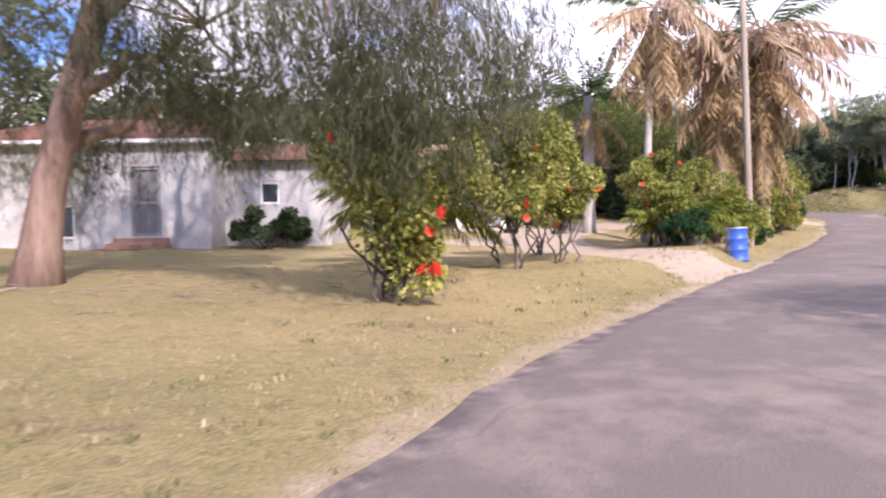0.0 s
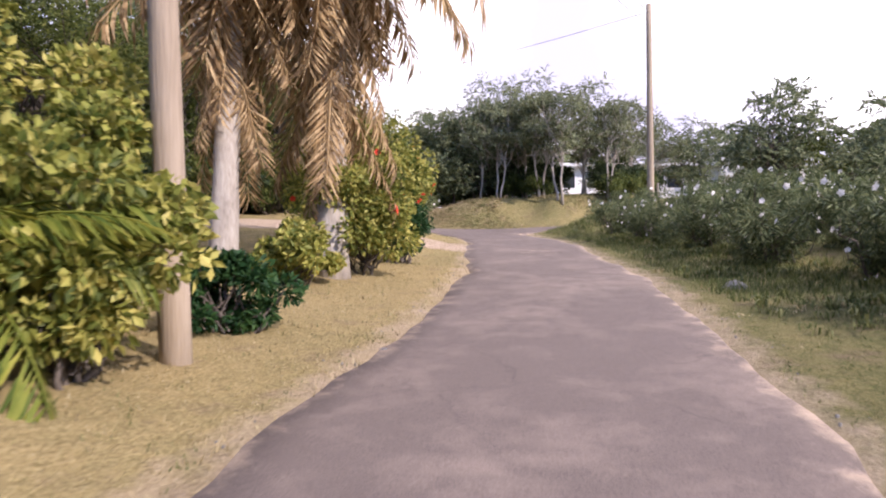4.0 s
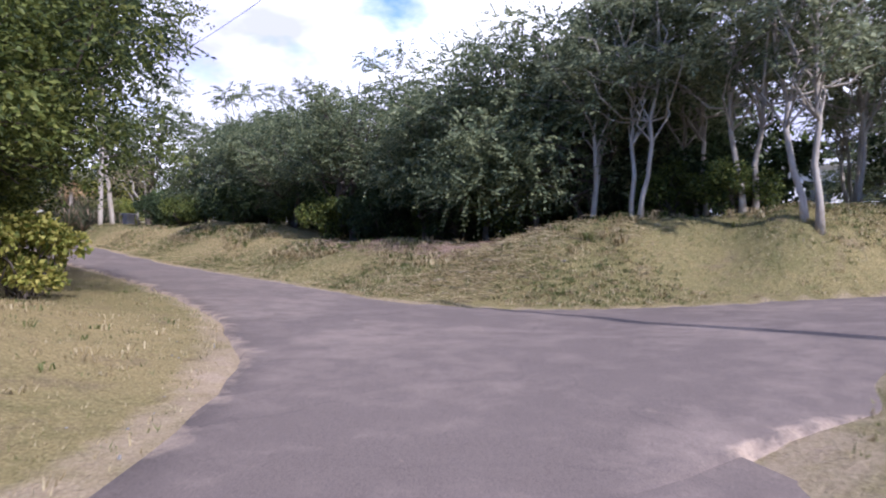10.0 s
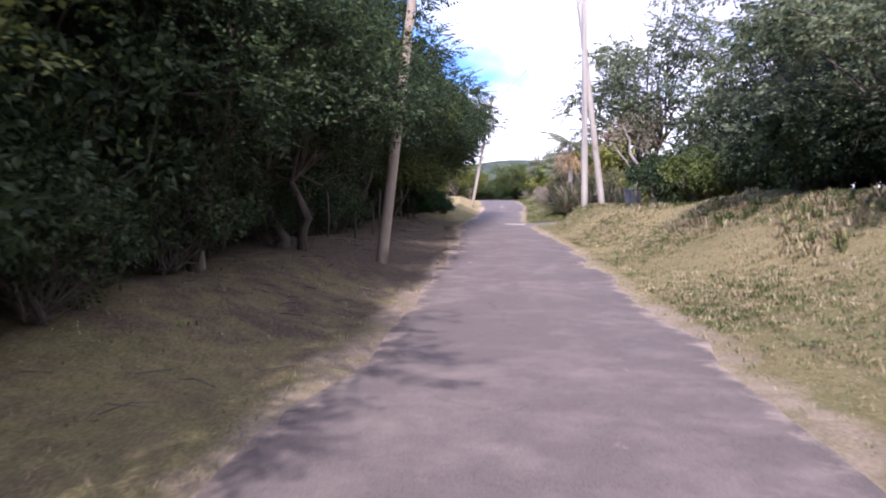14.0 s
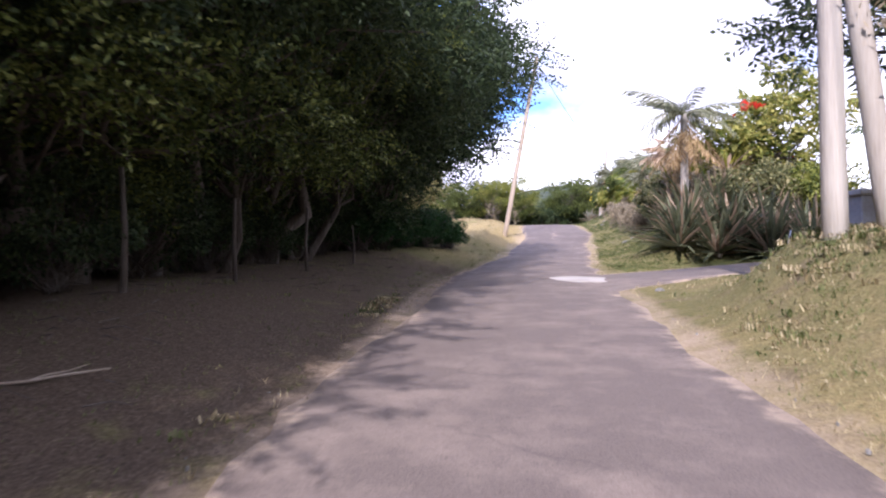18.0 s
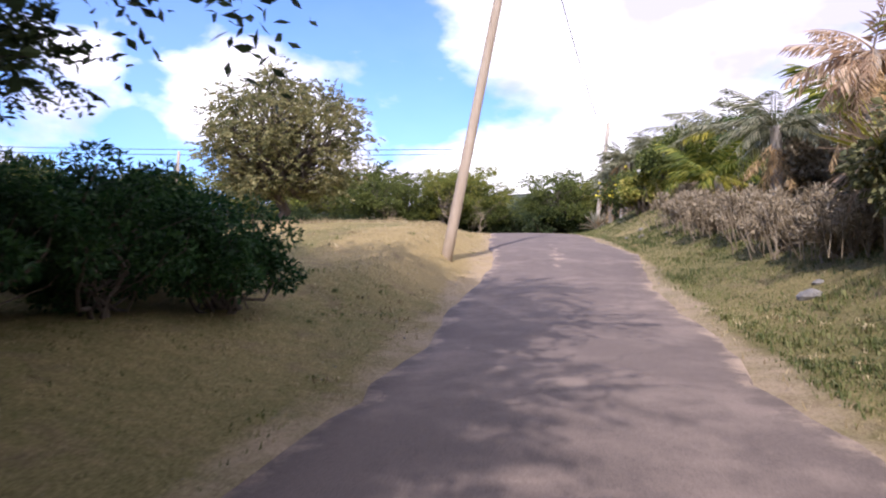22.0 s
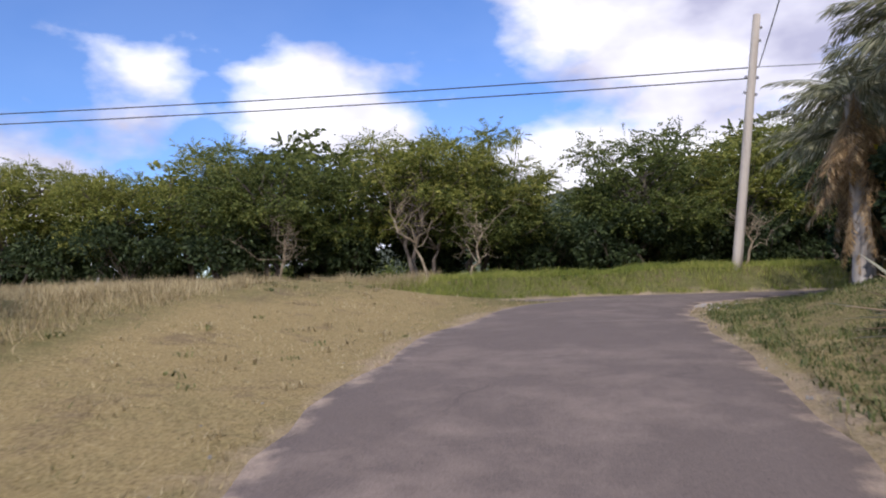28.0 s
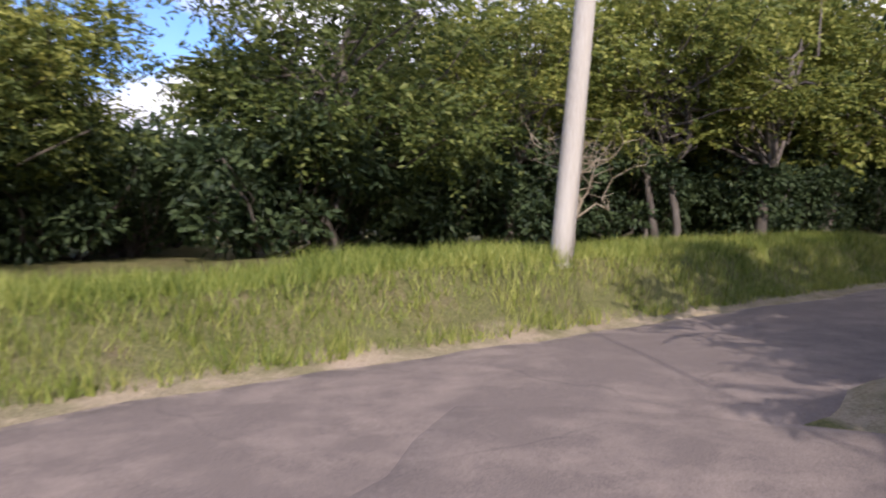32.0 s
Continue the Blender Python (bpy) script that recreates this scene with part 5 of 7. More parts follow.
shrub("hibiscus_bush", "slim upright hibiscus bush covered in red blooms", -12.5, -25.9, "hibiscus bushes", "red", 34, .85, (-.3, -.7, .1), seed=66, height=2.8, radius=1.2, leaves=12000, low=.1, **hib)
shrub("hibiscus_bush", "tall loose hibiscus bush beside the sandy drive", -35.7, -35.2, "hibiscus bushes", "red", 5, 1.1, (0, -.6, 0), seed=78, height=3.1, radius=1.3, leaves=9000, low=.3, lobes=.34, **hib)
shrub("hibiscus_sapling", "thin hibiscus sapling with bare pale stem and red blooms", -31.5, -28.4, "hibiscus bushes", "red", 3, 1.4, (0, -.6, 0), seed=67, height=2.4, radius=.8, leaves=900, low=.55, bark="palebark", **hib)
shrub("hibiscus_bush", "dense yellow-green hibiscus bush behind the drum", -27.4, -33.4, "hibiscus bushes", "red", 5, 1.1, (-.3, -.6, 0), seed=59, height=3.0, radius=1.3, leaves=13000, low=.1, lobes=.34, **hib)
shrub("hibiscus_bush", "leafy hibiscus bush at the edge of the drive", -29.9, -33.9, "hibiscus bushes", "red", 3, 1.1, (-.3, -.6, 0), seed=58, height=2.8, radius=1.1, leaves=10000, low=.15, lobes=.34, **hib)
shrub("fern_bush", "low dark green feathery bush behind the drum", -30.1, -35.2, "low bushes", seed=68, height=1.05, radius=1.0, leaves=4500, leaf=(.12, .045), mat="fern", low=.05)
shrub("hibiscus_bush", "low hibiscus bush pressed against the pole", -27.3, -34.7, "hibiscus bushes", "red", 2, 1.0, (-.3, -.6, .1), seed=77, height=1.7, radius=.9, leaves=4200, low=.05, **hib)
shrub("fern_bush", "low dark green feathery bush beside the pole", -25.2, -33.6, "low bushes", seed=69, height=.8, radius=.8, leaves=3200, leaf=(.12, .045), mat="fern", low=.05)
shrub("hibiscus_bush", "yellow-green hibiscus bush at the foot of the palms", -20.3, -31.2, "hibiscus bushes", "red", 4, 1.0, (-.3, -.6, .1), seed=76, height=2.3, radius=1.3, leaves=11000, low=.06, **hib)
shrub("low_bush", "low dark leafy bush at the verge", -22.4, -31.6, "low bushes", seed=70, height=.9, radius=.9, leaves=3000, mat="hibiscus", low=.05)
shrub("low_bush", "dark leafy shrub against the house wall", -40.6, -28.6, "low bushes", seed=71, height=1.2, radius=1.5, leaves=4500, mat="deep", low=.05)
shrub("oleander_bush", "oleander bush with clusters of white blooms", -10.5, -24.4, "oleander bushes", "white", 26, 1.0, (.3, -.7, .1), seed=72, height=1.45, radius=1.2, leaves=6500, leaf=(.17, .03), mat="oleander", low=.05)

# palms of the first garden
def palm(x, y, label, rz=0, **k):
    ob = empty("palm_tree")
    palm_parts(ob, **k)
    return tagged(stand(ob, x, y, rz), label, "palm tree", "palm trees")


palm(-21.2, -31.2, "coconut palm with a thick skirt of dead brown fronds", seed=81, height=8.3, lean=(.3, .3), green=7, yellow=20, dead=24, length=3.9, trunk=.2, skirt=1.6, second="tanfrond", wrap=46, wrap_from=.36)
palm(-22.6, -30.2, "leaning coconut palm hung with dead fronds", seed=82, height=7.9, lean=(.9, .5), green=6, yellow=18, dead=24, length=3.6, trunk=.17, skirt=1.6, second="tanfrond", wrap=40, wrap_from=.4)
palm(-27.2, -30.6, "slender curved palm with yellow and brown fronds", seed=83, height=9.2, lean=(.9, .3), green=3, yellow=14, dead=30, length=3.2, trunk=.12, skirt=1.4, second="tanfrond")
palm(-26.4, -26.6, "grey-trunked palm with dark drooping fronds", seed=84, height=6.0, lean=(.1, .1), green=16, yellow=0, dead=10, length=2.6, trunk=.22)
palm(-39.8, -36.4, "small arching palm with green and yellow fronds", seed=85, height=1.5, lean=(.1, .0), green=14, yellow=6, dead=3, length=1.9, trunk=.12, leaf="limefrond")
palm(-33.5, -24.5, "small palm with green fronds by the house", seed=86, height=3.4, lean=(.1, .0), green=11, yellow=1, dead=2, length=1.8, trunk=.1)
for x, y, s in ((-28.9, -34.6, 21), (-27.8, -34.3, 22), (-26.8, -33.1, 23), (-29.8, -34.0, 24), (-28.4, -33.6, 25)):
    ob = empty("low_palm")
    palm_parts(ob, s, 1.0, (.05, .05), 17, 3, 2, 1.25, .1, .3, "limefrond", "limefrond")
    tagged(stand(ob, x, y, s * 7), "low palm with broad arching yellow-green fronds", "palm tree", "low palms")

# weeping casuarina at the start
cas = empty("casuarina_tree")
rng = np.random.default_rng(91)
s = Soup()
trunk_way = np.array([(0, 0, -.3), (.1, .0, .6), (.25, -.15, 1.6), (.55, -.5, 2.8), (.95, -.9, 4.2), (1.4, -1.2, 6), (1.8, -1.3, 9.5)])
s.tube(trunk_way, [.46, .3, .25, .23, .21, .15, .05], 12)
arms = [((.55, -.5, 2.8), (2.2, -1.9, 3.7)), ((.95, -.9, 4.2), (4.4, -4.8, 4.3)), ((.95, -.9, 4.2), (3.0, -4.3, 4.0)), ((.3, -.2, 2.0), (3.0, .9, 3.2)), ((1.2, -1, 5), (5.6, .2, 5.4)), ((.95, -.9, 4.2), (-1.5, -1.5, 5.2)), ((1.2, -1, 5), (1, 2, 5.6)), ((1.4, -1.2, 6), (4.2, -1.6, 8.2)), ((1.4, -1.2, 6), (-.8, .4, 8.4)), ((1.6, -1.25, 7.5), (2.4, 1.0, 9.2)), ((1.4, -1.2, 6), (1.0, -3.6, 8))]
fp = []
for a, b in arms:
    w = bent(a, b, .06, rng, 7)
    s.tube(w, np.linspace(.15, .03, 7), 7, cap=False)
# the 50 high masses are added out of view, to shade house and ground
masses = [(1.7, -2.1, 3.5), (2.6, -3.2, 3.5), (3.1, -4.0, 2.9), (3.6, -4.9, 2.9), (4.2, -5.2, 2.7), (5.0, -5.1, 2.6), (3.3, -4.7, 2.2), (4.1, -5.0, 2.1), (2.7, -2.1, 2.6),
          (3.0, -4.5, 3.4), (3.9, -5.0, 3.4), (5.5, -4.8, 3.4), (.9, -2.2, 3.6), (2.0, -1.7, 3.0), (2.2, -4.2, 4.2), (4.6, -4.2, 4.2), (.6, -3.2, 4.4),
          (1.5, -2.6, 5.4), (3.0, -3.0, 5.6), (.4, -4.2, 5.8), (2.4, -1.2, 5.0), (1.2, .4, 5.2), (3.6, -2.0, 4.9),
          *[(2.2 + 4.6 * math.cos(k * 2.4) * (k / 50) ** .5, -1.2 + 3.6 * math.sin(k * 2.4) * (k / 50) ** .5, 8.6 + 1.8 * math.sin(k * 1.7)) for k in range(50)],
          (-1.2, .5, 3.2), (-.9, 1.2, 2.4), (-1.5, .8, 1.9), (-.6, 1.5, 3.6), (.4, 1.8, 2.0), (1.0, 2.2, 2.6), (-.2, .9, 4.2), (1.6, 1.8, 3.6), (2.6, 1.5, 3.2), (3.4, 1.2, 2.9), (4.0, .6, 3.3)]
for c in masses:
    c = np.array(c)
    from_arm = min((np.array(b) for _, b in arms), key=lambda e: np.linalg.norm(e - c))
    s.tube(bent(from_arm, c + (0, 0, .3), .05, rng, 5), np.linspace(.03, .012, 5), 5, cap=False)
    for k in range(140 if c[2] < 6 else 80):
        p = c + rng.normal(size=3) * (.45, .45, .3)
        ln, way = rng.uniform(.3, .9), rng.normal(size=2) * .3
        for v in range(18):
            u = v / 18
            fp.append(p + np.array([way[0] * u, way[1] * u, -ln * u]) + rng.normal(size=3) * .03)
piece("trunk", s.mesh("trunk", "redbark", True), cas)
fp = np.array(fp)
piece("weeping_needles", leaf_mesh("weeping_needles", "needle", fp, rng.normal(size=fp.shape) * .42 + (0, 0, -1), .2, .012, rng), cas, "fine drooping grey-green needles")
tagged(stand(cas, -46.6, -37.2), "weeping casuarina with thick reddish trunk and drooping needles", "tree")

# ---- houses ----


def hut(x, y, rz):
    """The white plastered house with a brown roof, a louvred door, steps and two windows."""
    ob = empty("white_house", x, y, land_at(x, y), rz)
    for lo, hi in (((-7.5, 0, -.3), (-5.0, .2, 3.1)), ((-5.0, 0, -.3), (-4.0, .2, .35)), ((-5.0, 0, 1.35), (-4.0, .2, 3.1)), ((-4.0, 0, -.3), (-2.35, .2, 3.1)), ((-2.35, 0, 2.45), (-1.45, .2, 3.1)), ((-2.35, 0, -.3), (-1.45, .2, .4)), ((-1.45, 0, -.3), (0, .2, 3.1)),
                   ((-.2, .2, -.3), (0, 1.4, 3.1)), ((-7.5, .2, -.3), (-7.3, 6, 3.1)), ((-7.3, 5.8, -.3), (3.3, 6, 2.7))):
        bm = bmesh.new()
        box(bm, lo, hi)
        part("wall", bm, "plaster", ob)
    for lo, hi in (((0, 1.4, -.3), (1.1, 1.6, 2.7)), ((1.1, 1.4, -.3), (1.7, 1.6, 1.35)), ((1.1, 1.4, 2.05), (1.7, 1.6, 2.7)), ((1.7, 1.4, -.3), (3.3, 1.6, 2.7)), ((3.1, 1.6, -.3), (3.3, 5.8, 2.7))):
        bm = bmesh.new()
        box(bm, lo, hi)
        part("wing_wall", bm, "plaster", ob)
    bm = bmesh.new()
    box(bm, (-7.8, -.35, 3.1), (.2, 6.2, 3.22), .02)
    part("fascia", bm, "paint", ob, "white painted roof edge")
    for n, (v, f) in enumerate(((((-7.8, -.35, 3.22), (.2, -.35, 3.22), (.2, 6.2, 3.22), (-7.8, 6.2, 3.22), (-6, 2.9, 4.3), (-1.6, 2.9, 4.3)), ((0, 1, 5, 4), (1, 2, 5), (2, 3, 4, 5), (3, 0, 4), (3, 2, 1, 0))),
                                (((.2, 1.0, 2.7), (3.6, 1.0, 2.7), (3.6, 6.2, 2.7), (.2, 6.2, 2.7), (.2, 3.6, 3.5), (2.4, 3.6, 3.5)), ((0, 1, 5, 4), (1, 2, 5), (2, 3, 4, 5), (3, 0, 4), (3, 2, 1, 0))))):
        s = Soup()
        s.add(v, f)
        piece("roof", s.mesh("roof", "rooftile"), ob, "low brown sheet roof")
    d = empty("door")
    d.parent = ob
    bm = bmesh.new()
    box(bm, (-2.33, .05, .42), (-2.25, .13, 2.43))
    box(bm, (-1.55, .05, .42), (-1.47, .13, 2.43))
    for z in (.42, 1.35, 2.35):
        box(bm, (-2.25, .05, z), (-1.55, .13, z + .08))
    part("door_frame", bm, "doorgrey", d)
    lou = bmesh.new()
    box(lou, (-2.25, -.012, -.018), (-1.55, .012, .018))
    lm = bpy.data.meshes.new("louvre")
    lou.to_mesh(lm)
    lou.free()
    lm.materials.append(M["doorgrey"])
    for k in range(36):
        z = .53 + k * .05
        if abs(z - 1.39) > .05:
            piece("louvre", lm, d, "", pose(0, .09, z, 35))
    for x0, x1, y0, z0, z1 in ((-5.0, -4.0, .06, .35, 1.35), (1.1, 1.7, 1.46, 1.35, 2.05)):
        w = empty("window")
        w.parent = ob
        bm = bmesh.new()
        for lo, hi in (((x0, y0 - .09, z0), (x1, y0 + .06, z0 + .07)), ((x0, y0 - .03, z1 - .06), (x1, y0 + .06, z1)), ((x0, y0 - .03, z0 + .07), (x0 + .06, y0 + .06, z1 - .06)), ((x1 - .06, y0 - .03, z0 + .07), (x1, y0 + .06, z1 - .06))):
            box(bm, lo, hi)
        part("window_frame", bm, "paint", w)
        bm = bmesh.new()
        box(bm, (x0 + .06, y0 + .01, z0 + .07), (x1 - .06, y0 + .03, z1 - .06))
        part("pane", bm, "darkglass", w)
    for k in range(3):
        bm = bmesh.new()
        box(bm, (-2.75 - .12 * k, -.3 * (k + 1), -.2), (-1.2 + .05 * k, -.3 * k, .36 - .14 * k), .015)
        part("step", bm, "brick", ob, "worn brick step")
    return tagged(ob, "stained white plastered house with low brown roof and louvred door", "house")


hut(-42.3, -28.3, -29)


def porch_house(x, y, rz):
    ob = empty("porch_house", x, y, land_at(x, y), rz)
    bm = bmesh.new()
    box(bm, (-5, 2.0, -.3), (1.6, 2.2, 2.5))
    box(bm, (1.4, 2.2, -.3), (1.6, 7, 2.5))
    part("wall", bm, "plaster", ob)
    bm = bmesh.new()
    box(bm, (-5, -.2, -.3), (1.8, 2.0, .12))
    part("porch_floor", bm, "concrete", ob)
    for cx in (-4.6, -2.4, -.6, 1.5):
        bm = bmesh.new()
        box(bm, (cx - .13, -.1, .12), (cx + .13, .16, 2.3), .01)
        part("column", bm, "paint", ob, "white square porch column")
    bm = bmesh.new()
    box(bm, (-5.2, -.5, 2.3), (2.1, -.42, 2.52))
    box(bm, (2.02, -.42, 2.3), (2.1, 7, 2.52))
    part("fascia", bm, "paint", ob)
    s = Soup()
    s.add([(-5.3, -.55, 2.5), (2.2, -.55, 2.5), (2.2, 7.2, 2.5), (-5.3, 7.2, 2.5), (-3, 3.3, 4.4), (-.2, 3.3, 4.4)], [(0, 1, 5, 4), (1, 2, 5), (2, 3, 4, 5), (3, 0, 4), (3, 2, 1, 0)])
    piece("roof", s.mesh("roof", "tanroof"), ob, "brown hipped sheet roof")
    for x0 in (-3.9, -1.6):
        bm = bmesh.new()
        box(bm, (x0, 1.93, .12), (x0 + .9, 1.99, 2.1))
        part("door", bm, "darkglass", ob, "dark glazed porch door")
    return tagged(ob, "white bungalow with columned porch and tan hipped roof", "house")


porch_house(-29.6, -22.2, -35)


def villa(x, y, rz, w, d, storeys, dz=0.0):
    """A distant white flat-roofed house with windows and a balcony."""
    ob = empty("white_villa", x, y, land_at(x, y) + dz, rz)
    h = 2.9 * storeys
    bm = bmesh.new()
    box(bm, (-w / 2, 0, -2.5), (w / 2, d, h))
    part("wall", bm, "paint", ob)
    bm = bmesh.new()
    box(bm, (-w / 2 - .5, -.9, h), (w / 2 + .5, d + .5, h + .3), .03)
    part("roof", bm, "paint", ob, "flat white roof slab")
    for k in range(storeys):
        for j in range(int(w / 2.4)):
            win = empty("window")
            win.parent = ob
            x0 = -w / 2 + .7 + j * 2.4
            bm = bmesh.new()
            box(bm, (x0, -.04, k * 2.9 + .9), (x0 + 1.4, .02, k * 2.9 + 2.2))
            part("window_frame", bm, "paint", win)
            bm = bmesh.new()
            box(bm, (x0 + .08, -.06, k * 2.9 + .98), (x0 + 1.32, -.045, k * 2.9 + 2.12))
            part("pane", bm, "darkglass", win)
    bal = empty("balcony")
    bal.parent = ob
    bm = bmesh.new()
    box(bm, (-w / 2, -1.3, h - 2.95), (w / 2, -.07, h - 2.8))
    part("slab", bm, "paint", bal)
    bm = bmesh.new()
    box(bm, (-w / 2, -1.3, h - 2.1), (w / 2, -1.22, h - 2.02))
    for j in range(int(w / .8)):
        box(bm, (-w / 2 + j * .8, -1.29, h - 2.8), (-w / 2 + j * .8 + .05, -1.24, h - 2.1))
    part("railing", bm, "paint", bal)
    return tagged(ob, "distant white flat-roofed villa with balcony among trees", "house", "distant villas")


villa(33, -17.5, -58, 15, 8, 1, 1.2)
villa(44, -27, -60, 9, 7, 2, .6)

# ---- verge things of the first stretch ----
ole = None
rng = random.Random(4)
for k in range(11):
    for row in range(2):
        u = k / 11
        x, y = -24.4 + 19.4 * u + 1.9 * row + rng.uniform(-.3, .3), -43.6 + 14.0 * u - 2.1 * row + rng.uniform(-.3, .3)
        if ole is None:
            ole = shrub("oleander_bush", "grey-green oleander hedge bush with small white blooms", x, y, "oleander bushes", "white", 24, 1.0, (-.4, .5, .5), seed=101, height=1.95, radius=1.45, leaves=5200, leaf=(.19, .032), mat="oleander", low=.03, clumps=26)
        else:
            again(ole, x, y, rng.uniform(0, 360), rng.uniform(.95, 1.1) * (1 - .28 * u))

rails = empty("fallen_gate")
for n, (dz, off, mat) in enumerate(((.3, .0, "bleachbar"), (.2, -.14, "bleachbar"), (.1, -.26, "bleachbar"), (.06, .12, "rust"))):
    s = Soup()
    s.tube([(0, off, dz), (2.7, off + .03, dz + .02), (5.4, off, dz)], [.045, .045, .04], 5)
    piece("rail", s.mesh("rail", mat), rails)
for x in (.1, .9, 1.8, 2.7, 3.6, 4.5, 5.3):
    s = Soup()
    s.tube([(x, .14, .0), (x + .02, 0, .3), (x + .05, -.34, .03)], .035, 5)
    piece("cross_bar", s.mesh("cross_bar", "rust"), rails)
tagged(stand(rails, -16.4, -28.55, 30.6, dz=.02), "fallen rusty gate with bleached rails lying on the verge", "gate")

# ---- the lane past the wood ----
fence_rng = random.Random(8)
s = Soup()
s.tube([(0, 0, -.2), (.04, .01, .6), (-.01, .03, 1.3)], [.04, .034, .03], 7)
fence_post = new("fence_post", s.mesh("fence_post", "bark", True))
tagged(stand(fence_post, -4.9, -1.0), "thin grey wooden fence post at the wood's edge", "fence post", "fence posts")
for k in range(9):
    y = 1 + k * 2.9 + fence_rng.uniform(-.5, .5)
    x = -4.05 + .06 * y + fence_rng.uniform(-.12, .12)
    again(fence_post, x, y, fence_rng.uniform(0, 360), fence_rng.uniform(.7, 1.05))

for n, (x, y, h, r) in enumerate(((-2.3, 32.0, 1.3, 1.3), (-2.0, 34.6, 1.55, 1.5), (-3.8, 35.4, 1.7, 1.7), (-4.4, 32.4, 1.9, 1.8), (-6.5, 34, 2.0, 1.9), (-.95, 34.3, 1.35, 1.05), (-6, 37, 1.6, 1.5), (-9, 35, 2.2, 2), (-2.6, 29.8, 1.2, 1.1), (-3.0, 27.8, 1.3, 1.2), (-1.7, 33.2, 1.5, 1.25))):
    shrub("scrub_bush", "dense dark green scrub at the end of the wood", x, y, "scrub bushes", seed=110 + n, height=h, radius=r, leaves=10000, leaf=(.075, .032), mat="fern", low=.02, clumps=34, lobes=.34)

pillar = empty("gate_pillar")
bm = bmesh.new()
box(bm, (-.3, -.3, -.3), (.3, .3, 1.4), .02)
part("shaft", bm, "plaster", pillar)
bm = bmesh.new()
box(bm, (-.38, -.38, 1.4), (.38, .38, 1.52), .02)
part("cap", bm, "plaster", pillar, "overhanging pillar cap")
tagged(stand(pillar, 8.8, 23.6, 10), "pale plastered gate pillar beside the drive", "pillar")
s = Soup()
rng = np.random.default_rng(12)
t = np.linspace(0, 2 * np.pi, 61)[:-1]
rad = 1 + .3 * np.convolve(np.tile(rng.normal(size=60), 3), np.ones(7) / 7, "same")[60:120]
px, py = 2.75 + .85 * rad * np.cos(t), 22.6 + .75 * rad * np.sin(t) - .35 * rad * np.cos(t)
top = np.stack([px, py, np.interp(py, main_line[:, 1][main_line[:, 1] > 0], main_line[:, 2][main_line[:, 1] > 0]) + .032], 1)
low = top - (0, 0, .06)
s.add(np.concatenate([top, low]), [tuple(range(60))] + [(k, 60 + k, 60 + (k + 1) % 60, (k + 1) % 60) for k in range(60)])
patch = new("concrete_patch", s.mesh("concrete_patch", "concrete"))
tagged(patch, "pale concrete repair patch in the asphalt", "road patch", kind="structure")

spikes = []
for n, (x, y, sc) in enumerate(((6.2, 28.6, 1.0), (6.9, 30.2, 1.15), (7.0, 32.0, 1.0), (7.8, 29.0, 1.2), (8.2, 31.4, 1.2), (8.9, 29.2, 1.0), (9.2, 30, 1.2), (8.3, 34.6, .8), (9.5, 27.6, 1.1), (7.2, 28.4, 1.1), (8.6, 28.2, 1.1), (6.6, 29.4, .9), (7.4, 31.2, 1.1), (9.8, 28.8, 1.1))):
    if n < 3:
        ob = empty("spiky_agave")
        spike_parts(ob, 120 + n, 90, 1.65, "spike", (4, 80), other="tanleaf")
        tagged(stand(ob, x, y, n * 50), "clump of stiff grey-green sword leaves on the bank", "agave", "agaves")
        spikes.append(ob)
    else:
        again(spikes[n % 3], x, y, n * 77, sc)
agave = empty("spiky_agave")
spike_parts(agave, 140, 90, .85, "paleagave", (0, 82), other="tanleaf")
tagged(stand(agave, 7.9, 59.0), "pale spiky agave beside the yellow-flowered bush", "agave", "agaves")

for n, (x, y, h, r) in enumerate(((7.0, 38.2, .95, .9), (7.2, 40.0, .9, .95), (7.3, 42.0, .9, .95), (7.5, 44.0, .85, .95), (7.8, 46.2, .85, .95), (7.0, 36.6, 1.0, .95), (8.6, 48, .9, .95))):
    hedge = shrub("dry_hedge_bush", "dry brown twiggy hedge bush on the bank", x, y, "dry hedge bushes", seed=150 + n, height=h, radius=r, leaves=2600, leaf=(.13, .035), mat="dryhedge", low=.02, stems=30, bark="twig", clumps=30, wood_r=.018, droop=-.3)
    rr = np.random.default_rng(700 + n)
    s = Soup()
    for k in range(46):
        a = rr.normal(size=2) * r * .5
        hh = h * rr.uniform(.5, 1.05)
        s.tube(bent((a[0], a[1], -.1), (a[0] * 1.25 + rr.normal() * .15, a[1] * 1.25 + rr.normal() * .15, hh), .03, rr, 4), np.linspace(.008, .003, 4), 4, cap=False)
    brush = piece("brushwood", s.mesh("brushwood", "twig"), hedge, "upright bare pale brushwood")
    tagged(brush, "upright bare pale brushwood", kind="stuff")
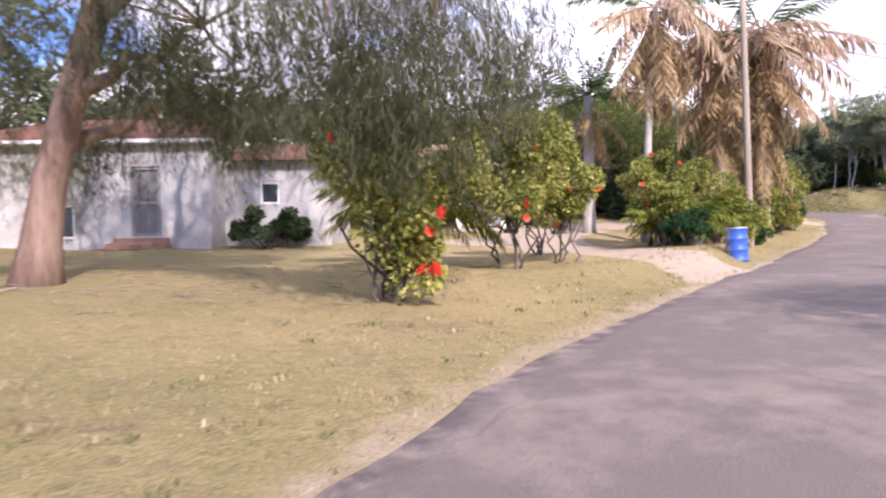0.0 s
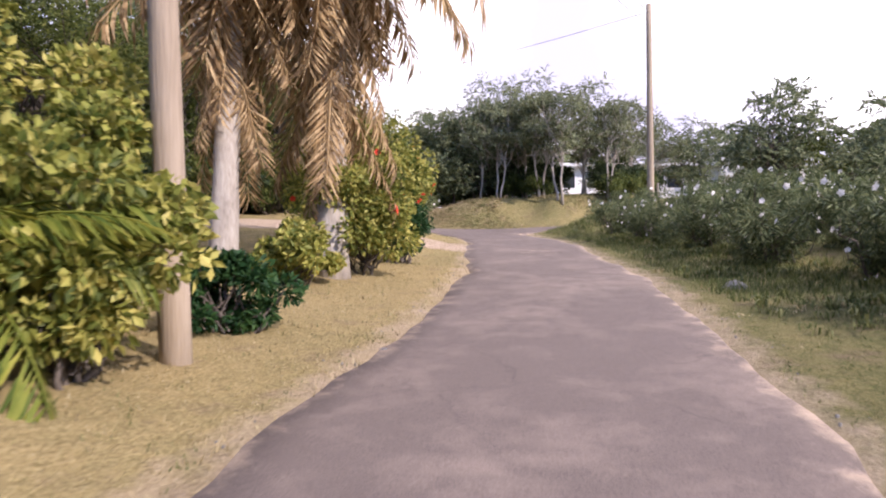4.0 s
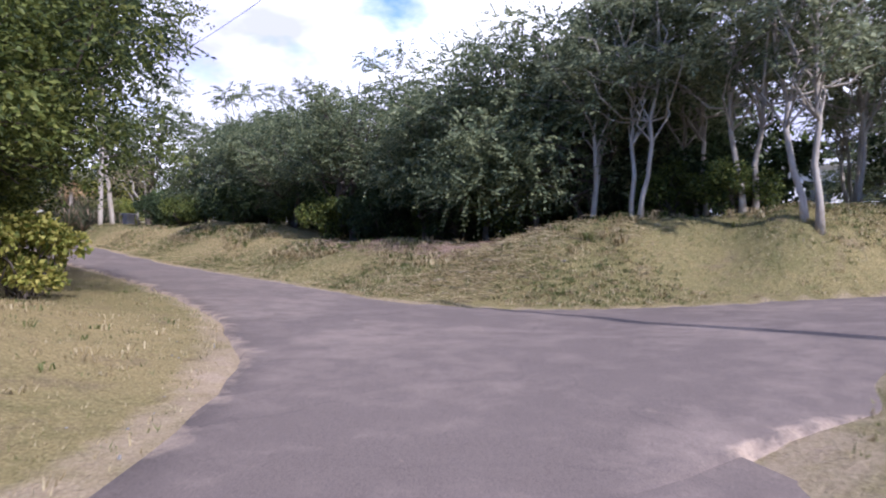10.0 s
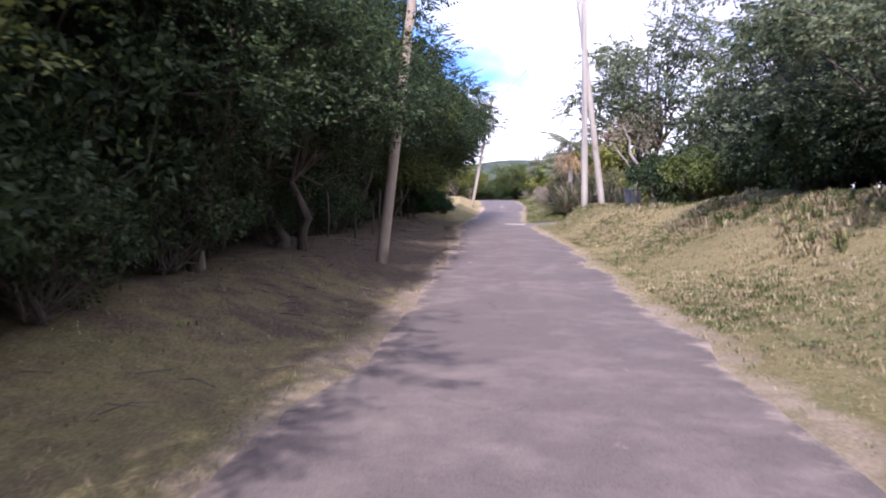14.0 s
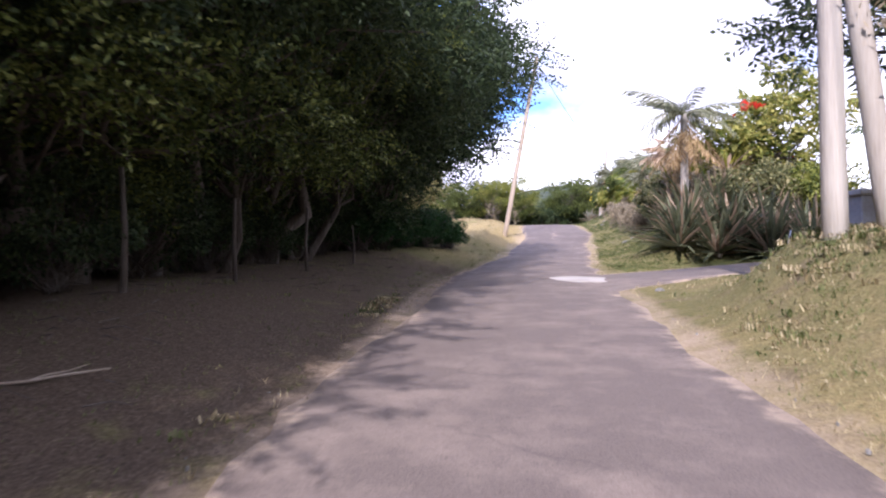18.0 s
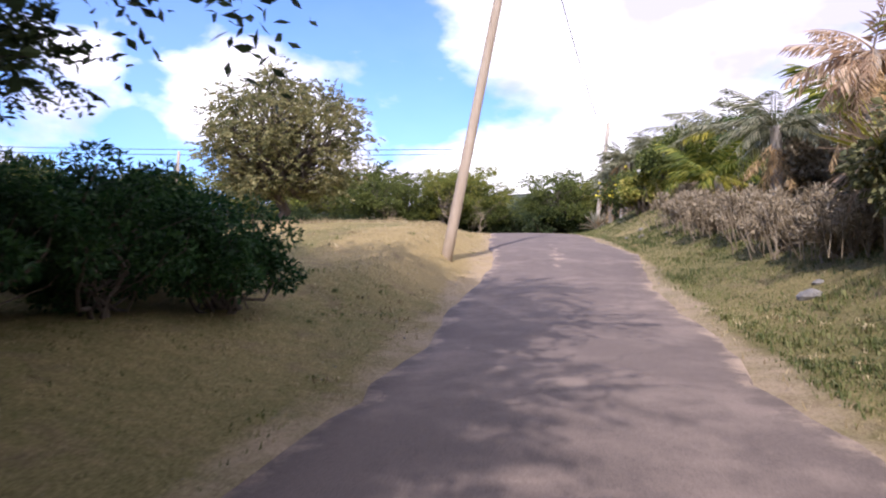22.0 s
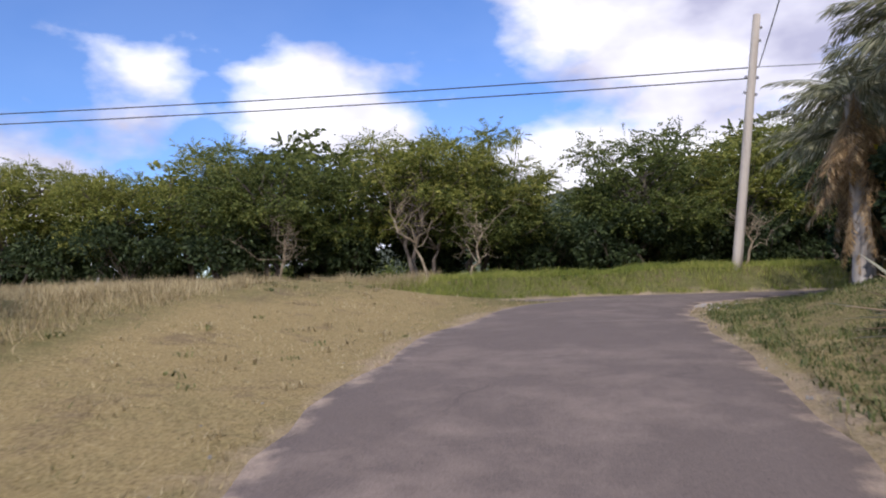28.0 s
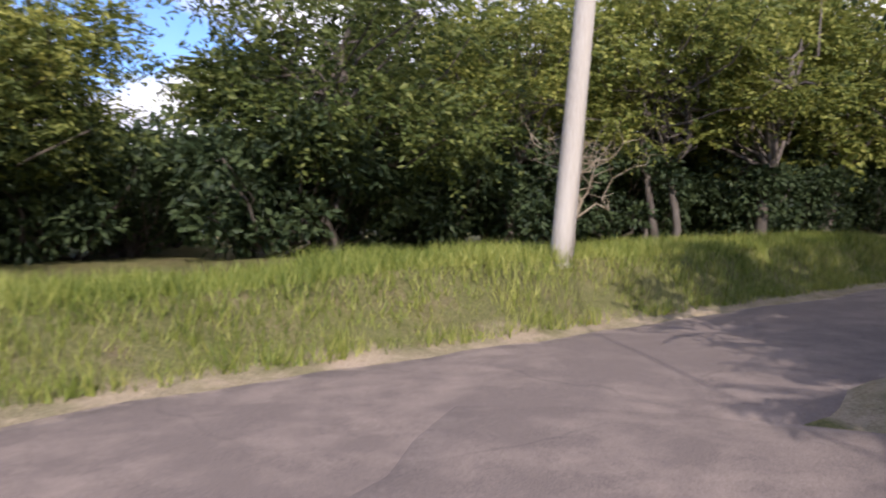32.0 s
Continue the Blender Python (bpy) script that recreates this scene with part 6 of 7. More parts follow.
for n, (x, y, h, r, mat) in enumerate(((8.3, 52.2, 1.5, 1.2, "hibiscus"), (9.5, 51, 2.4, 1.8, "thorn"), (10, 35, 2.4, 1.8, "thornlit"), (11.4, 41, 1.7, 1.6, "thorn"), (11.6, 45.5, 1.6, 1.6, "thorn"), (10.5, 55, 2.6, 2, "thorn"), (11, 31, 2.5, 2, "thornlit"), (12.5, 37, 2.6, 2.0, "mango"), (8.2, 33.0, 2.3, 1.5, "dryhedge"), (9.4, 31.4, 2.2, 1.7, "mango"), (7.4, 34.8, 2.0, 1.3, "mango"), (8.9, 40.8, 1.5, 1.2, "dryhedge"), (9.8, 39.8, 1.6, 1.2, "deep"), (10.1, 43.4, 1.5, 1.3, "mango"))):
    shrub("garden_bush", "leafy green garden bush above the bank", x, y, "garden bushes", "white" if n == 0 else ("red" if n == 7 else None), 10 if n in (0, 7) else 0, 1.2, (-.4, -.6, .1), seed=170 + n, height=h, radius=r, leaves=6000, leaf=(.14, .08), mat=mat, low=.03)
shrub("yellow_flower_bush", "large dark bush with yellow trumpet blooms on the bank", 9.6, 58.4, "garden bushes", "yellow", 40, .85, (-.5, -.6, .2), seed=190, height=2.5, radius=1.8, leaves=11000, leaf=(.11, .06), mat="thorn", low=.03, clumps=30)
for n, (x, y, h, g, yl, dd, ln, kind) in enumerate((
        (9.4, 35.0, 2.6, 9, 4, 6, 1.9, "limefrond"), (10.5, 37.5, 2.6, 10, 3, 8, 2.0, "limefrond"), (11.2, 47.6, 2.3, 26, 0, 5, 1.75, "frond"), (9.3, 48.3, 1.1, 12, 5, 2, 1.5, "limefrond"), (9.0, 46.4, 1.0, 12, 4, 2, 1.4, "limefrond"),
        (10.8, 50.4, 2.4, 16, 2, 4, 1.9, "greyfrond"), (10.9, 53.6, 2.6, 16, 1, 6, 2.1, "greyfrond"), (12.6, 28.5, 3.4, 12, 1, 3, 2.0, "frond"), (10.2, 41.6, 2.4, 10, 5, 3, 1.8, "limefrond"))):
    palm(x, y, "small garden palm with arching fronds above the hedge", n * 40, seed=200 + n, height=h, lean=(.2, .1), green=g, yellow=yl, dead=dd, length=ln, trunk=.11, leaf=kind)
palm(6.9, 30.6, "dark-crowned palm above the sword-leaf clump", 20, seed=231, height=4.0, lean=(.1, .1), green=20, yellow=0, dead=16, length=1.7, trunk=.12, leaf="greyfrond", second="tanfrond")
palm(8.1, 41.0, "grey-green palm with a full drooping crown above the hedge", 35, seed=233, height=2.0, lean=(-.1, .0), green=30, yellow=0, dead=10, length=1.15, trunk=.12, skirt=.5, leaf="greyfrond")
palm(8.5, 38.4, "tall palm with dried pinkish-brown and cream fronds", 70, seed=232, height=3.0, lean=(.1, .0), green=8, yellow=16, dead=22, length=1.35, trunk=.15, skirt=.8, leaf="tanfrond", second="tanfrond")
for n, (x, y, h, g, dd, wr) in enumerate(((11.0, 65.6, 3.9, 26, 20, 26), (11.6, 63.4, 4.4, 26, 20, 20), (10.2, 62.6, 3.2, 22, 18, 20), (12.6, 65.6, 4.0, 24, 14, 10), (12.8, 61.4, 4.2, 22, 12, 10), (11.2, 59.8, 3.4, 20, 10, 10), (11.7, 67.4, 3.6, 20, 14, 16), (10.6, 66.4, 3.0, 24, 22, 26), (9.8, 64.7, 3.3, 22, 24, 26), (10.0, 62.9, 3.6, 22, 24, 24))):
    palm(x, y, "bushy palm with grey-green drooping fronds and dead skirt", n * 55, seed=240 + n, height=h, lean=(-.1, .1), green=g + 6, yellow=0, dead=dd, length=1.4 if n < 8 else 1.15, trunk=.13, skirt=.9, leaf="greyfrond", wrap=wr, wrap_from=.25)
# rosettes on short stems between the garden palms
ros = None
for n, (x, y, sc) in enumerate(((7.2, 33.2, 1.0), (8.0, 34.4, 1.1), (6.9, 35.4, .9), (8.9, 32.6, 1.2), (8.4, 36.2, 1.0), (7.4, 36.6, .8), (9.6, 33.9, 1.25))):
    if ros is None:
        ros = empty("screw_pine")
        spike_parts(ros, 260, 80, .95, "tanleaf", (-30, 80), .07, 1.35, "yellowfrond")
        tagged(stand(ros, x, y), "screw pine with tan and yellow-green sword leaves", "shrub", "screw pines")
    else:
        again(ros, x, y, n * 61, sc)
flame = tree("flowering_tree", "round yellow-green garden tree with a few red blooms", seed=43, height=6.5, radius=2.5, base=.6, leaves=12000, leaf=(.2, .1), mat="hibiscus", stems=2, trunk=.13, clumps=46, flat=.7)
stand(flame, 11.2, 34.6)
r = np.random.default_rng(44)
flowers_on(flame, "red", [(-1.2 + r.normal() * .3, -1.3 + r.normal() * .25, 4.1 + r.normal() * .25) for _ in range(9)], r, size=1.8)
for n, (x, y, h, r) in enumerate(((10.7, 63.8, 2.0, 1.2), (12.0, 66.3, 3.0, 1.8), (13.6, 68.6, 3.8, 2.0), (14.8, 69.8, 4.2, 2.2))):
    shrub("garden_bush", "dark glossy shrub on the corner bank", x, y, "garden bushes", "yellow" if n < 2 else None, 6 if n < 2 else 0, 1.0, (-.5, -.5, .2), seed=220 + n, height=h, radius=r, leaves=7000, leaf=(.14, .085), mat="deep", low=.02)

# trees added on the far side of the corner, so that their shade falls on the road
grove(wood_far, [(14.0, 70.2, .78), (16.2, 70.6, .8), (18.6, 71.2, .84), (21.2, 72.0, .86), (24, 72.8, .9), (15.6, 68.0, .75), (18.2, 68.6, .8), (27.5, 73.4, .95)], 17)

grove(thorn_far, [(18, 84.5, 1.0), (21, 83.2, .95), (24.5, 84.5, 1.0), (28, 85.6, 1.0), (32, 87, 1.0)], 19)
grove([under[0]], [(9 + 2.1 * k, 80.2 + .35 * k + .6 * math.sin(k * 2), 1.1) for k in range(14)] + [(12 + 2.6 * k, 84 + .4 * k, 1.6) for k in range(10)] + [(13.4, 70.6, 1.0), (15.2, 71.4, 1.2), (17, 72.4, 1.2), (5.5, 81.5, 1.0), (5.6, 85, 1.5), (6.6, 90, 1.8), (4.4, 92, 1.8)]
      , 21)
edge_bush = empty("undergrowth_bush")
shrub_parts(edge_bush, 403, 2.9, 1.9, 6500, leaf=(.12, .06), mat="deep", low=.02, clumps=60, lobes=.3)
tagged(edge_bush, "dense dark bush between the trunks at the wood's edge", "bush", "undergrowth bushes")
grove([edge_bush], [(-5.7 + .04 * k + .3 * math.sin(k * 2), -8 + 2.3 * k, .85 + .2 * math.sin(k * 1.7)) for k in range(16)] + [(-4.75 + .045 * k + .25 * math.sin(k * 2.6), -6.5 + 2.2 * k, .55 + .14 * math.sin(k * 1.3)) for k in range(16)], 22)
shrub("hibiscus_bush", "small yellow-green bush at the lane's edge", -6.1, -15.8, "hibiscus bushes", "white", 3, .8, (-.3, -.7, .2), seed=75, height=1.3, radius=.9, leaves=3600, low=.05, **hib)

# ---- small things on the verges ----
for n, (x, y, h, r) in enumerate(((-4.4, -3.4, 4.2, .05), (-7.3, -.9, 4.5, .06), (-5.6, -1.8, 4.0, .045), (-5.0, 3.0, 4.4, .05), (-4.9, 7.4, 4.2, .05), (-6.1, .8, 4.6, .07), (-4.6, 11.5, 4.4, .05), (-6.4, -4.4, 4.4, .07))):
    rr = np.random.default_rng(600 + n)
    s = Soup()
    top = (rr.normal() * .5, rr.normal() * .3, h)
    w = bent((0, 0, -.2), top, .03, rr, 8)
    s.tube(w, np.linspace(r, r * .6, 8), 7)
    for k in (3, 4, 5):
        s.tube(bent(w[k], w[k] + (rr.normal() * .6, rr.normal() * .5, 1.2), .06, rr, 5), np.linspace(r * .55, .012, 5), 5)
    tagged(stand(new("bare_sapling", s.mesh("bare_sapling", "palebark", True)), x, y), "slender pale bare sapling stem in the shade", "tree", "bare saplings")

fork = empty("pale_forked_tree")
rr = np.random.default_rng(620)
s = Soup()
for root, top, r0 in (((0, 0, -.2), (-.7, .2, 3.2), .09), ((.1, 0, .8), (.5, .2, 3.4), .06), ((-.1, 0, 1.0), (-1.3, -.1, 2.6), .05)):
    s.tube(bent(root, top, .04, rr, 7), np.linspace(r0, r0 * .4, 7), 7)
piece("trunk", s.mesh("trunk", "palebark", True), fork)
fp2 = np.concatenate([np.array(c) + rr.normal(size=(260, 3)) * .32 for c in ((-.7, .2, 3.2), (.5, .2, 3.4), (-1.3, -.1, 2.7), (.2, 0, 2.6))])
piece("foliage", leaf_mesh("foliage", "dryhedge", fp2, rr.normal(size=fp2.shape), .13, .06, rr), fork, "sparse dry orange-brown leaves")
tagged(stand(fork, 7.1, 16.4), "pale forked tree with sparse dry leaves", "tree")

# box and post are made up to stand for a white spot under the trees
box_post = empty("meter_box")
s = Soup()
s.tube([(0, 0, -.2), (0, 0, 1.2)], .03, 6)
piece("post", s.mesh("post", "palebark"), box_post)
bm = bmesh.new()
box(bm, (-.22, -.1, 1.0), (.22, .08, 1.3), .015)
part("case", bm, "paint", box_post, "white painted box")
tagged(stand(box_post, 7.6, 12.0, 15), "small white box on a thin post under the trees", "box")

s = Soup()
s.tube([(0, 0, -.15), (.1, .04, .45), (.22, .08, .9)], [.022, .022, .018], 6)
tagged(stand(new("marker_stake", s.mesh("marker_stake", "paint")), 8.3, 26.6), "thin white stake leaning in the grass", "stake")

rail = empty("garden_fence")
for k in range(7):
    s = Soup()
    s.tube([(k * 1.5, 0, -.2), (k * 1.5, 0, 1.0)], .045, 6)
    piece("post", s.mesh("post", "paint"), rail)
for z in (.35, .65, .92):
    s = Soup()
    s.tube([(-.1, -.06, z), (9.1, -.06, z)], .03, 5)
    piece("rail", s.mesh("rail", "paint"), rail)
tagged(stand(rail, 12.0, 30.5, 8), "low white post-and-rail garden fence", "fence")

stone_mesh = []
for k in range(3):
    bm = bmesh.new()
    bmesh.ops.create_icosphere(bm, subdivisions=2, radius=1)
    rr = random.Random(640 + k)
    bump = [Vector((rr.uniform(-1, 1), rr.uniform(-1, 1), rr.uniform(-1, 1))).normalized() for _ in range(9)]
    for v in bm.verts:
        v.co *= 1 - .28 * max(max(0, v.co.dot(q) - .55) for q in bump) * 2 + rr.uniform(-.04, .04)
        v.co.z *= .62
    me = bpy.data.meshes.new("stone")
    bm.to_mesh(me)
    bm.free()
    me.materials.append(M["stone"])
    stone_mesh.append(me)
rr = random.Random(650)
for n, (x, y, r) in enumerate(((6.8, 46.6, .13), (7.6, 44.2, .14), (7.1, 45.4, .08), (6.6, 47.6, .09), (7.2, 48.3, .1), (6.0, 35.5, .2), (6.3, 35.9, .1), (3.9, -13.8, .07), (2.9, -18.9, .06), (-14.5, -24.8, .08), (-20.5, -30.4, .1), (-24.6, -35.1, .07), (-18.5, -36.9, .22), (6.7, 25.2, .12), (3.5, 19.6, .1))):
    ob = new("stone", stone_mesh[n % 3])
    tagged(stand(ob, x, y, rr.uniform(0, 360), r), "pale grey field stone half sunk in grass", "stone", "field stones")


def gravel(name, label, mat, spots, size, seed):
    """Loose chips of broken road edge, each a small uneven block."""
    rg = np.random.default_rng(seed)
    s = Soup()
    for x, y in spots:
        z = land_at(x, y) + .025
        r = size * rg.uniform(.4, 1.5)
        a = rg.uniform(0, 6.28)
        base = np.array([(math.cos(a + q) * r * rg.uniform(.6, 1.2), math.sin(a + q) * r * rg.uniform(.6, 1.2), -.04) for q in (0, 1.3, 2.6, 3.9, 5.1)])
        top = base * (.7, .7, 0) + (0, 0, -.02 + r * .3)
        s.add(np.concatenate([base, top]) + (x, y, z), [(5, 6, 7, 8, 9)] + [(k, (k + 1) % 5, 5 + (k + 1) % 5, 5 + k) for k in range(5)])
    return tagged(new(name, s.mesh(name, mat)), label, "gravel", kind="stuff")


rg = np.random.default_rng(691)
road = main_line[(main_line[:, 0] > -48)]
way = unit(np.gradient(road[:, :2], axis=0))
pick = rg.integers(0, len(road), 700)
off = rg.choice((-1, 1), 700) * (1.72 + np.abs(rg.normal(size=700)) * .22)
chips = road[pick, :2] + np.stack([-way[pick, 1], way[pick, 0]], 1) * off[:, None] + rg.normal(size=(700, 2)) * .1
gravel("edge_gravel", "small chips of broken asphalt along the road edge", "stone", chips, .012, 692)
chips = np.array([7.6, 66.6]) + rg.normal(size=(160, 2)) * (.35, .8)
gravel("corner_gravel", "patch of pale crumbled stone at the bend", "concrete", chips, .03, 693)


def litter(name, label, mat, spots, length, radius, seed, rise=.05):
    """Loose twigs lying about on the ground."""
    rg = np.random.default_rng(seed)
    s = Soup()
    for x, y in spots:
        a, ln = rg.uniform(0, math.pi), length * rg.uniform(.4, 1.3)
        dx, dy = math.cos(a) * ln / 2, math.sin(a) * ln / 2
        z = land_at(x, y) + radius + abs(rg.normal()) * rise
        s.tube([(x - dx, y - dy, z), (x + rg.normal() * .04, y + rg.normal() * .04, z + abs(rg.normal()) * .03), (x + dx, y + dy, z + rg.normal() * rise * .5)], [radius, radius, radius * .5], 4, cap=False)
    return tagged(new(name, s.mesh(name, mat)), label, "twigs", kind="stuff")


rg = np.random.default_rng(661)
u = rg.random(1100)
litter("cut_brush", "strip of dry pinkish cut brush on the bank", "pinkbrush", np.stack([3.2 + 1.8 * u + rg.normal(size=1100) * .35, -16 + 9.5 * u + rg.normal(size=1100) * .5], 1), .4, .0045, 662, .04)
heaps = np.array([(1.4, -18.0), (2.3, -17.2), (3.1, -16.6), (2.9, -18.2), (3.8, -17.6), (1.0, -16.6), (4.4, -19.2)])
at = heaps[rg.integers(0, len(heaps), 1500)] + rg.normal(size=(1500, 2)) * (.6, .45)
litter("cut_straw", "loose heaps of dry cut straw stalks on the bank", "straw", at, .3, .005, 665, .06)
at = heaps[rg.integers(0, len(heaps), 22)] + rg.normal(size=(22, 2)) * .6
litter("cut_sticks", "pale dry cut sticks lying across the bank", "twig", at, .7, .009, 666, .08)
u = rg.random(200)
litter("fallen_twigs", "fallen grey twigs on the shaded verge", "bark", np.stack([-3.4 + rg.normal(size=200) * .7 + .03 * (-8 + 38 * u), -8 + 38 * u], 1), .35, .006, 663, .02)
litter("fallen_twigs", "fallen brown twigs under the casuarina", "twig", np.stack([-44.5 + rg.normal(size=160) * 2.2, -38.6 + rg.normal(size=160) * 1.6], 1), .4, .006, 664, .02)
for n, (x, y, ln, r, rz) in enumerate(((-47.4, -39.2, 1.4, .035, 25), (-2.4, 12.4, 1.3, .016, 40), (-11.5, -24.2, 1.6, .03, 60))):
    rr = np.random.default_rng(670 + n)
    s = Soup()
    w = bent((-ln / 2, 0, r), (ln / 2, 0, r + .05), .04, rr, 6)
    s.tube(w, np.linspace(r, r * .5, 6), 6)
    s.tube(bent(w[3], w[3] + (ln * .3, ln * .16, .06), .05, rr, 4), np.linspace(r * .6, r * .25, 4), 5)
    tagged(stand(new("fallen_branch", s.mesh("fallen_branch", "bleachbar", True)), x, y, rz), "pale dead branch lying on the verge", "branch", "fallen branches")

# bleached dead trees in front of the thorn wood
for n, (x, y, h, lx) in enumerate(((1.6, 74.2, 3.2, -1.3), (2.6, 74.5, 2.3, .5), (-3.4, 74.3, 2.0, .2), (11.5, 76.4, 2.0, .3))):
    rr = np.random.default_rng(680 + n)
    s = Soup()
    w = bent((0, 0, -.2), (lx, .1, h * .6), .05, rr, 7)
    s.tube(w, np.linspace(.05, .03, 7), 8)
    for k in range(11):
        j = rr.integers(3, 7)
        tip = w[j] + np.array([rr.normal() * .6 + lx * .2, rr.normal() * .5, h * rr.uniform(.2, .5)])
        b2 = bent(w[j], tip, .1, rr, 6)
        s.tube(b2, np.linspace(.018, .005, 6), 5, cap=False)
        for q in range(7):
            i = rr.integers(2, 6)
            s.tube(bent(b2[i], b2[i] + rr.normal(size=3) * (.28, .28, .2) + (0, 0, .12), .12, rr, 4), np.linspace(.009, .003, 4), 3, cap=False)
    tagged(stand(new("dead_tree", s.mesh("dead_tree", "twig", True)), x, y, rr.uniform(-15, 15)), "bleached dead tree with bare tangled twigs", "tree", "dead trees")

# ---- grass ----


def grass(name, label, mat, count, box_xy, near, far, height, seed, width=.012, want=None, bunch=1, only=None):
    rng = np.random.default_rng(seed)
    x, y = rng.uniform(box_xy[0], box_xy[1], count * 4), rng.uniform(box_xy[2], box_xy[3], count * 4)
    d = road_reach(x, y)[0]
    keep = (d > near) & (d < far) & (rng.random(len(d)) < np.clip(1.25 - (d - near) / (far - near), 0, 1))
    if want is not None:
        dry, bare = zones(x, y)
        keep &= rng.random(len(d)) < want(dry, bare)
    if only is not None:
        keep &= only(x, y)
    x, y = x[keep][:count], y[keep][:count]
    x, y = np.repeat(x, bunch) + rng.normal(size=len(x) * bunch) * .03, np.repeat(y, bunch) + rng.normal(size=len(y) * bunch) * .03
    z = land(x, y) - .01
    n = len(x)
    h = height * rng.uniform(.5, 1.25, n) * (.8 + .22 * np.sin(1.9 * x + .6 * y) * np.sin(1.3 * y - .8 * x) + .15 * np.sin(5.1 * x + 2.2 * y))
    a = rng.uniform(0, 2 * np.pi, n)
    bend = rng.normal(size=(n, 2)) * .35
    root = np.stack([x, y, z], 1)
    sd = np.stack([np.cos(a), np.sin(a), 0 * a], 1) * width
    tip = root + np.stack([bend[:, 0] * h, bend[:, 1] * h, h], 1)
    v = np.stack([root - sd, root + sd, tip], 1).reshape(-1, 3)
    ob = new(name, mesh_of(name, v, np.arange(3 * n).reshape(-1, 3), mat))
    return tagged(ob, label, "grass", kind="stuff")


grass("dry_grass", "short dry straw-coloured verge grass", "straw", 110000, (-50, 12, -50, 72), 1.65, 6.5, .06, 301, .006, lambda d, b: np.clip(d * 1.1 - b * .5, 0, 1), 2)
grass("green_grass", "short green verge grass", "grass", 100000, (-50, 12, -50, 72), 1.75, 7.5, .055, 302, .006, lambda d, b: np.clip(1.1 - d - b * .3, 0, 1), 2)
grass("tall_grass", "tall green grass behind the cross road", "tallgrass", 55000, (-14, 22, 69, 84), 1.75, 5, .25, 303, .008, None, 2, lambda x, y: y > 71.4 + .3 * (x - 2.5))
grass("verge_grass", "long dark green grass under the oleander hedge", "grass", 9000, (-20, 0, -40, -25), 2.2, 5.5, .2, 304, .008, lambda d, b: (d < .35) * 1.0, 2)
grass("straw_tall_grass", "tall dry yellow-brown grass at the wood's foot", "straw", 14000, (-24, 1.5, 69.5, 80), 3.2, 8, .38, 305, .008, None, 2, lambda x, y: y > 71.4 + .3 * (x - 2.5))
grass("bank_grass", "lush green grass on the garden bank", "grass", 30000, (4, 11, 24, 66), 1.9, 5.5, .075, 306, .009, None, 2)
grass("bank_tufts", "dry grass tufts on the bank", "straw", 5000, (1, 9, -24, 16), 2.0, 7, .06, 307, .007, None, 5)
grass("bank_green_tufts", "green grass tufts scattered on the bank", "grass", 6000, (1, 9, -24, 16), 2.0, 7, .065, 308, .008, None, 5)
grass("edge_tufts", "ragged dry grass along the road edge", "straw", 9000, (-50, 12, -50, 72), 1.6, 2.3, .09, 309, .006, None, 3)
grass("field_grass", "unmown straw-coloured grass in the field", "straw", 15000, (-22, 1, 50, 72), 4.6, 14, .24, 310, .007, None, 2, lambda x, y: (x < 0) & (y < 71))


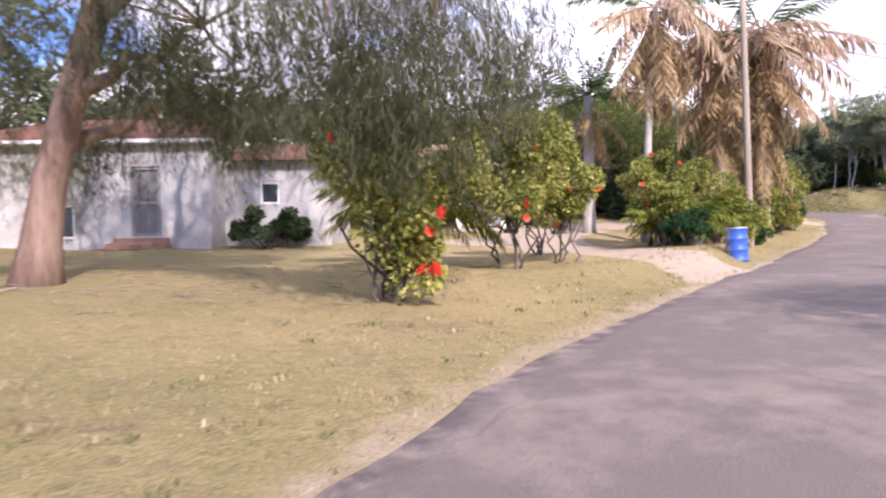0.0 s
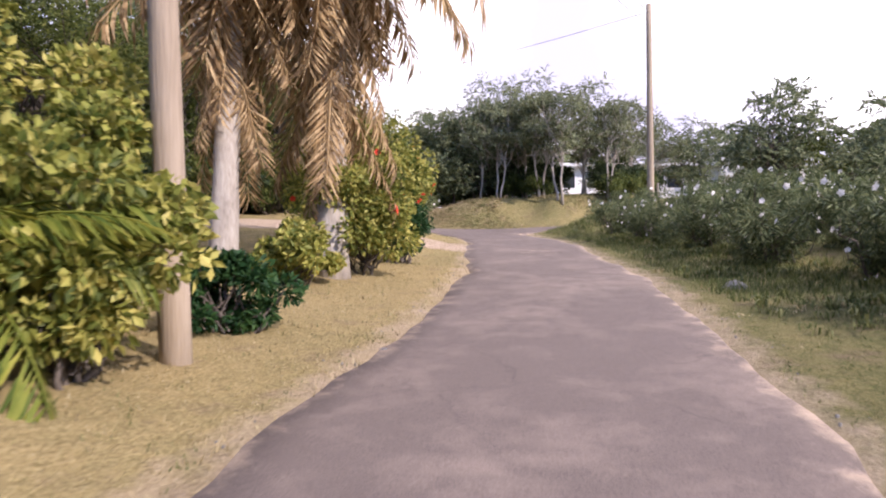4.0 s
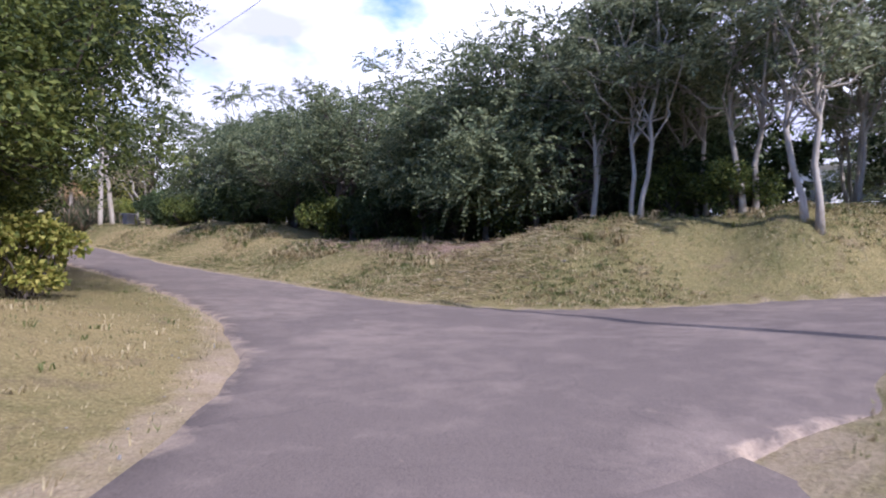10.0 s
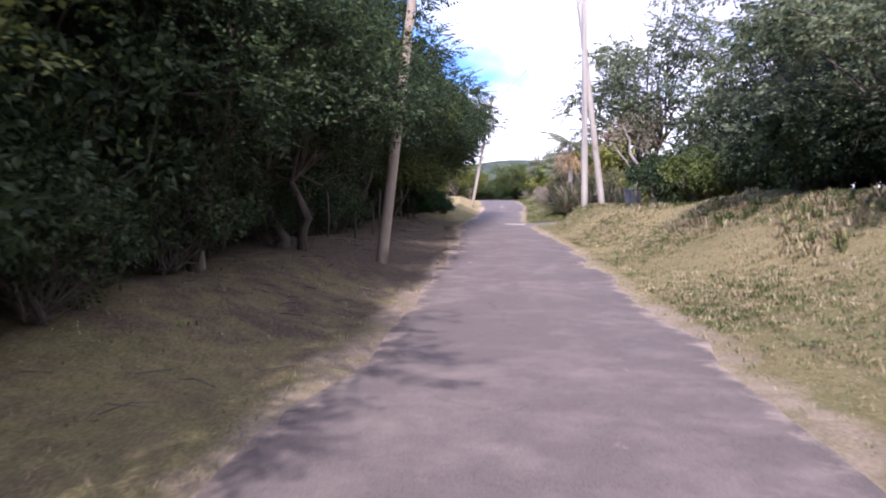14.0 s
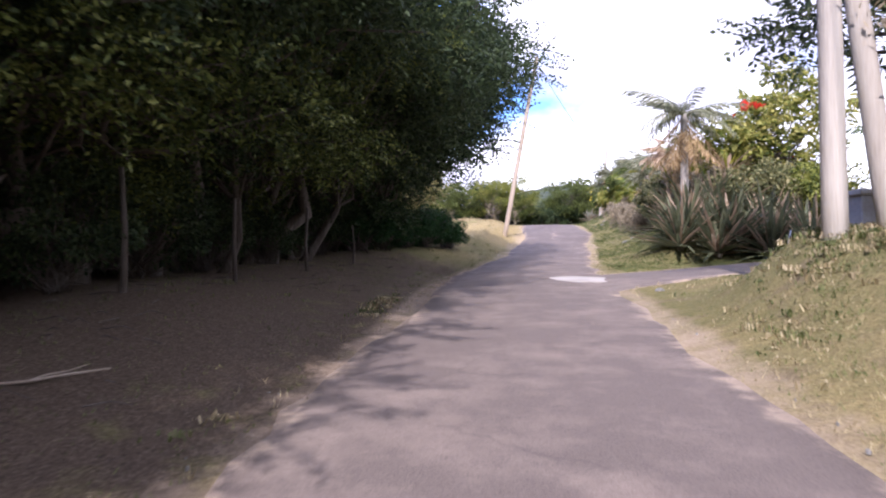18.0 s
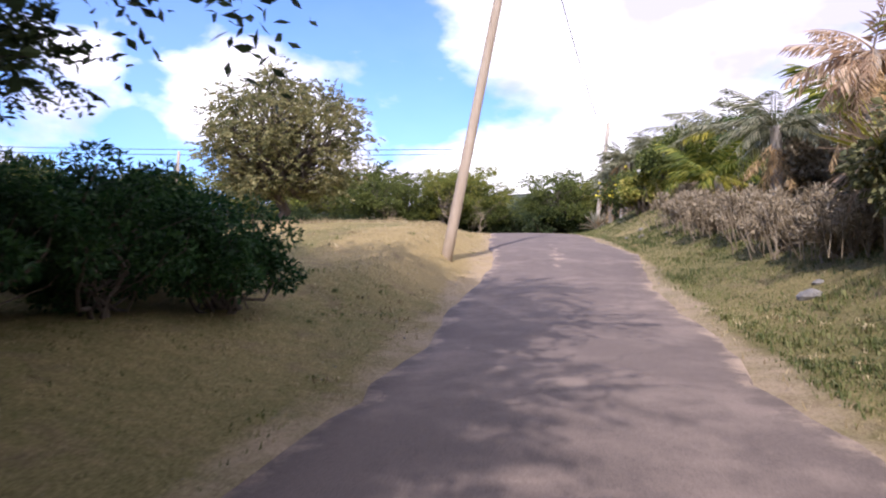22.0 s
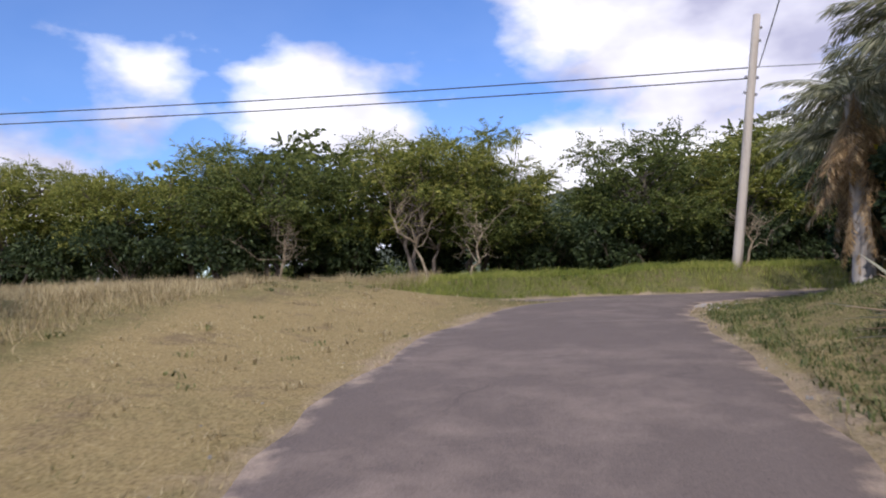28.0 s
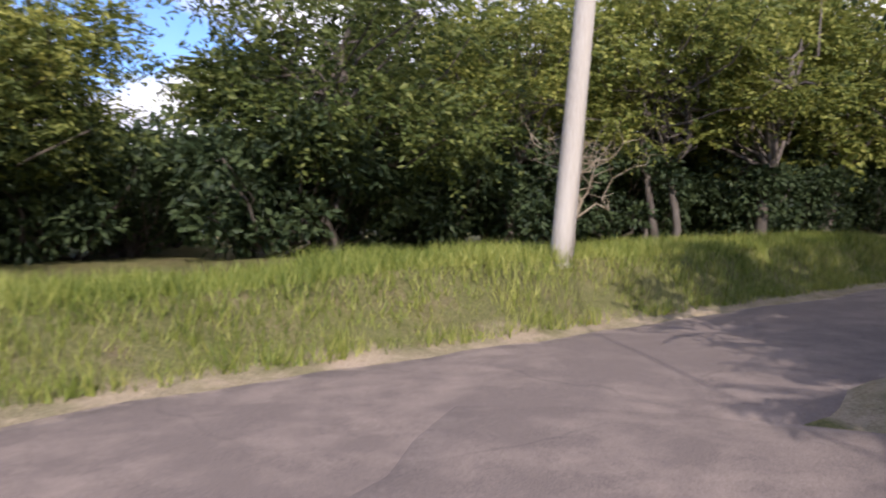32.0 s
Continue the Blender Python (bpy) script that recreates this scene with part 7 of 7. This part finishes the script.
def tufts(name, label, mat, count, box_xy, near, far, height, seed, want=None, blades=9):
    """Clumps of arching blades, thickest beside the road."""
    rng = np.random.default_rng(seed)
    x, y = rng.uniform(box_xy[0], box_xy[1], count * 5), rng.uniform(box_xy[2], box_xy[3], count * 5)
    d = road_reach(x, y)[0]
    keep = (d > near) & (d < far) & (rng.random(len(d)) < np.clip(1.2 - (d - near) / (far - near), 0, 1))
    keep &= np.sin(1.3 * x + .4 * y) + np.sin(1.1 * y - .7 * x) + rng.normal(size=len(x)) * .6 > .2
    if want is not None:
        keep &= rng.random(len(d)) < want(*zones(x, y))
    x, y = x[keep][:count], y[keep][:count]
    m = len(x)
    size = np.repeat(height * rng.uniform(.4, 1.4, m), blades)
    root = np.repeat(np.stack([x, y, land(x, y) - .012], 1), blades, 0) + np.concatenate([rng.normal(size=(m * blades, 2)) * .06, np.zeros((m * blades, 1))], 1)
    a, out = rng.uniform(0, 2 * np.pi, m * blades), rng.uniform(.3, 1.5, m * blades)
    way = np.stack([np.cos(a), np.sin(a), 0 * a], 1)
    side = np.stack([-np.sin(a), np.cos(a), 0 * a], 1) * (.06 * size + .003)[:, None]
    mid = root + way * (out * size * .35)[:, None] + np.stack([0 * a, 0 * a, size * .65], 1)
    tip = root + way * (out * size)[:, None] + np.stack([0 * a, 0 * a, size * (1.05 - .5 * out)], 1)
    v = np.stack([root - side, root + side, mid + side * .8, mid - side * .8, tip], 1).reshape(-1, 3)
    base = 5 * np.arange(m * blades)[:, None]
    faces = [tuple(f) for f in (base + np.array([0, 1, 2, 3])).tolist()] + [tuple(f) for f in (base + np.array([3, 2, 4])).tolist()]
    return tagged(new(name, mesh_of(name, v, faces, mat)), label, "grass", kind="stuff")


EAST = (-1, 9, -25, 19)
tufts("straw_tufts", "clumps of dry straw grass on the verges", "straw", 8500, (-50, 12, -50, 72), 1.9, 7, .075, 311, lambda d, b: np.clip(d * 1.2 - b * .8, 0, 1))
tufts("green_tufts", "clumps of green grass and weeds on the verges", "grass", 8500, (-50, 12, -50, 72), 1.95, 7, .07, 312, lambda d, b: np.clip(1.05 - d * .9 - b * .8, 0, 1))
tufts("bank_weeds", "green weeds scattered over the grassy bank", "grass", 5200, EAST, 2.0, 7, .075, 313)
tufts("bank_straw", "dry straw clumps scattered over the grassy bank", "straw", 5200, EAST, 2.0, 7, .08, 314)
tufts("crest_weeds", "tall green weeds along the foot of the bank trees", "grass", 800, (1.5, 7, -23, 12), 4.4, 6.2, .2, 319)
tufts("crest_straw", "tall dry grass along the foot of the bank trees", "straw", 800, (1.5, 7, -23, 12), 4.0, 6.2, .2, 320)
tufts("garden_bank_weeds", "dark green weeds on the garden bank", "grass", 2400, (4, 10, 22, 66), 1.9, 5.5, .085, 315)
tufts("hedge_weeds", "rough dark grass and weeds along the oleander hedge", "grass", 3200, (-34, -3, -46, -27), 2.3, 5.2, .16, 317, lambda d, b: (d < .4) * 1.0)
tufts("hedge_straw", "dry grass clumps along the oleander hedge", "straw", 1500, (-36, -3, -46, -27), 1.9, 4.2, .09, 318, lambda d, b: (d < .4) * 1.0)
